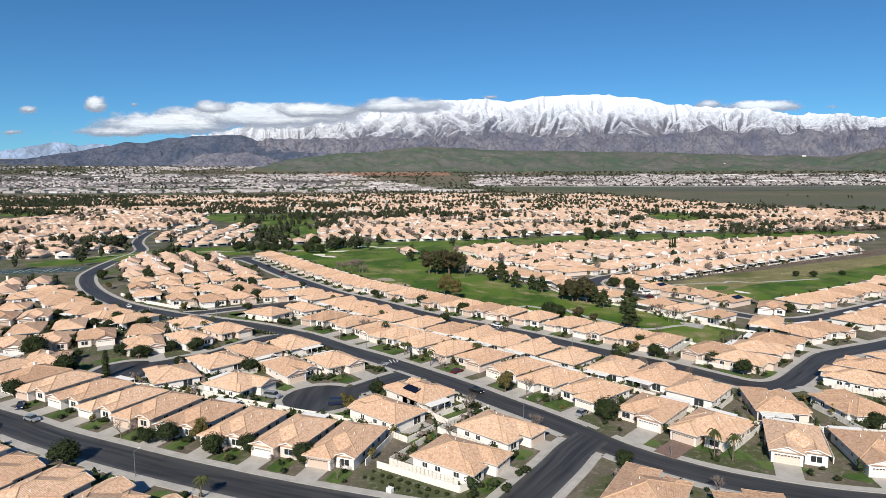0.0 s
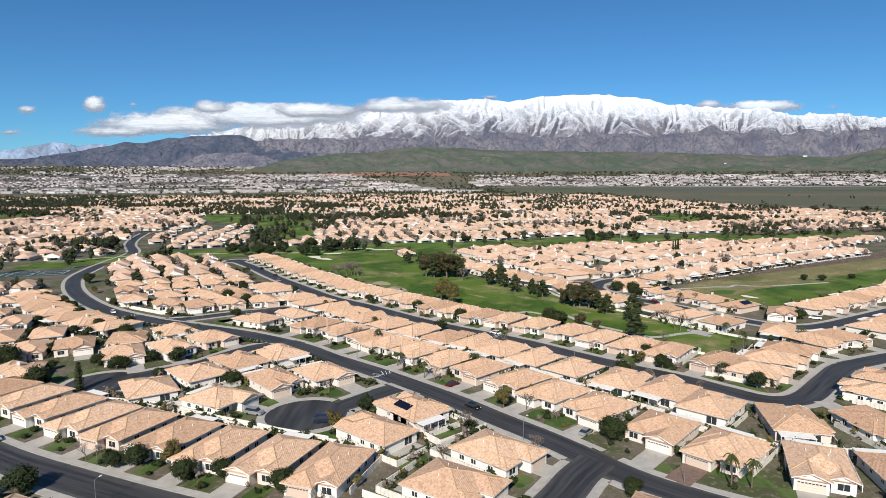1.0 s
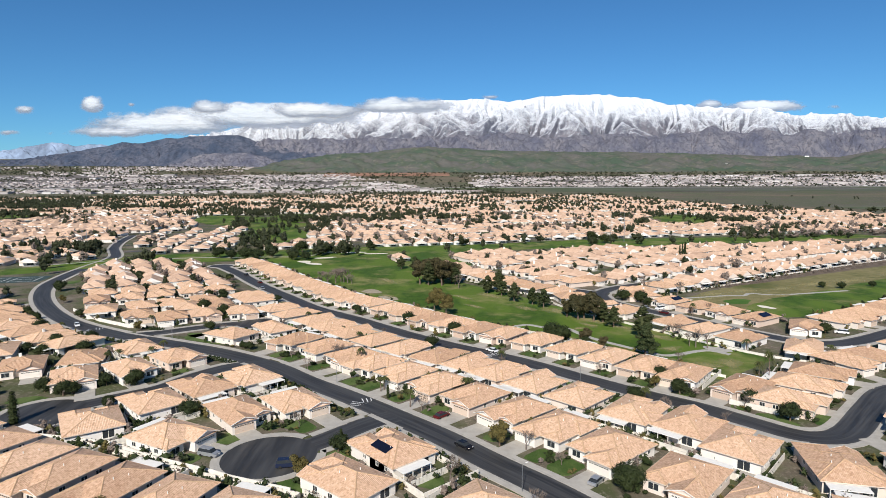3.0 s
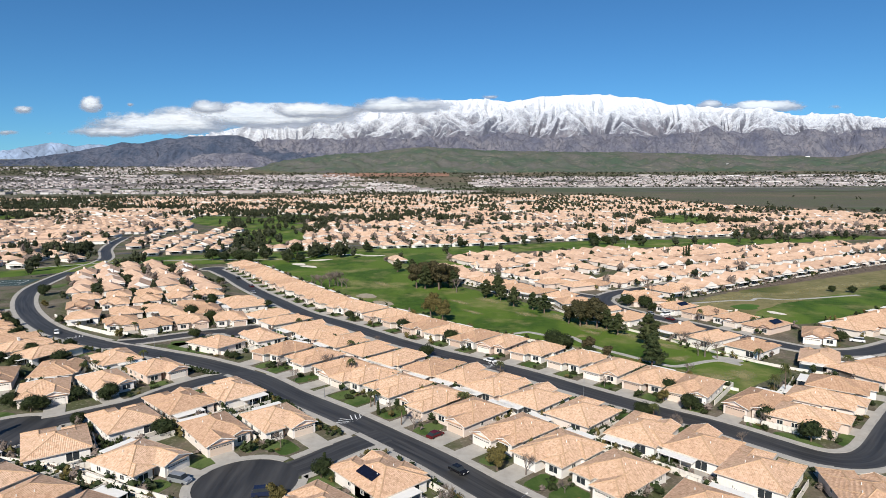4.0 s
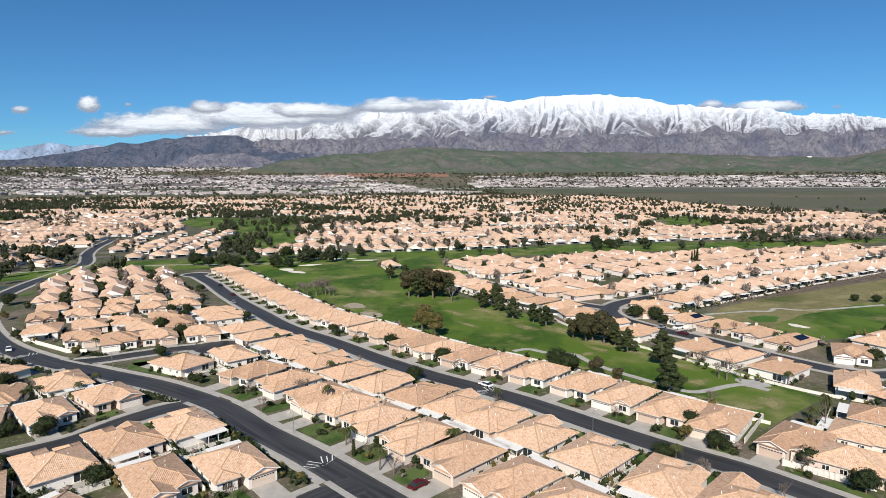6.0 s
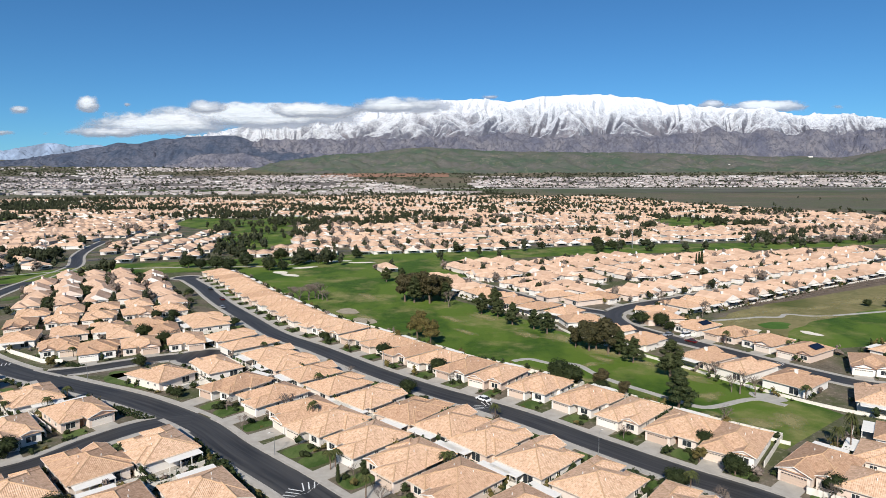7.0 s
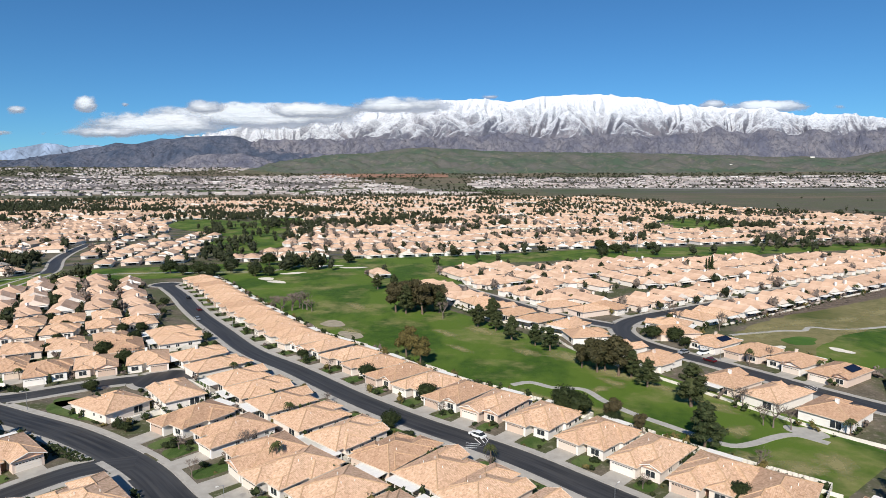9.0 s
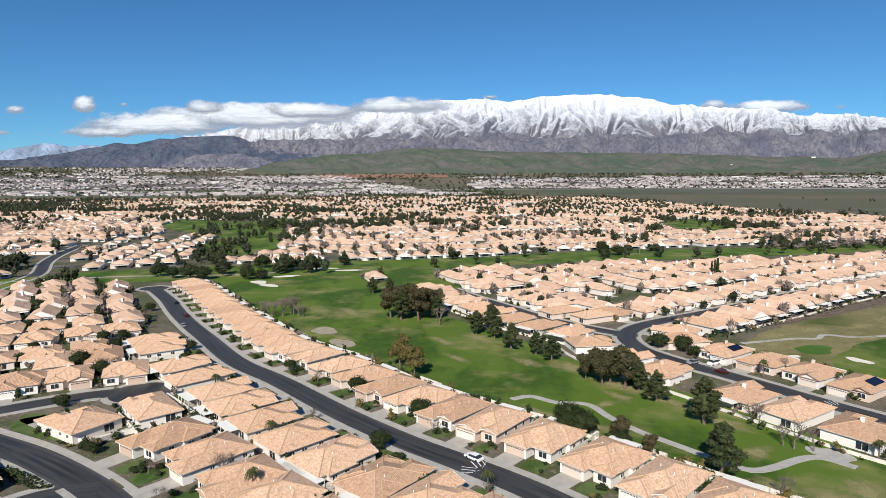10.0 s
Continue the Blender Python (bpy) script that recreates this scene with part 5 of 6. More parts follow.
# bed of clipped shrubs outside the corner yard's wall
for k in range(9):
    for j in range(2):
        r = random.Random(40 + 2 * k + j)
        put_tree("shrub", -13.5 + 1.85 * k - 1.0 - 1.4 * j + r.uniform(-0.4, 0.4), 119.2 - 1.13 * k - 1.4 - 1.9 * j + r.uniform(-0.4, 0.4), r.uniform(0.6, 1.0), 1.1)
for x, y in ((11.8, 110.3), (12.6, 111.2), (16.3, 117.5), (17.2, 118.3), (15.6, 116.6), (5.0, 107.5), (5.9, 108.3)):
    put_tree("shrub", x, y, 1.5, 1.0)
# trees of the yards and streets in the middle distance
for n, (x, y, turn, kind, near) in enumerate(PLACED):
    if not near and n % 2 == 0:
        r = random.Random(300 + n)
        q = local(x, y, turn, r.choice((-6.8, 6.8)), r.uniform(-11, 11))
        if not on_road(q, None, 1.5):
            put_tree(r.choice(("round", "bare", "round", "palm", "round", "bare")), *q, r.uniform(3.5, 6.5))


# ---------------------------------------------------------------- the far side of the valley
class Heap:
    """Very many small shapes gathered into one mesh."""

    def __init__(self):
        self.v, self.f, self.m, self.n = [], [], [], 0

    def add(self, verts, faces, mats):
        self.v.append(np.asarray(verts, np.float32))
        self.f.extend(tuple(i + self.n for i in f) for f in faces)
        self.m.extend(mats)
        self.n += len(verts)

    def finish(self, name, mats, label, category):
        me = bpy.data.meshes.new(name)
        me.from_pydata(np.vstack(self.v).tolist(), [], self.f)
        me.uv_layers.new(name="UVMap")
        for k in mats:
            me.materials.append(MAT[k])
        me.polygons.foreach_set("material_index", self.m)
        me.update()
        return tagged(new(name, me), label, category, kind="stuff")


def far_house(heap, x, y, z, turn, w, d, h, rise, rich, gable=False):
    """Walls, hipped roof and, where rich, a wing, a pale front and dark openings."""
    a = radians(turn)
    ca, sa_ = math.cos(a), math.sin(a)
    o, hw = 0.5, w / 2 + 0.5
    pts = [(-w / 2, -d / 2, -1), (w / 2, -d / 2, -1), (w / 2, d / 2, -1), (-w / 2, d / 2, -1), (-w / 2, -d / 2, h), (w / 2, -d / 2, h), (w / 2, d / 2, h), (-w / 2, d / 2, h),
           (-w / 2 - o, -d / 2 - o, h), (w / 2 + o, -d / 2 - o, h), (w / 2 + o, d / 2 + o, h), (-w / 2 - o, d / 2 + o, h), (0, -d / 2 - o + hw, h + rise), (0, d / 2 + o - hw, h + rise)]
    faces = [(0, 1, 5, 4), (1, 2, 6, 5), (2, 3, 7, 6), (3, 0, 4, 7), (8, 9, 12), (9, 10, 13, 12), (10, 11, 13), (11, 8, 12, 13)]
    mats = [1, 1, 1, 1, 0, 0, 0, 0]
    if gable:
        pts[12], pts[13] = (0, -d / 2 - o, h + rise), (0, d / 2 + o, h + rise)
        mats[4] = mats[6] = 1
    if rich:
        e = -d / 2 - 3
        k = len(pts)
        pts += [(-w / 2 - o, e, h), (0.4, e, h), (0.4, e + 8, h), (-w / 2 - o, e + 8, h), (-w / 4, e + 2.5, h + rise * 0.6), (-w / 4, e + 8, h + rise * 0.6), (-w / 2, e + 0.5, -1), (0, e + 0.5, -1), (0, e + 0.5, h), (-w / 2, e + 0.5, h), (0, -d / 2, h), (0, -d / 2, -1), (-w / 2, -d / 2, -1), (-w / 2, -d / 2, h)]
        faces += [(k, k + 1, k + 4), (k + 1, k + 2, k + 5, k + 4), (k + 3, k, k + 4, k + 5), (k + 6, k + 7, k + 8, k + 9), (k + 7, k + 11, k + 10, k + 8), (k + 6, k + 9, k + 13, k + 12)]
        mats += [0, 0, 0, 1, 1, 1]
        k = len(pts)
        pts += [(-w / 2 + 0.6, e + 0.44, 0.1), (-0.6, e + 0.44, 0.1), (-0.6, e + 0.44, 2.2), (-w / 2 + 0.6, e + 0.44, 2.2), (1.2, -d / 2 - 0.06, 0.9), (w / 2 - 1, -d / 2 - 0.06, 0.9), (w / 2 - 1, -d / 2 - 0.06, 2.2), (1.2, -d / 2 - 0.06, 2.2)]
        pts += [(-w / 2 + 2, d / 2 + 0.06, 0.7), (w / 2 - 5, d / 2 + 0.06, 0.7), (w / 2 - 5, d / 2 + 0.06, 2.1), (-w / 2 + 2, d / 2 + 0.06, 2.1), (-w / 2, d / 2 + 0.1, 2.55), (w / 2 - 2, d / 2 + 0.1, 2.55), (w / 2 - 2, d / 2 + 3, 2.45), (-w / 2, d / 2 + 3, 2.45)]
        faces += [(k, k + 1, k + 2, k + 3), (k + 4, k + 5, k + 6, k + 7), (k + 9, k + 8, k + 11, k + 10), (k + 12, k + 13, k + 14, k + 15)]
        mats += [2, 3, 3, 2]
    heap.add([(x + u * ca - v * sa_, y + u * sa_ + v * ca, z + q) for u, v, q in pts], faces, mats)


def crown_shape(seed, lumps, blades, size, cone):
    """Vertices and faces of one ragged crown, one metre tall and one metre in radius: lumps with leaf blades standing off them."""
    r = random.Random(seed)
    pts, faces = [], []
    for k in range(lumps):
        f = r.uniform(0.22, 0.86) if k else 0.5
        reach = (1.05 - f if cone else 1.0 - abs(2 * f - 0.9) ** 2 * 0.8) * 0.72
        a, q = r.uniform(0, 6.283), (reach * r.uniform(0.5, 1.1) if k else 0.0)
        c = np.array((q * math.cos(a), q * math.sin(a), f))
        rad = r.uniform(0.44, 0.66) if k else 0.72
        n = len(pts)
        for d in ((1, 0, 0), (0, 1, 0), (-1, 0, 0), (0, -1, 0), (0, 0, 1), (0, 0, -1)):
            w = np.array(d, float) * rad * r.uniform(0.75, 1.1) * 0.92
            w[2] *= 0.5
            pts.append(tuple(c + w + np.array([r.uniform(-0.06, 0.06) for _ in range(3)])))
        for i in range(4):
            j = (i + 1) % 4
            faces += [(n + i, n + j, n + 4), (n + j, n + i, n + 5)]
        for _ in range(blades):
            d = np.array((r.gauss(0, 1), r.gauss(0, 1), r.gauss(0.3, 1)))
            d /= np.linalg.norm(d) + 1e-6
            p = c + d * rad * np.array((1, 1, 0.5)) * r.uniform(0.85, 1.2)
            m = len(pts)
            pts += [tuple(p + np.array((r.uniform(-size, size), r.uniform(-size, size), r.uniform(-size, size) * 0.5))) for _ in range(3)]
            faces.append((m, m + 1, m + 2))
    return np.array(pts), faces


CROWNS = {}
for level, (lumps_, blades_, size_) in enumerate(((3, 4, 0.36), (5, 7, 0.26), (7, 13, 0.19))):
    CROWNS[level] = [crown_shape(100 * level + k, lumps_, blades_, size_, k == 3) for k in range(5)]


def far_tree(heap, x, y, z, h, wide, blades, r):
    """One ragged crown of a given height and half width; the more blades, the finer."""
    pts, faces = r.choice(CROWNS[0 if blades < 15 else 1 if blades < 30 else 2])
    a = r.uniform(0, 6.283)
    c, n = math.cos(a) * wide, math.sin(a) * wide
    v = np.stack([x + pts[:, 0] * c - pts[:, 1] * n, y + pts[:, 0] * n + pts[:, 1] * c, z + pts[:, 2] * h], 1)
    heap.add(v, faces, [0] * len(faces))


def in_field(x, y):
    """The open fields on the right hand side of the valley."""
    return x > 565 + (2300 - y) * 0.168 or y > 2250 - 0.12 * abs(x)


STREAKS = [(-335, 1000, 62, 130, 20), (385, 990, 48, 140, -18), (-250, 1050, 45, 120, 14), (139, 870, 70, 22, -4), (-1090, 1700, 60, 120, 20), (-770, 1110, 40, 80, 30), (-195, 745, 38, 130, 18), (-235, 860, 55, 60, 10)]
# tree clumps of the far side: middle, half sizes, number
CLUMPS = [(-1090, 1560, 130, 110, 80), (-1130, 1780, 150, 140, 110), (-1120, 2020, 120, 90, 60), (-695, 1043, 45, 50, 26), (-176, 605, 20, 45, 26), (-175, 960, 35, 26, 22), (-127, 984, 35, 22, 26), (-81, 1050, 36, 26, 24), (-39, 1185, 26, 36, 14),
          (8, 978, 22, 20, 10), (93, 950, 18, 20, 10), (-430, 1110, 30, 50, 16), (-610, 1450, 30, 60, 14), (-408, 1210, 50, 50, 28), (-342, 1200, 40, 50, 22), (-235, 960, 26, 70, 20), (-720, 1400, 35, 50, 16), (-655, 1450, 35, 50, 14), (-220, 1378, 55, 50, 26),
          (-46, 1098, 28, 40, 14), (-150, 800, 12, 60, 14), (-265, 830, 12, 60, 14), (-190, 700, 24, 16, 8), (-205, 800, 26, 12, 7), (-290, 915, 26, 20, 10), (-205, 925, 30, 16, 12),
          (-800, 1160, 55, 50, 60), (-930, 1420, 150, 70, 150), (-690, 1430, 80, 45, 40), (-112, 962, 62, 16, 60), (22, 1010, 24, 18, 16), (-330, 1120, 55, 36, 44), (-300, 1400, 80, 50, 50)]
GROVES = [(372, 1085, 22, 60, 18), (420, 960, 14, 110, 24), (426, 882, 26, 40, 16), (345, 690, 16, 40, 16), (399, 917, 16, 20, 8), (425, 771, 14, 20, 6), (-346, 566, 26, 20, 14), (-304, 550, 24, 16, 12), (-101, 546, 16, 14, 8), (-79, 528, 12, 10, 5),
          (199, 717, 18, 26, 9), (190, 794, 26, 30, 12), (280, 866, 18, 24, 8),
          (-40, 2280, 360, 110, 170), (240, 2050, 160, 130, 60), (300, 1010, 22, 26, 16), (455, 930, 20, 20, 10), (-560, 2050, 260, 120, 70)]


def in_park(x, y, grow=1.0):
    for cx, cy, rx, ry, turn in STREAKS + [(a, b, 0.75 * c, 0.75 * d, 0) for a, b, c, d, _ in CLUMPS]:
        a = radians(-turn)
        u, v = (x - cx) * math.cos(a) - (y - cy) * math.sin(a), (x - cx) * math.sin(a) + (y - cy) * math.cos(a)
        if (u / rx) ** 2 + (v / ry) ** 2 < grow:
            return True
    return False


def build_far():
    r = random.Random(11)
    houses, outer, trees, woods, bares = Heap(), Heap(), Heap(), Heap(), Heap()
    strip = Line([(-700, 420), (-300, 430), (-230, 503), (-110, 540), (60, 590), (250, 640), (480, 700), (900, 790)], 0)
    for x, y, turn, kind in FAR_PLACED:
        far_house(houses, x, y, 0.0, turn, *KINDS[kind][:2], 2.9, 2.8, True, r.random() < 0.3)
        if r.random() < 0.45:
            c = local(x, y, turn, r.uniform(-3.5, 3.5), r.uniform(-2, 4))
            pts = [(c[0] + u * 0.55, c[1] + v * 0.55, z) for z in (3.2, 6.7) for u, v in ((-1, -1), (1, -1), (1, 1), (-1, 1))]
            houses.add(pts, [(0, 1, 5, 4), (1, 2, 6, 5), (2, 3, 7, 6), (3, 0, 4, 7), (4, 5, 6, 7)], [1] * 5)
    # rows of houses that follow the golf strip, in pairs with a street between
    lanes, taken = Mesh(), []
    edge = ([0, 538, 573, 673, 723, 776, 831, 899, 1000], [37, 37, 45, 37, 31, 29, 27, 46, 44])
    for k in range(10):
        for which, off in enumerate((9.0, 51.0)):
            sv = 10.0 + 5 * k
            while sv < strip.s[-1] - 10:
                p, t = strip.at(sv)
                n = np.array([-t[1], t[0]])
                sv += 13.4 + r.uniform(0, 0.9)
                o = np.interp(sv, *edge) + off + 62.0 * k + (14 * noise.noise((sv / 170, k * 0.9, 1.1)) if k else 0.0)
                q = p + n * o
                if q[1] > 1130 or abs(q[0]) > 0.82 * q[1] + 60 or in_field(*q) or in_park(*q, 1.2) or on_road(q, None, 9.0):
                    continue
                if (sv + 37 * k + 12 * math.sin(o / 40)) % 176 < 15:
                    continue
                if any(abs(q[0] - a) < 12 and abs(q[1] - b) < 12 for a, b in taken):
                    continue
                taken.append(tuple(q))
                turn = facing(n if which == 0 else -n) + r.uniform(-9, 9) + (90 if k and r.random() < 0.25 else 0)
                far_house(houses, *q, ground_z(q[1]), turn, r.uniform(11.4, 12.8), r.uniform(15, 18), r.uniform(2.7, 3.2), 2.7, True, r.random() < 0.25)
                grove = noise.noise((q[0] / 80, q[1] / 90, 8.2))
                for _ in range(r.choice((0, 1, 1, 2)) if grove < 0.1 else r.choice((2, 3, 4))):
                    tall = r.uniform(2.2, 5.5) if grove < 0.1 else r.uniform(4.0, 9.5)
                    w = local(*q, turn, r.choice((-6.7, 6.7)), r.uniform(-14, 11))
                    far_tree(r.choice((trees, trees, bares, bares)), *w, ground_z(w[1]), tall, tall * r.uniform(0.3, 0.5), 40, r)
        for i in range(len(strip.p) - 1):
            quad = []
            for j, e in ((i, -3.6), (i + 1, -3.6), (i + 1, 3.6), (i, 3.6)):
                sv = strip.s[j]
                o = np.interp(sv, *edge) + 30.0 + 62.0 * k + (14 * noise.noise((sv / 170, k * 0.9, 1.1)) if k else 0.0)
                quad.append(strip.p[j] + strip.n[j] * (o + e))
            c = sum(quad) / 4
            if c[1] < 1130 and not in_field(*c) and not in_park(*c, 1.0) and not on_road(c, None, 5.0):
                lanes.face([(*v, ground_z(v[1]) + 0.05) for v in quad], [(0, 0), (0, 7), (7, 7), (7, 0)])
    structure("far_streets", lanes, "asphalt", "narrow dark streets between the far house rows", "road")
    y = 900.0
    while y < 2280:
        close = y < 1150
        step = 21.0 if int(y) % 2 else 30.0
        x = -0.85 * y - 60 + r.uniform(0, 15)
        while x < 0.85 * y + 60:
            xx, yy = x + r.uniform(-1.5, 1.5), y + 0.16 * x * (1 if y < 1100 else 0.5) + 45 * noise.noise((x / 210, y / 230, 0.4)) + 14 * noise.noise((x / 60, y / 70, 2.4)) + r.uniform(-1.5, 1.5)
            x += 15.0
            side = float((np.array((xx, yy)) - strip.near((xx, yy))[2]) @ strip.n[int(np.hypot(*(strip.p - np.array((xx, yy))).T).argmin())])
            if yy < 1120 or side < 52 or in_field(xx, yy) or in_park(xx, yy, 1.25):
                continue
            big = noise.noise((xx / 260, yy / 260, 3.1))
            lane = (xx + 60 * math.sin(yy / 130) + 25 * math.sin(yy / 47)) % 165 < 15 or noise.noise((xx / 90, yy / 55, 6.6)) > 0.36
            if lane or r.random() < 0.06 + max(0, big) * 0.42 + (0.06 if yy > 1500 else 0):
                if r.random() < 0.75 and not lane:
                    far_tree(trees if close else woods, xx, yy, ground_z(yy), r.uniform(5, 11), r.uniform(2.5, 5), 26 if close else 6, r)
                continue
            turn = r.choice((0, 180)) + 9 + 60 * noise.noise((x / 160, y / 160, 5.0)) + r.uniform(-6, 6) + (90 if noise.noise((x / 75, y / 75, 9.0)) > 0.1 else 0)
            far_house(houses if close else outer, xx, yy, ground_z(yy), turn, r.uniform(11.6, 13.4), r.uniform(15, 19), r.uniform(2.7, 3.3), 2.5, close, r.random() < 0.2)
            grove = noise.noise((xx / 70, yy / 90, 8.2))
            for _ in range(r.choice((0, 0, 1, 1, 2)) if grove < 0.14 else r.choice((3, 4, 5))):
                tall = r.uniform(2.5, 5.0) if grove < 0.14 else r.uniform(5.0, 12.0)
                far_tree(r.choice((trees, trees, bares)) if close else woods, xx + r.choice((-7.4, 7.4)) * r.uniform(0.8, 1.2), yy + r.uniform(-13, 13), ground_z(yy), tall, tall * r.uniform(0.3, 0.5), 26 if close else 8, r)
        y += step
    # clumps of trees and those along the strip
    for cx, cy, rx, ry, count in CLUMPS + GROVES:
        for _ in range(int(count * 1.5)):
            x, y = cx + rx * r.gauss(0, 0.55), cy + ry * r.gauss(0, 0.55)
            big = r.uniform(5, 12) if y < 1150 else r.uniform(7, 14)
            if not on_road((x, y), None, 3) and free(x, y, 9.0):
                far_tree(trees if y < 1150 else woods, x, y, ground_z(y), big, big * r.uniform(0.26, 0.42), 44 if y < 1150 else 14, r)
    for _ in range(150):
        f = r.random()
        x, y = 330 + 330 * f + r.uniform(-8, 8), 668 + 95 * f + r.uniform(-14, 14)
        far_tree(r.choice((bares, bares, bares, trees)), x, y, 0, r.uniform(3.5, 8), r.uniform(2, 4), 40, r)
    for _ in range(55):
        s = r.uniform(60, strip.s[-1] - 100)
        p, t = strip.at(s)
        o = r.choice((-1, -1, 1)) * r.uniform(14, 28)
        q = p + np.array([-t[1], t[0]]) * o
        if not on_road(q, None, 8) and free(*q, 9.0):
            far_tree(trees, *q, 0, r.uniform(6, 12), r.uniform(2.5, 5), 34, r)
    for _ in range(1300):
        yy = r.uniform(1150, 2350)
        xx = r.uniform(-0.9, 0.9) * yy
        if noise.noise((xx / 150, yy / 90, 2.9)) > 0.06 and not in_field(xx, yy) or r.random() < 0.03:
            far_tree(woods, xx, yy, ground_z(yy), r.uniform(5, 13), r.uniform(3, 7), 8, r)
    for _ in range(420):
        xx, yy = r.uniform(-1700, -520), r.uniform(1250, 2150)
        if xx < -0.5 * yy and noise.noise((xx / 120, yy / 160, 4.4)) > -0.05:
            far_tree(woods, xx, yy, ground_z(yy), r.uniform(7, 14), r.uniform(4, 7), 10, r)
    for _ in range(70):
        xx = r.uniform(560, 1500)
        yy = 1150 + (763 - xx) * 0.5 + r.uniform(-30, 30) if xx < 900 else r.uniform(1000, 1100)
        far_tree(woods, xx, yy, ground_z(yy), r.uniform(8, 15), r.uniform(5, 10), 12, r)
    houses.finish("far_houses", ["roof_far", "wall_far", "white", "glass"], "hundreds of salmon-roofed houses beyond the golf course", "houses")
    outer.finish("outer_houses", ["roof_far", "wall_far", "white", "glass"], "far suburb of salmon and tan roofs", "houses")
    # the town and its sheds on the far plain
    town = Heap()
    for _ in range(15000):
        left = r.random() < 0.66
        if left:
            xx, yy = r.uniform(-3100, 250), r.uniform(2350, 3740)
            if xx > -500 + (3300 - yy) * 0.7 or yy > 3330 and xx > -1150:
                continue
        else:
            xx, yy = r.uniform(150, 2900), r.uniform(2720, 3250)
        if noise.noise((xx / 350, yy / 120, 7.7)) < -0.22:
            continue
        w, d, h = r.uniform(7, 15), r.uniform(6, 11), r.uniform(2.6, 4.5)
        if r.random() < (0.05 if left and yy < 2640 else 0.012 if not left else 0.006):
            w, d, h = r.uniform(30, 95), r.uniform(18, 40), r.uniform(6, 10)
        z = ground_z(yy)
        if r.random() < 0.5:
            pts = [(xx + sx * w / 2, yy + sy * d / 2, z + q) for q in (-2, h) for sx, sy in ((-1, -1), (1, -1), (1, 1), (-1, 1))]
            town.add(pts, [(0, 1, 5, 4), (1, 2, 6, 5), (2, 3, 7, 6), (3, 0, 4, 7), (4, 5, 6, 7)], [0, 0, 0, 0, 0 if r.random() < 0.4 else 1])
        else:
            pts = [(xx + sx * w / 2, yy + sy * d / 2, z + q) for q in (-2, h) for sx, sy in ((-1, -1), (1, -1), (1, 1), (-1, 1))] + [(xx - w / 2, yy, z + h + 2), (xx + w / 2, yy, z + h + 2)]
            town.add(pts, [(0, 1, 5, 4), (4, 5, 9, 8), (6, 7, 8, 9), (1, 2, 6, 9, 5), (3, 0, 4, 8, 7)], [0, 1, 1, 0, 0])
    town.finish("far_town", ["town", "town_roof"], "distant town of low pale buildings and sheds", "town")
    for _ in range(13000):
        xx, yy = r.uniform(-3200, 3000), r.uniform(2300, 3760)
        if xx > -1150 and yy > 3420:
            continue
        if (noise.noise((xx / 300, yy / 90, 1.3)) > (0.12 if xx < 100 else 0.0) or yy > 3330 or r.random() < (0.75 if xx > 100 else 0.16)) and not (xx > 250 and yy < 2680):
            far_tree(woods, xx, yy, ground_z(yy), r.uniform(5, 11), r.uniform(3, 8), 4, r)
    for x, y, turn, kind in FAR_PLACED:
        for _ in range(r.choice((2, 3, 3, 4))):
            q = local(x, y, turn, r.choice((-7, 7)), r.uniform(-14, 14))
            if not on_road(q, None, 1):
                far_tree(r.choice((trees, bares)), *q, 0, *r.choice(((1.6, 1.2), (2.2, 1.4), (3.5, 1.6), (4.5, 2.0), (6.5, 2.4))), 40, r)
    bares.finish("bare_far_trees", ["twig"], "leafless brown trees among the far houses", "trees")
    trees.finish("far_trees", ["leaf_far"], "dark green trees scattered among the far houses", "trees")
    woods.finish("distant_woods", ["leaf_far"], "dark belts of trees across the far valley", "trees")


def flat(name, x0, x1, y0, y1, mat, label, category, lift=0.6):
    m = Mesh()
    ys = np.linspace(y0, y1, max(2, int((y1 - y0) / 60) + 1))
    for a, b in zip(ys, ys[1:]):
        for c, d in zip(np.linspace(x0, x1, 9), np.linspace(x0, x1, 9)[1:]):
            m.face([(c, a, ground_z(a) + lift), (d, a, ground_z(a) + lift), (d, b, ground_z(b) + lift), (c, b, ground_z(b) + lift)])
    structure(name, m, mat, label, category)


build_far()
for k, (cx, cy, rx, ry, turn) in enumerate(STREAKS):
    pond_shape("fairway", cx, cy, rx, ry, turn, "fairway", "far green golf fairway among the trees", "golf course", ground_z(cy) + 0.3 + 0.03 * k, 0.0, 50 + k)
flat("town_lots", -3200, -480, 2690, 3330, "lot", "pale streets and yards of the far town", "ground", 0.5)
flat("town_lots", 200, 2900, 2715, 3230, "lot", "pale streets and yards of the far town", "ground", 0.5)
flat("freeway", -3200, 3200, 2655, 2675, "freeway", "pale freeway across the far plain", "road", 1.2)
flat("field", 420, 3200, 2420, 2640, "fallow", "dull brown open field", "field")
flat("field", 900, 3200, 1250, 1500, "field", "dull green open field", "field")
flat("field", -1900, 300, 2480, 2640, "field", "green verge along the freeway", "field", 0.9)
flat("graded_earth", -650, 40, 3230, 3420, "redearth", "reddish graded earth below the hills", "ground", 1.5)


# ---------------------------------------------------------------- hills, mountains and cloud
def aim(px, py, depth):
    """Where a direction of view, in picture units, lies at a given distance ahead of the start."""
    u, v = (px - 784) / 1059.5, (441 - py) / 1059.5
    dy, dz = 0.99362 + v * 0.11281, -0.11281 + v * 0.99362
    return u / dy * depth, 60 + dz / dy * depth


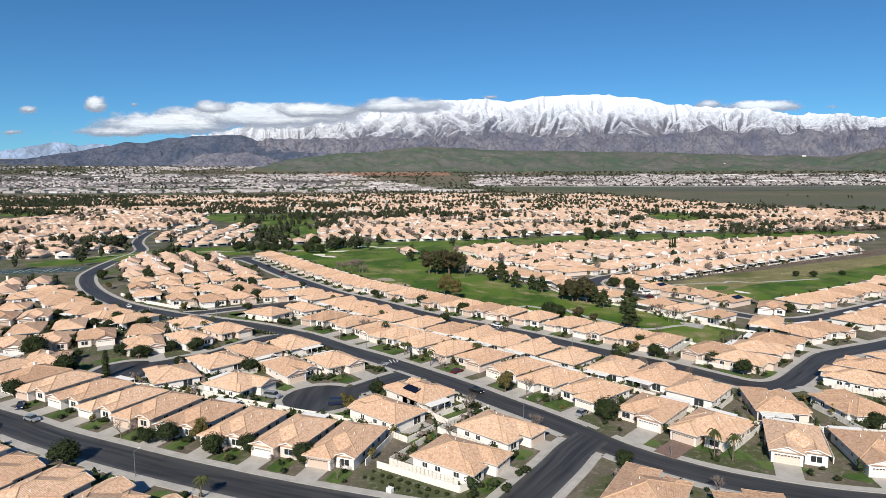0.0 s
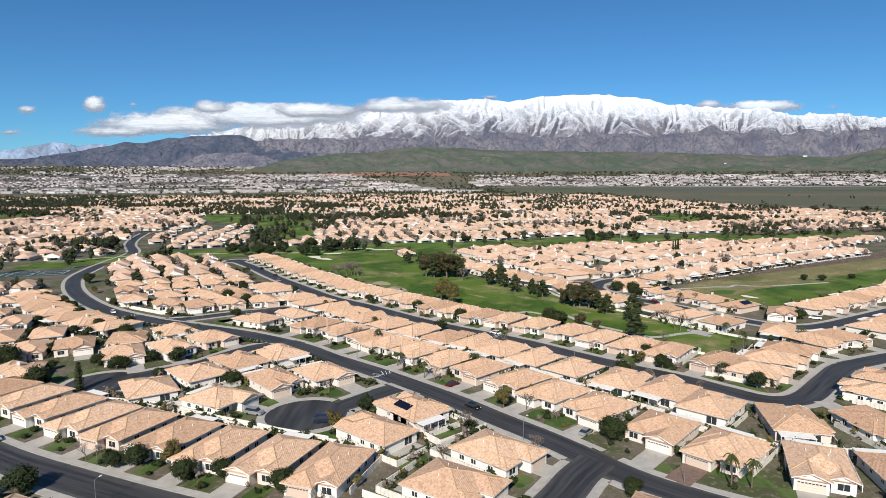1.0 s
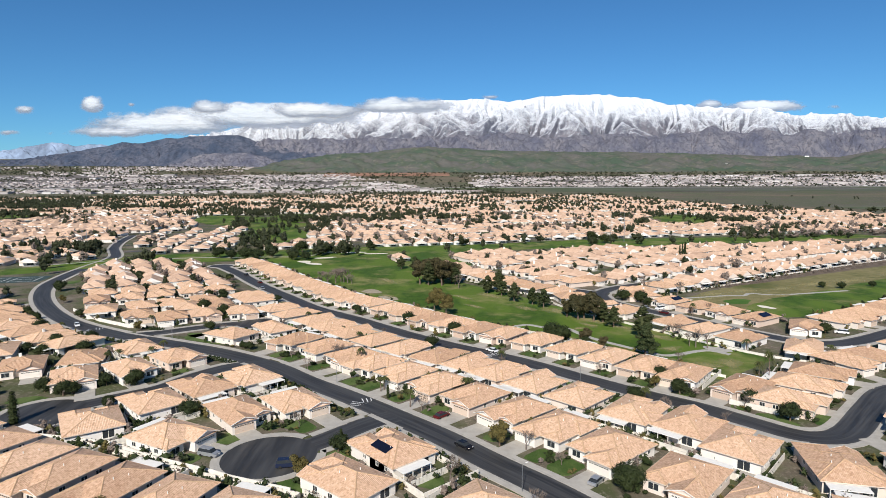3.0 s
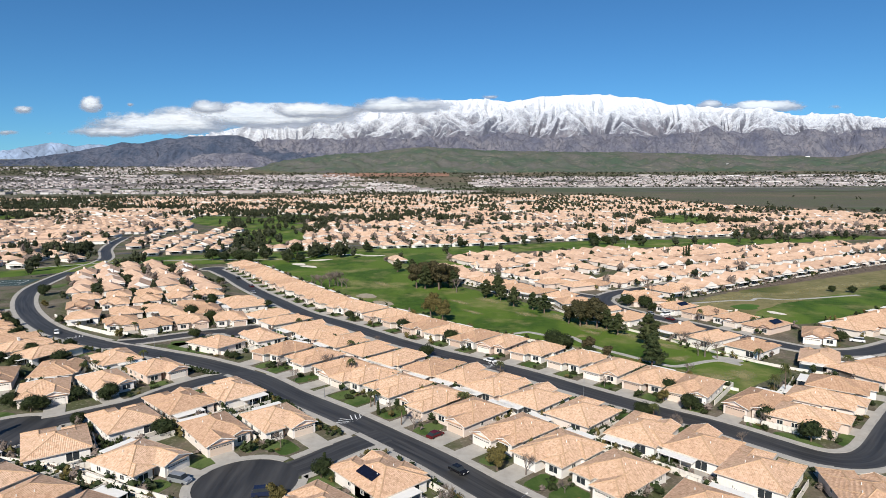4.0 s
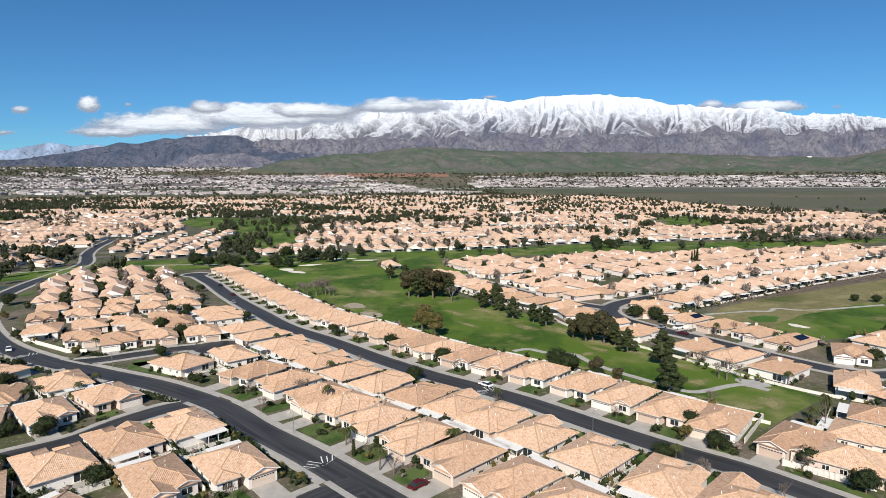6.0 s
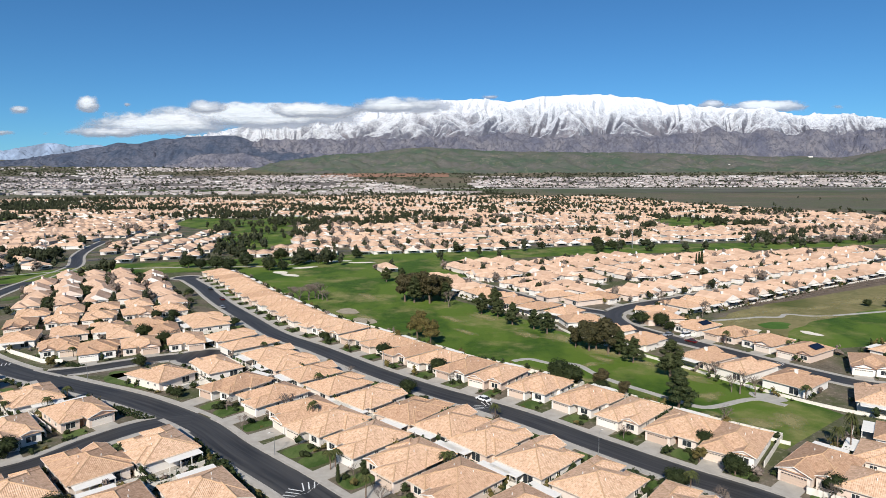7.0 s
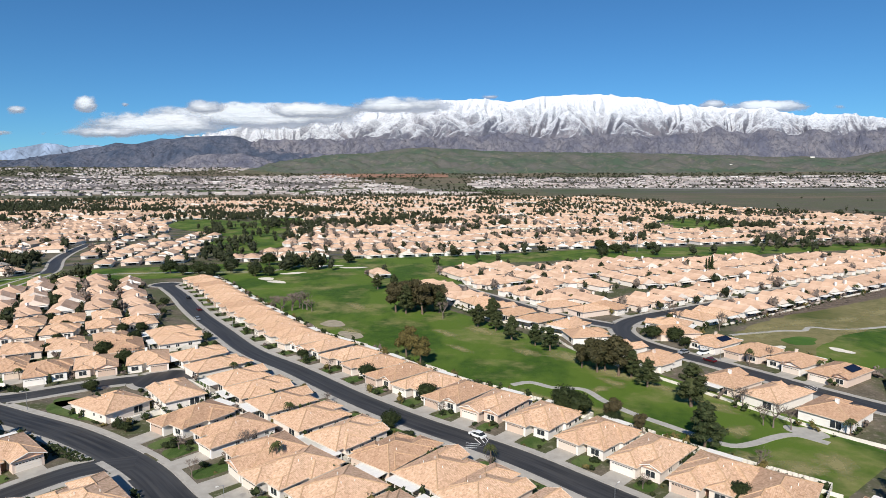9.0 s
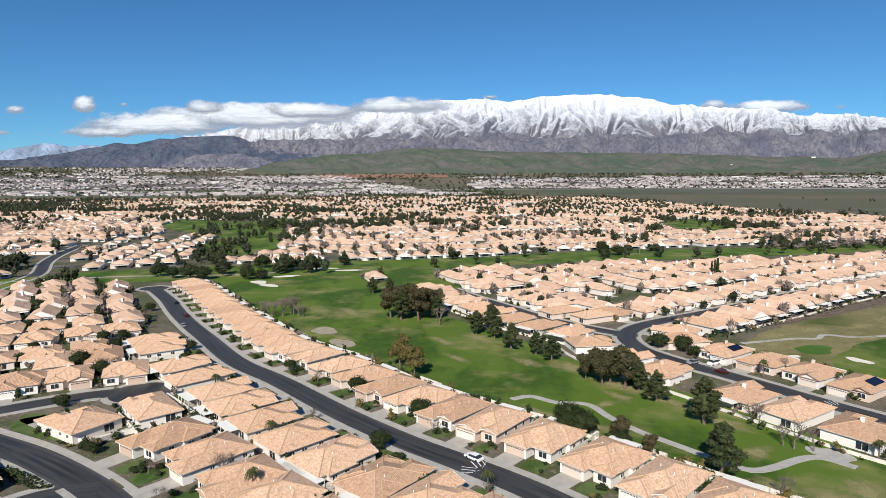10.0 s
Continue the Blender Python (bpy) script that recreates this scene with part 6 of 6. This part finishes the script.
def spurs(x, t, seed, length):
    """Height of spurs that run down from a crest and fork both ways, about -1 to 1; x in metres along the range, t from foot to crest."""
    wander = 0.55 * noise.noise((x / length * 0.5, t * 1.3, seed)) + 0.22 * noise.noise((x / length * 1.7, t * 3.0, seed + 1.0))
    a = x / length + wander
    cell = math.floor(a)
    d = abs(a - cell - 0.5 + 0.5 * noise.noise((cell * 7.3, seed, 0.5)) * 0.5) * 2
    b = t * 2.6 + d * 1.1 + 0.5 * noise.noise((x / length * 2.2, t * 3.0, seed + 2.0)) + cell * 0.37
    e = abs(b - math.floor(b) - 0.5) * 2
    c = t * 4.6 + e * 1.3 - d * 1.2 + 0.6 * noise.noise((x / length * 5.0, t * 5.0, seed + 3.0))
    f = abs(c - math.floor(c) - 0.5) * 2
    fine = 1 - 2 * abs(noise.noise((x / length * 8.0 + 3 * t, t * 9.0, seed + 4.0)))
    finer = 1 - 2 * abs(noise.noise((x / length * 19.0 - 7 * t, t * 21.0, seed + 5.0)))
    return 0.38 * (1 - 1.5 * d) + 0.46 * (1 - 2 * e) + 0.22 * (1 - 2 * f) + 0.13 * fine + 0.07 * finer


def range_mesh(name, crest, base_py, d0, d1, cols, rows, rough, length, mat, label, category, seed, span, power=0.9, top=0.06):
    """A range of hills or mountains whose crest stands where the given outline has it, with forked spurs and gullies below."""
    px = np.linspace(*span, cols)
    cy = np.interp(px, *zip(*crest))
    v, f = [], []
    for j in range(rows + 1):
        t = j / rows * 1.15
        depth = d0 + (d1 - d0) * t
        for i in range(cols):
            x, zc = aim(px[i], cy[i], d1)
            _, zb = aim(px[i], base_py, d0)
            x *= depth / d1
            k = spurs(x, t, seed, length) * rough * max(0.0, min(1.0, (zc - zb) / rough))
            if t <= 1:
                h = zb + (zc - zb) * t**power + k * (top + 2.3 * t * (1 - t) ** 0.8)
            else:
                h = zc - (t - 1) * 3.0 * (zc - zb) + k * top
            v.append((x, depth, h))
    for j in range(rows):
        for i in range(cols - 1):
            k = j * cols + i
            f.append((k, k + 1, k + cols + 1, k + cols))
    me = bpy.data.meshes.new(name)
    me.from_pydata(v, [], f)
    me.materials.append(MAT[mat])
    me.polygons.foreach_set("use_smooth", [True] * len(f))
    tagged(new(name, me), label, category, kind="structure")


range_mesh("green_hills", [(-400, 318), (330, 316), (420, 301), (470, 290), (520, 281), (600, 271), (668, 268), (713, 262), (755, 258), (790, 261), (860, 265), (981, 268), (1100, 269), (1250, 273), (1350, 276), (1420, 277), (1480, 279), (1520, 272), (1568, 262), (1900, 250)],
           312, 3380, 3900, 520, 40, 30, 420, "hill", "rolling green hills below the mountains", "hill", 2.2, (-330, 1900), 0.9, 0.1)
range_mesh("wooded_ridge", [(400, 305), (440, 299), (480, 288), (520, 277), (548, 271), (580, 268), (610, 268), (640, 271), (670, 272), (700, 274), (740, 280), (780, 288)],
           300, 3905, 4030, 200, 24, 14, 260, "wooded", "dark brush-covered ridge behind the green hills", "hill", 5.2, (400, 780))
range_mesh("hazed_hill", [(285, 298), (310, 289), (335, 279), (360, 273), (385, 270), (410, 271), (440, 269), (470, 276), (500, 286), (530, 297)],
           300, 3700, 3860, 180, 30, 26, 260, "foothill", "low hill in front of the dark range, coloured blue-grey for haze", "hill", 7.7, (285, 530))
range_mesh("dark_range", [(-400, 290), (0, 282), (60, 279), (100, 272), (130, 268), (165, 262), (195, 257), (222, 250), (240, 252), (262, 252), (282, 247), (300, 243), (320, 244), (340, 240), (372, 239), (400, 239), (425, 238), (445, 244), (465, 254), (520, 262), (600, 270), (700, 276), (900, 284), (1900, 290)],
           299, 3750, 4110, 620, 60, 38, 420, "range", "dark brush-covered foothills with blue haze in their colour", "hill", 6.4, (-330, 900))
range_mesh("hazed_foothills", [(400, 276), (440, 258), (470, 249), (510, 246), (540, 245), (570, 248), (610, 247), (650, 243), (700, 246), (740, 242), (790, 244), (830, 240), (880, 237), (905, 236), (940, 241), (1000, 246), (1050, 240), (1090, 238), (1130, 243), (1180, 240), (1220, 236), (1260, 227), (1285, 233), (1320, 238), (1350, 230), (1390, 240), (1430, 230), (1470, 240), (1510, 234), (1568, 226), (1900, 220)],
           290, 3930, 4140, 900, 64, 70, 330, "foothill", "ribbed foothills below the snow, coloured blue-grey for haze", "hill", 4.1, (400, 1900), 0.85, 0.12)
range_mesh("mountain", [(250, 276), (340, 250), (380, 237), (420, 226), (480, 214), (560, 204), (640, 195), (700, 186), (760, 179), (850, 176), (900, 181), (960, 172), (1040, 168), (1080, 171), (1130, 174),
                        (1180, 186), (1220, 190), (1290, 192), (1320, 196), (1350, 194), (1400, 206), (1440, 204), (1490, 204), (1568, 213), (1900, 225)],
           277, 4150, 4720, 1300, 130, 120, 520, "mountain", "snow-covered mountain range, haze tint on its bare lower ribs", "mountain", 9.6, (250, 1900))
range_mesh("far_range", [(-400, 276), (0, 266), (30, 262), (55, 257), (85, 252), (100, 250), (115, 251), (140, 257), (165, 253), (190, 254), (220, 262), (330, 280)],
           286, 4740, 4820, 300, 24, 40, 160, "far_snow", "distant snowy range, coloured pale blue for haze", "mountain", 3.3, (-330, 330))


for px_, py_, depth_, w_, h_ in ((1268, 291.5, 3640, 26, 6), (1284, 291.5, 3640, 22, 6), (1423, 278.5, 3840, 26, 8)):
    x_, z_ = aim(px_, py_, depth_)
    barn = tagged(new("hillside_shed"), "long white shed on the green hill", "shed", "hillside sheds")
    barn.matrix_basis = pose(x_, depth_, z_)
    m = Mesh()
    m.box(-w_ / 2, w_ / 2, -5, 5, -14, h_ / 2)
    part("wall", m, "white", barn)
    m = Mesh()
    m.beam((-w_ / 2 - 0.6, 0, h_ / 2), (w_ / 2 + 0.6, 0, h_ / 2), 11.5, 2.2)
    part("roof", m, "white", barn)


def cloud_sheet(px0, px1, py0, py1, depth, core_=0.75, label="soft grey-white cloud bank over the mountains"):
    """A far sheet of cloud; its middle is dense and its rim thin."""
    n, k, m = 24, 10, Mesh()
    for i in range(n):
        for j in range(k):
            pts, uv = [], []
            for a, b in ((i, j + 1), (i + 1, j + 1), (i + 1, j), (i, j)):
                s, t = a / n, b / k
                x, z = aim(px0 + (px1 - px0) * s, py0 + (py1 - py0) * t, depth)
                pts.append((x, depth, z))
                e = min(1.0, math.hypot(abs(2 * s - 1) ** 1.2, abs(2 * t - 1) ** 1.05))
                uv.append((core_ * (1 - e) - 0.42 * e, t))
            m.face(pts, uv)
    ob = structure("cloud", m, "cloud", label, "cloud")
    ob.visible_shadow = False


cloud_sheet(80, 500, 186, 252, 4138, 1.3)
cloud_sheet(40, 360, 214, 250, 4130, 0.85, "flat grey layer of cloud over the foothills")
cloud_sheet(180, 740, 172, 240, 4142, 1.45)
cloud_sheet(318, 428, 164, 214, 4134, 1.0)
cloud_sheet(440, 680, 172, 220, 4136, 1.25)
cloud_sheet(560, 870, 164, 210, 4140, 1.15)
cloud_sheet(134, 204, 162, 206, 4132, 1.15, "small white cumulus puff")
cloud_sheet(18, 88, 178, 208, 4132, 1.0, "small white cumulus puff")
cloud_sheet(224, 252, 176, 192, 4132, 0.6, "thin streak of cloud")
cloud_sheet(-20, 60, 222, 242, 4132, 0.6, "thin streak of cloud")
cloud_sheet(1214, 1290, 166, 204, 4730, 0.8, "small white cumulus puff")
cloud_sheet(1240, 1460, 172, 208, 4732, 1.2)
cloud_sheet(1440, 1500, 180, 202, 4730, 0.5, "thin streak of cloud")
cloud_sheet(832, 905, 162, 182, 4730, 0.62, "thin streak of cloud")


# ---------------------------------------------------------------- planting round the houses
def build_planting():
    green, olive, brown = Heap(), Heap(), Heap()
    r = random.Random(77)
    for x, y, turn, kind, near in PLACED:
        w, d, side = KINDS[kind][:3]
        if math.hypot(x, y - 60) > 460:
            continue
        spots = [(r.choice((-1, 1)) * (w / 2 + r.uniform(0.6, 1.2)), r.uniform(-d / 2, d / 2 + 4)) for _ in range(7)]
        spots += [(r.uniform(-w / 2, w / 2), d / 2 + r.uniform(3.4, 5.8)) for _ in range(6)]
        spots += [(-side * r.uniform(0.5, w / 2 + 1), -d / 2 - r.uniform(-1.5, 5.5)) for _ in range(2)]
        if near:
            spots += [(r.uniform(-w / 2 - 1, w / 2 + 1), d / 2 + r.uniform(3.4, 6.0)) for _ in range(7)]
            spots += [(r.choice((-1, 1)) * (w / 2 + r.uniform(0.5, 1.1)), r.uniform(-d / 2, d / 2 + 5)) for _ in range(4)]
            spots += [(-side * r.uniform(0.3, w / 2 + 1), -d / 2 - r.uniform(-1.6, 0.8)) for _ in range(2)]
        for u, v in spots:
            q = local(x, y, turn, u, v)
            if on_road(q, None, 2.2) or not all(abs((q[0] - a[0]) * math.cos(radians(a[2])) + (q[1] - a[1]) * math.sin(radians(a[2]))) > 6.2 or
                                                abs((q[1] - a[1]) * math.cos(radians(a[2])) - (q[0] - a[0]) * math.sin(radians(a[2]))) > 8.9 for a in PLACED if abs(a[0] - q[0]) < 14 and abs(a[1] - q[1]) < 14):
                continue
            h = r.choice((0.5, 0.8, 1.1, 1.6, 2.4))
            far_tree(r.choice((green, green, green, olive, brown)), *q, -0.05, h * r.uniform(0.9, 1.4), 0.35 + h * r.uniform(0.3, 0.55), 22 if near else 10, r)
    for street, off, s0, s1 in (("inner", -32.0, where("inner", -60, 322), where("inner", 80, 184)), ("lower", 32.0, 30, where("lower", -25, 108)), ("inner", -29.5, where("inner", 10, 250), where("inner", 80, 184)), ("main", -9.0, where("main", -50, 225), where("main", -12, 188)), ("main", -7.6, where("main", -40, 215), where("main", -12, 188)), ("main", -8.6, where("main", -8, 183), where("main", 20, 150)), ("main", -7.4, where("main", -4, 178), where("main", 16, 154)), ("main", -8.0, where("main", -185, 318), where("main", -112, 262))):
        st = STREET[street]
        s = s0
        while s < s1:
            p, t = st.at(s)
            q = p + np.array([-t[1], t[0]]) * (off + r.uniform(-1, 1))
            s += r.uniform(0.9, 2.4)
            if not on_road(q, None, 2.0) and free(*q, 7.5):
                far_tree(r.choice((green, green, green, green, olive)), *q, -0.05, r.uniform(0.9, 2.3), r.uniform(0.6, 1.2), 24, r)
    # hedges and beds that follow the walls
    for points, heap, tall, lanes_ in (((((-76.3, 169.8), (-73.2, 175.1), (-70.0, 180.8))), green, 1.7, 2), ((((-95.0, 174.1), (-87.4, 169.9), (-80.2, 167.1), (-76.2, 166.1))), brown, 2.3, 1), ((((-54.7, 225.5), (-44.2, 211.9), (-36.4, 203.0), (-31.2, 196.2))), green, 1.4, 2), ((((-135.0, 286.5), (-122.9, 280.0), (-107.8, 273.9))), green, 1.0, 3), ((((44.1, 188.6), (48.2, 181.5), (52.9, 173.9), (56.4, 168.2))), green, 1.8, 2), ((((-81.3, 238.3), (-71.6, 233.3), (-65.0, 230.4))), green, 0.9, 3)):
        line = Line(points, 0)
        for lane in range(lanes_):
            s = 0.3 * lane
            while s < line.s[-1]:
                p, t = line.at(s)
                q = p + np.array([-t[1], t[0]]) * ((lane - (lanes_ - 1) / 2) * 1.1 + r.uniform(-0.3, 0.3))
                s += r.uniform(0.7, 1.3)
                if not on_road(q, None, 0.8) and not indoors(q, 0.4):
                    far_tree(heap, *q, -0.05, tall * r.uniform(0.75, 1.2), tall * 0.35 + r.uniform(0.2, 0.5), 24, r)
    bank = Line([(124, 365), (153, 376), (189, 395), (245, 429), (316, 470), (406, 522)], 0)
    for off in (-8, -5, -2, 1, 4, 7):
        s = 12.0
        while s < bank.s[-1]:
            p, t = bank.at(s)
            q = p + np.array([-t[1], t[0]]) * off
            far_tree(brown, *q, 0.0, r.uniform(0.5, 1.1), r.uniform(0.4, 0.8), 5, r)
            s += r.uniform(1.8, 2.6)
    green.finish("garden_planting", ["leaf_shrub"], "dark green shrubs and hedges round the houses", "shrubs")
    olive.finish("garden_planting", ["leaf_olive"], "olive and yellow shrubs round the houses", "shrubs")
    brown.finish("garden_planting", ["twig"], "dry brown winter shrubs round the houses", "shrubs")


build_planting()


# ---------------------------------------------------------------- cars and street things
def build_car(colour, label, long=4.5, high=1.45, van=False):
    car = tagged(new("car"), label, "car", "parked cars")
    w, body, glass = 0.9, Mesh(), Mesh()
    h0, h1, h2 = 0.35, 0.62 * high, high
    a, b, c, d = (-0.30, -0.18, 0.40, 0.47) if van else (-0.27, -0.10, 0.26, 0.42)
    prof = [(-0.5, h0), (0.5, h0), (0.5, h1 * 0.92), (d, h1), (a - 0.02, h1), (-0.48, h1 * 0.82)]
    for s in (-1, 1):
        pts = [(s * w, x * long, z) for x, z in prof]
        body.face(pts if s > 0 else pts[::-1])
    for k in range(len(prof)):
        (x0, z0), (x1, z1) = prof[k], prof[(k + 1) % len(prof)]
        body.face([(-w, x0 * long, z0), (-w, x1 * long, z1), (w, x1 * long, z1), (w, x0 * long, z0)][::-1])
    lo, hi = [(-w + 0.04, a * long), (w - 0.04, a * long), (w - 0.04, d * long), (-w + 0.04, d * long)], [(-w + 0.2, b * long), (w - 0.2, b * long), (w - 0.2, c * long), (-w + 0.2, c * long)]
    for k in range(4):
        j = (k + 1) % 4
        glass.face([(*lo[k], h1 - 0.01), (*lo[j], h1 - 0.01), (*hi[j], h2 - 0.06), (*hi[k], h2 - 0.06)])
    top = Mesh()
    top.box(-w + 0.18, w - 0.18, b * long - 0.05, c * long + 0.05, h2 - 0.07, h2)
    part("body", body, colour, car)
    part("cabin_glass", glass, "glass", car)
    part("roof_panel", top, colour, car)
    for sx in (-1, 1):
        for sy in (-0.31, 0.31):
            t = Mesh()
            t.tube((sx * (w - 0.18), sy * long, 0.33), (sx * (w + 0.02), sy * long, 0.33), 0.33, 0.33, 14)
            part("wheel", t, "rubber", car)
        lamp = Mesh()
        lamp.box(sx * 0.62 - 0.2, sx * 0.62 + 0.2, -0.5 * long - 0.015, -0.5 * long + 0.03, 0.62, 0.78)
        part("headlight", lamp, "white", car)
    return car


for x, y, turn, colour, label, van in (
    (22.3, 243.3, 225, "car_white", "white car standing in the street", False), (106.6, 305, 212, "car_red", "red car parked at the kerb", False),
    (108, 313.5, 300, "car_white", "white pickup-sized car on a drive", True), (101.5, 315, 300, "car_silver", "silver car on a drive", False),
    (-47.6, 161.2, 70, "car_silver", "silver car on a brick drive", True), (-28.6, 156.0, 100, "car_blue", "dark blue van at the edge of the court", True),
    (35.8, 148.8, 140, "car_silver", "grey car parked on a concrete drive", False), (9.5, 165.2, 43, "car_black", "black car driving along the main street", False),
    (4.4, 183.0, 135, "car_red", "dark red car on a drive", False), (164, 267.5, 240, "car_white", "white van at the kerb", True),
    (-113, 154.4, 25, "car_blue", "dark blue car on a drive", False), (-104, 145.6, 64, "car_silver", "grey car parked at the kerb", False),
    (-98.5, 370.5, 214, "car_silver", "silver car parked along the inner street", False), (-106, 391, 214, "car_red", "red car parked along the inner street", False),
    (-124, 421, 214, "car_black", "black car parked along the inner street", False), (-151, 283, 35, "car_white", "white car driving on the main street", False),
):
    tagged(copy_or_build(("car", colour, van), lambda: build_car(colour, label, 5.0 if van else 4.5, 1.9 if van else 1.45, van), pose(x, y, 0.06, 0, 0, turn)), label)


def build_lamp():
    lamp = tagged(new("street_lamp"), "slim grey steel street lamp by the kerb", "street lamp", "street lamps")
    p, a, h = Mesh(), Mesh(), Mesh()
    p.tube((0, 0, 0), (0, 0, 5.4), 0.075, 0.05, 8)
    a.tube((0, 0, 5.35), (0, -1.1, 5.6), 0.035, 0.03, 6)
    h.box(-0.12, 0.12, -1.55, -1.0, 5.56, 5.68)
    part("pole", p, "steel", lamp)
    part("arm", a, "steel", lamp)
    part("lamp_head", h, "white", lamp)
    return lamp


for street, side, x, y in (("main", 1, -30, 206), ("main", -1, 24, 148), ("main", 1, -103, 257), ("lower", -1, -60, 121), ("inner", -1, 50, 212), ("inner", 1, -12, 271), ("crescent", 1, 107, 303), ("main", 1, 47, 121), ("inner", 1, -80, 350)):
    st = STREET[street]
    p, t = st.at(where(street, x, y))
    n = np.array([-t[1], t[0]]) * side
    q = p + n * (st.w / 2 + 0.9)
    copy_or_build(("lamp",), build_lamp, pose(q[0], q[1], 0.12, 0, 0, facing(-n)))

for x, y, h in ((186.6, 632.7, 29), (179.3, 654.5, 27), (-310, 560, 20)):
    mast = Mesh()
    mast.tube((0, 0, 0), (0, 0, h), 0.32, 0.16, 8)
    ob = tagged(new("net_pole"), "tall thin grey pole at the golf strip", "pole", "tall poles")
    ob.matrix_basis = pose(x, y, 0)
    part("mast", mast, "steel", ob)

# painted marks on the asphalt
for street, x, y in (("main", -18.5, 194), ("inner", 21.5, 239.5), ("crescent", 124, 277), ("main", -140, 277)):
    st = STREET[street]
    p, t = st.at(where(street, x, y))
    m = Mesh()
    n = np.array([-t[1], t[0]])
    for half in (-1, 1):
        for k in range(3):
            c = p + n * half * (0.75 + 1.05 * k) + t * 0.5 * k
            e = t * (1.5 - 0.2 * k) - n * half * 0.75
            q = [c - e, c - e + n * half * 0.3, c + e + n * half * 0.3, c + e]
            m.face([(*v, 0.075) for v in (q if half > 0 else q[::-1])])
        c, e = p + n * half * 2.0 + t * 1.9, t * 0.75 - n * half * 1.9
        q = [c - e, c - e + n * half * 0.16, c + e + n * half * 0.16, c + e]
        m.face([(*v, 0.078) for v in (q if half > 0 else q[::-1])])
    structure("road_marking", m, "paint", "worn white chevron bars painted on the road", "road marking")


def solar(x, y, turn, u, v, w, d):
    """A dark panel array laid on a roof slope."""
    m = Mesh()
    m.box(-w / 2, w / 2, -d / 2, d / 2, 0, 0.08)
    ob = part("panel", m, "solar", tagged(new("solar_array"), "black solar panels laid on a tile roof", "solar panel", "solar panels"))
    q = local(x, y, turn, u, v)
    ob.parent.matrix_basis = pose(*q, 0, 0, 0, turn) @ Matrix.Translation((0, 0, 2.8 + (6.2 - abs(u)) * PITCH + 0.16)) @ Euler((0, math.atan(PITCH) * (1 if u > 0 else -1), 0)).to_matrix().to_4x4()


solar(-6.9, 160.0, 222, 3.1, 1.0, 2.2, 5.5)
for sx, sy in ((108, 326), (134, 287)):
    hx0, hy0, turn0, kind0, near0 = min(PLACED, key=lambda a: math.hypot(a[0] - sx, a[1] - sy))
    solar(hx0, hy0, turn0, 3.0 if math.sin(radians(turn0)) < 0 else -3.0, 1.5, 2.8, 6.5)

box = tagged(new("utility_box"), "small pale green utility box by the kerb", "utility box")
box.matrix_basis = pose(-10.4, 110.2, 0.0, 0, 0, -32)
for name, dims in (("cabinet", (-0.6, 0.6, -0.45, 0.45, 0.0, 0.85)), ("lid", (-0.64, 0.64, -0.49, 0.49, 0.85, 0.93))):
    m = Mesh()
    m.box(*dims)
    part(name, m, "white", box)
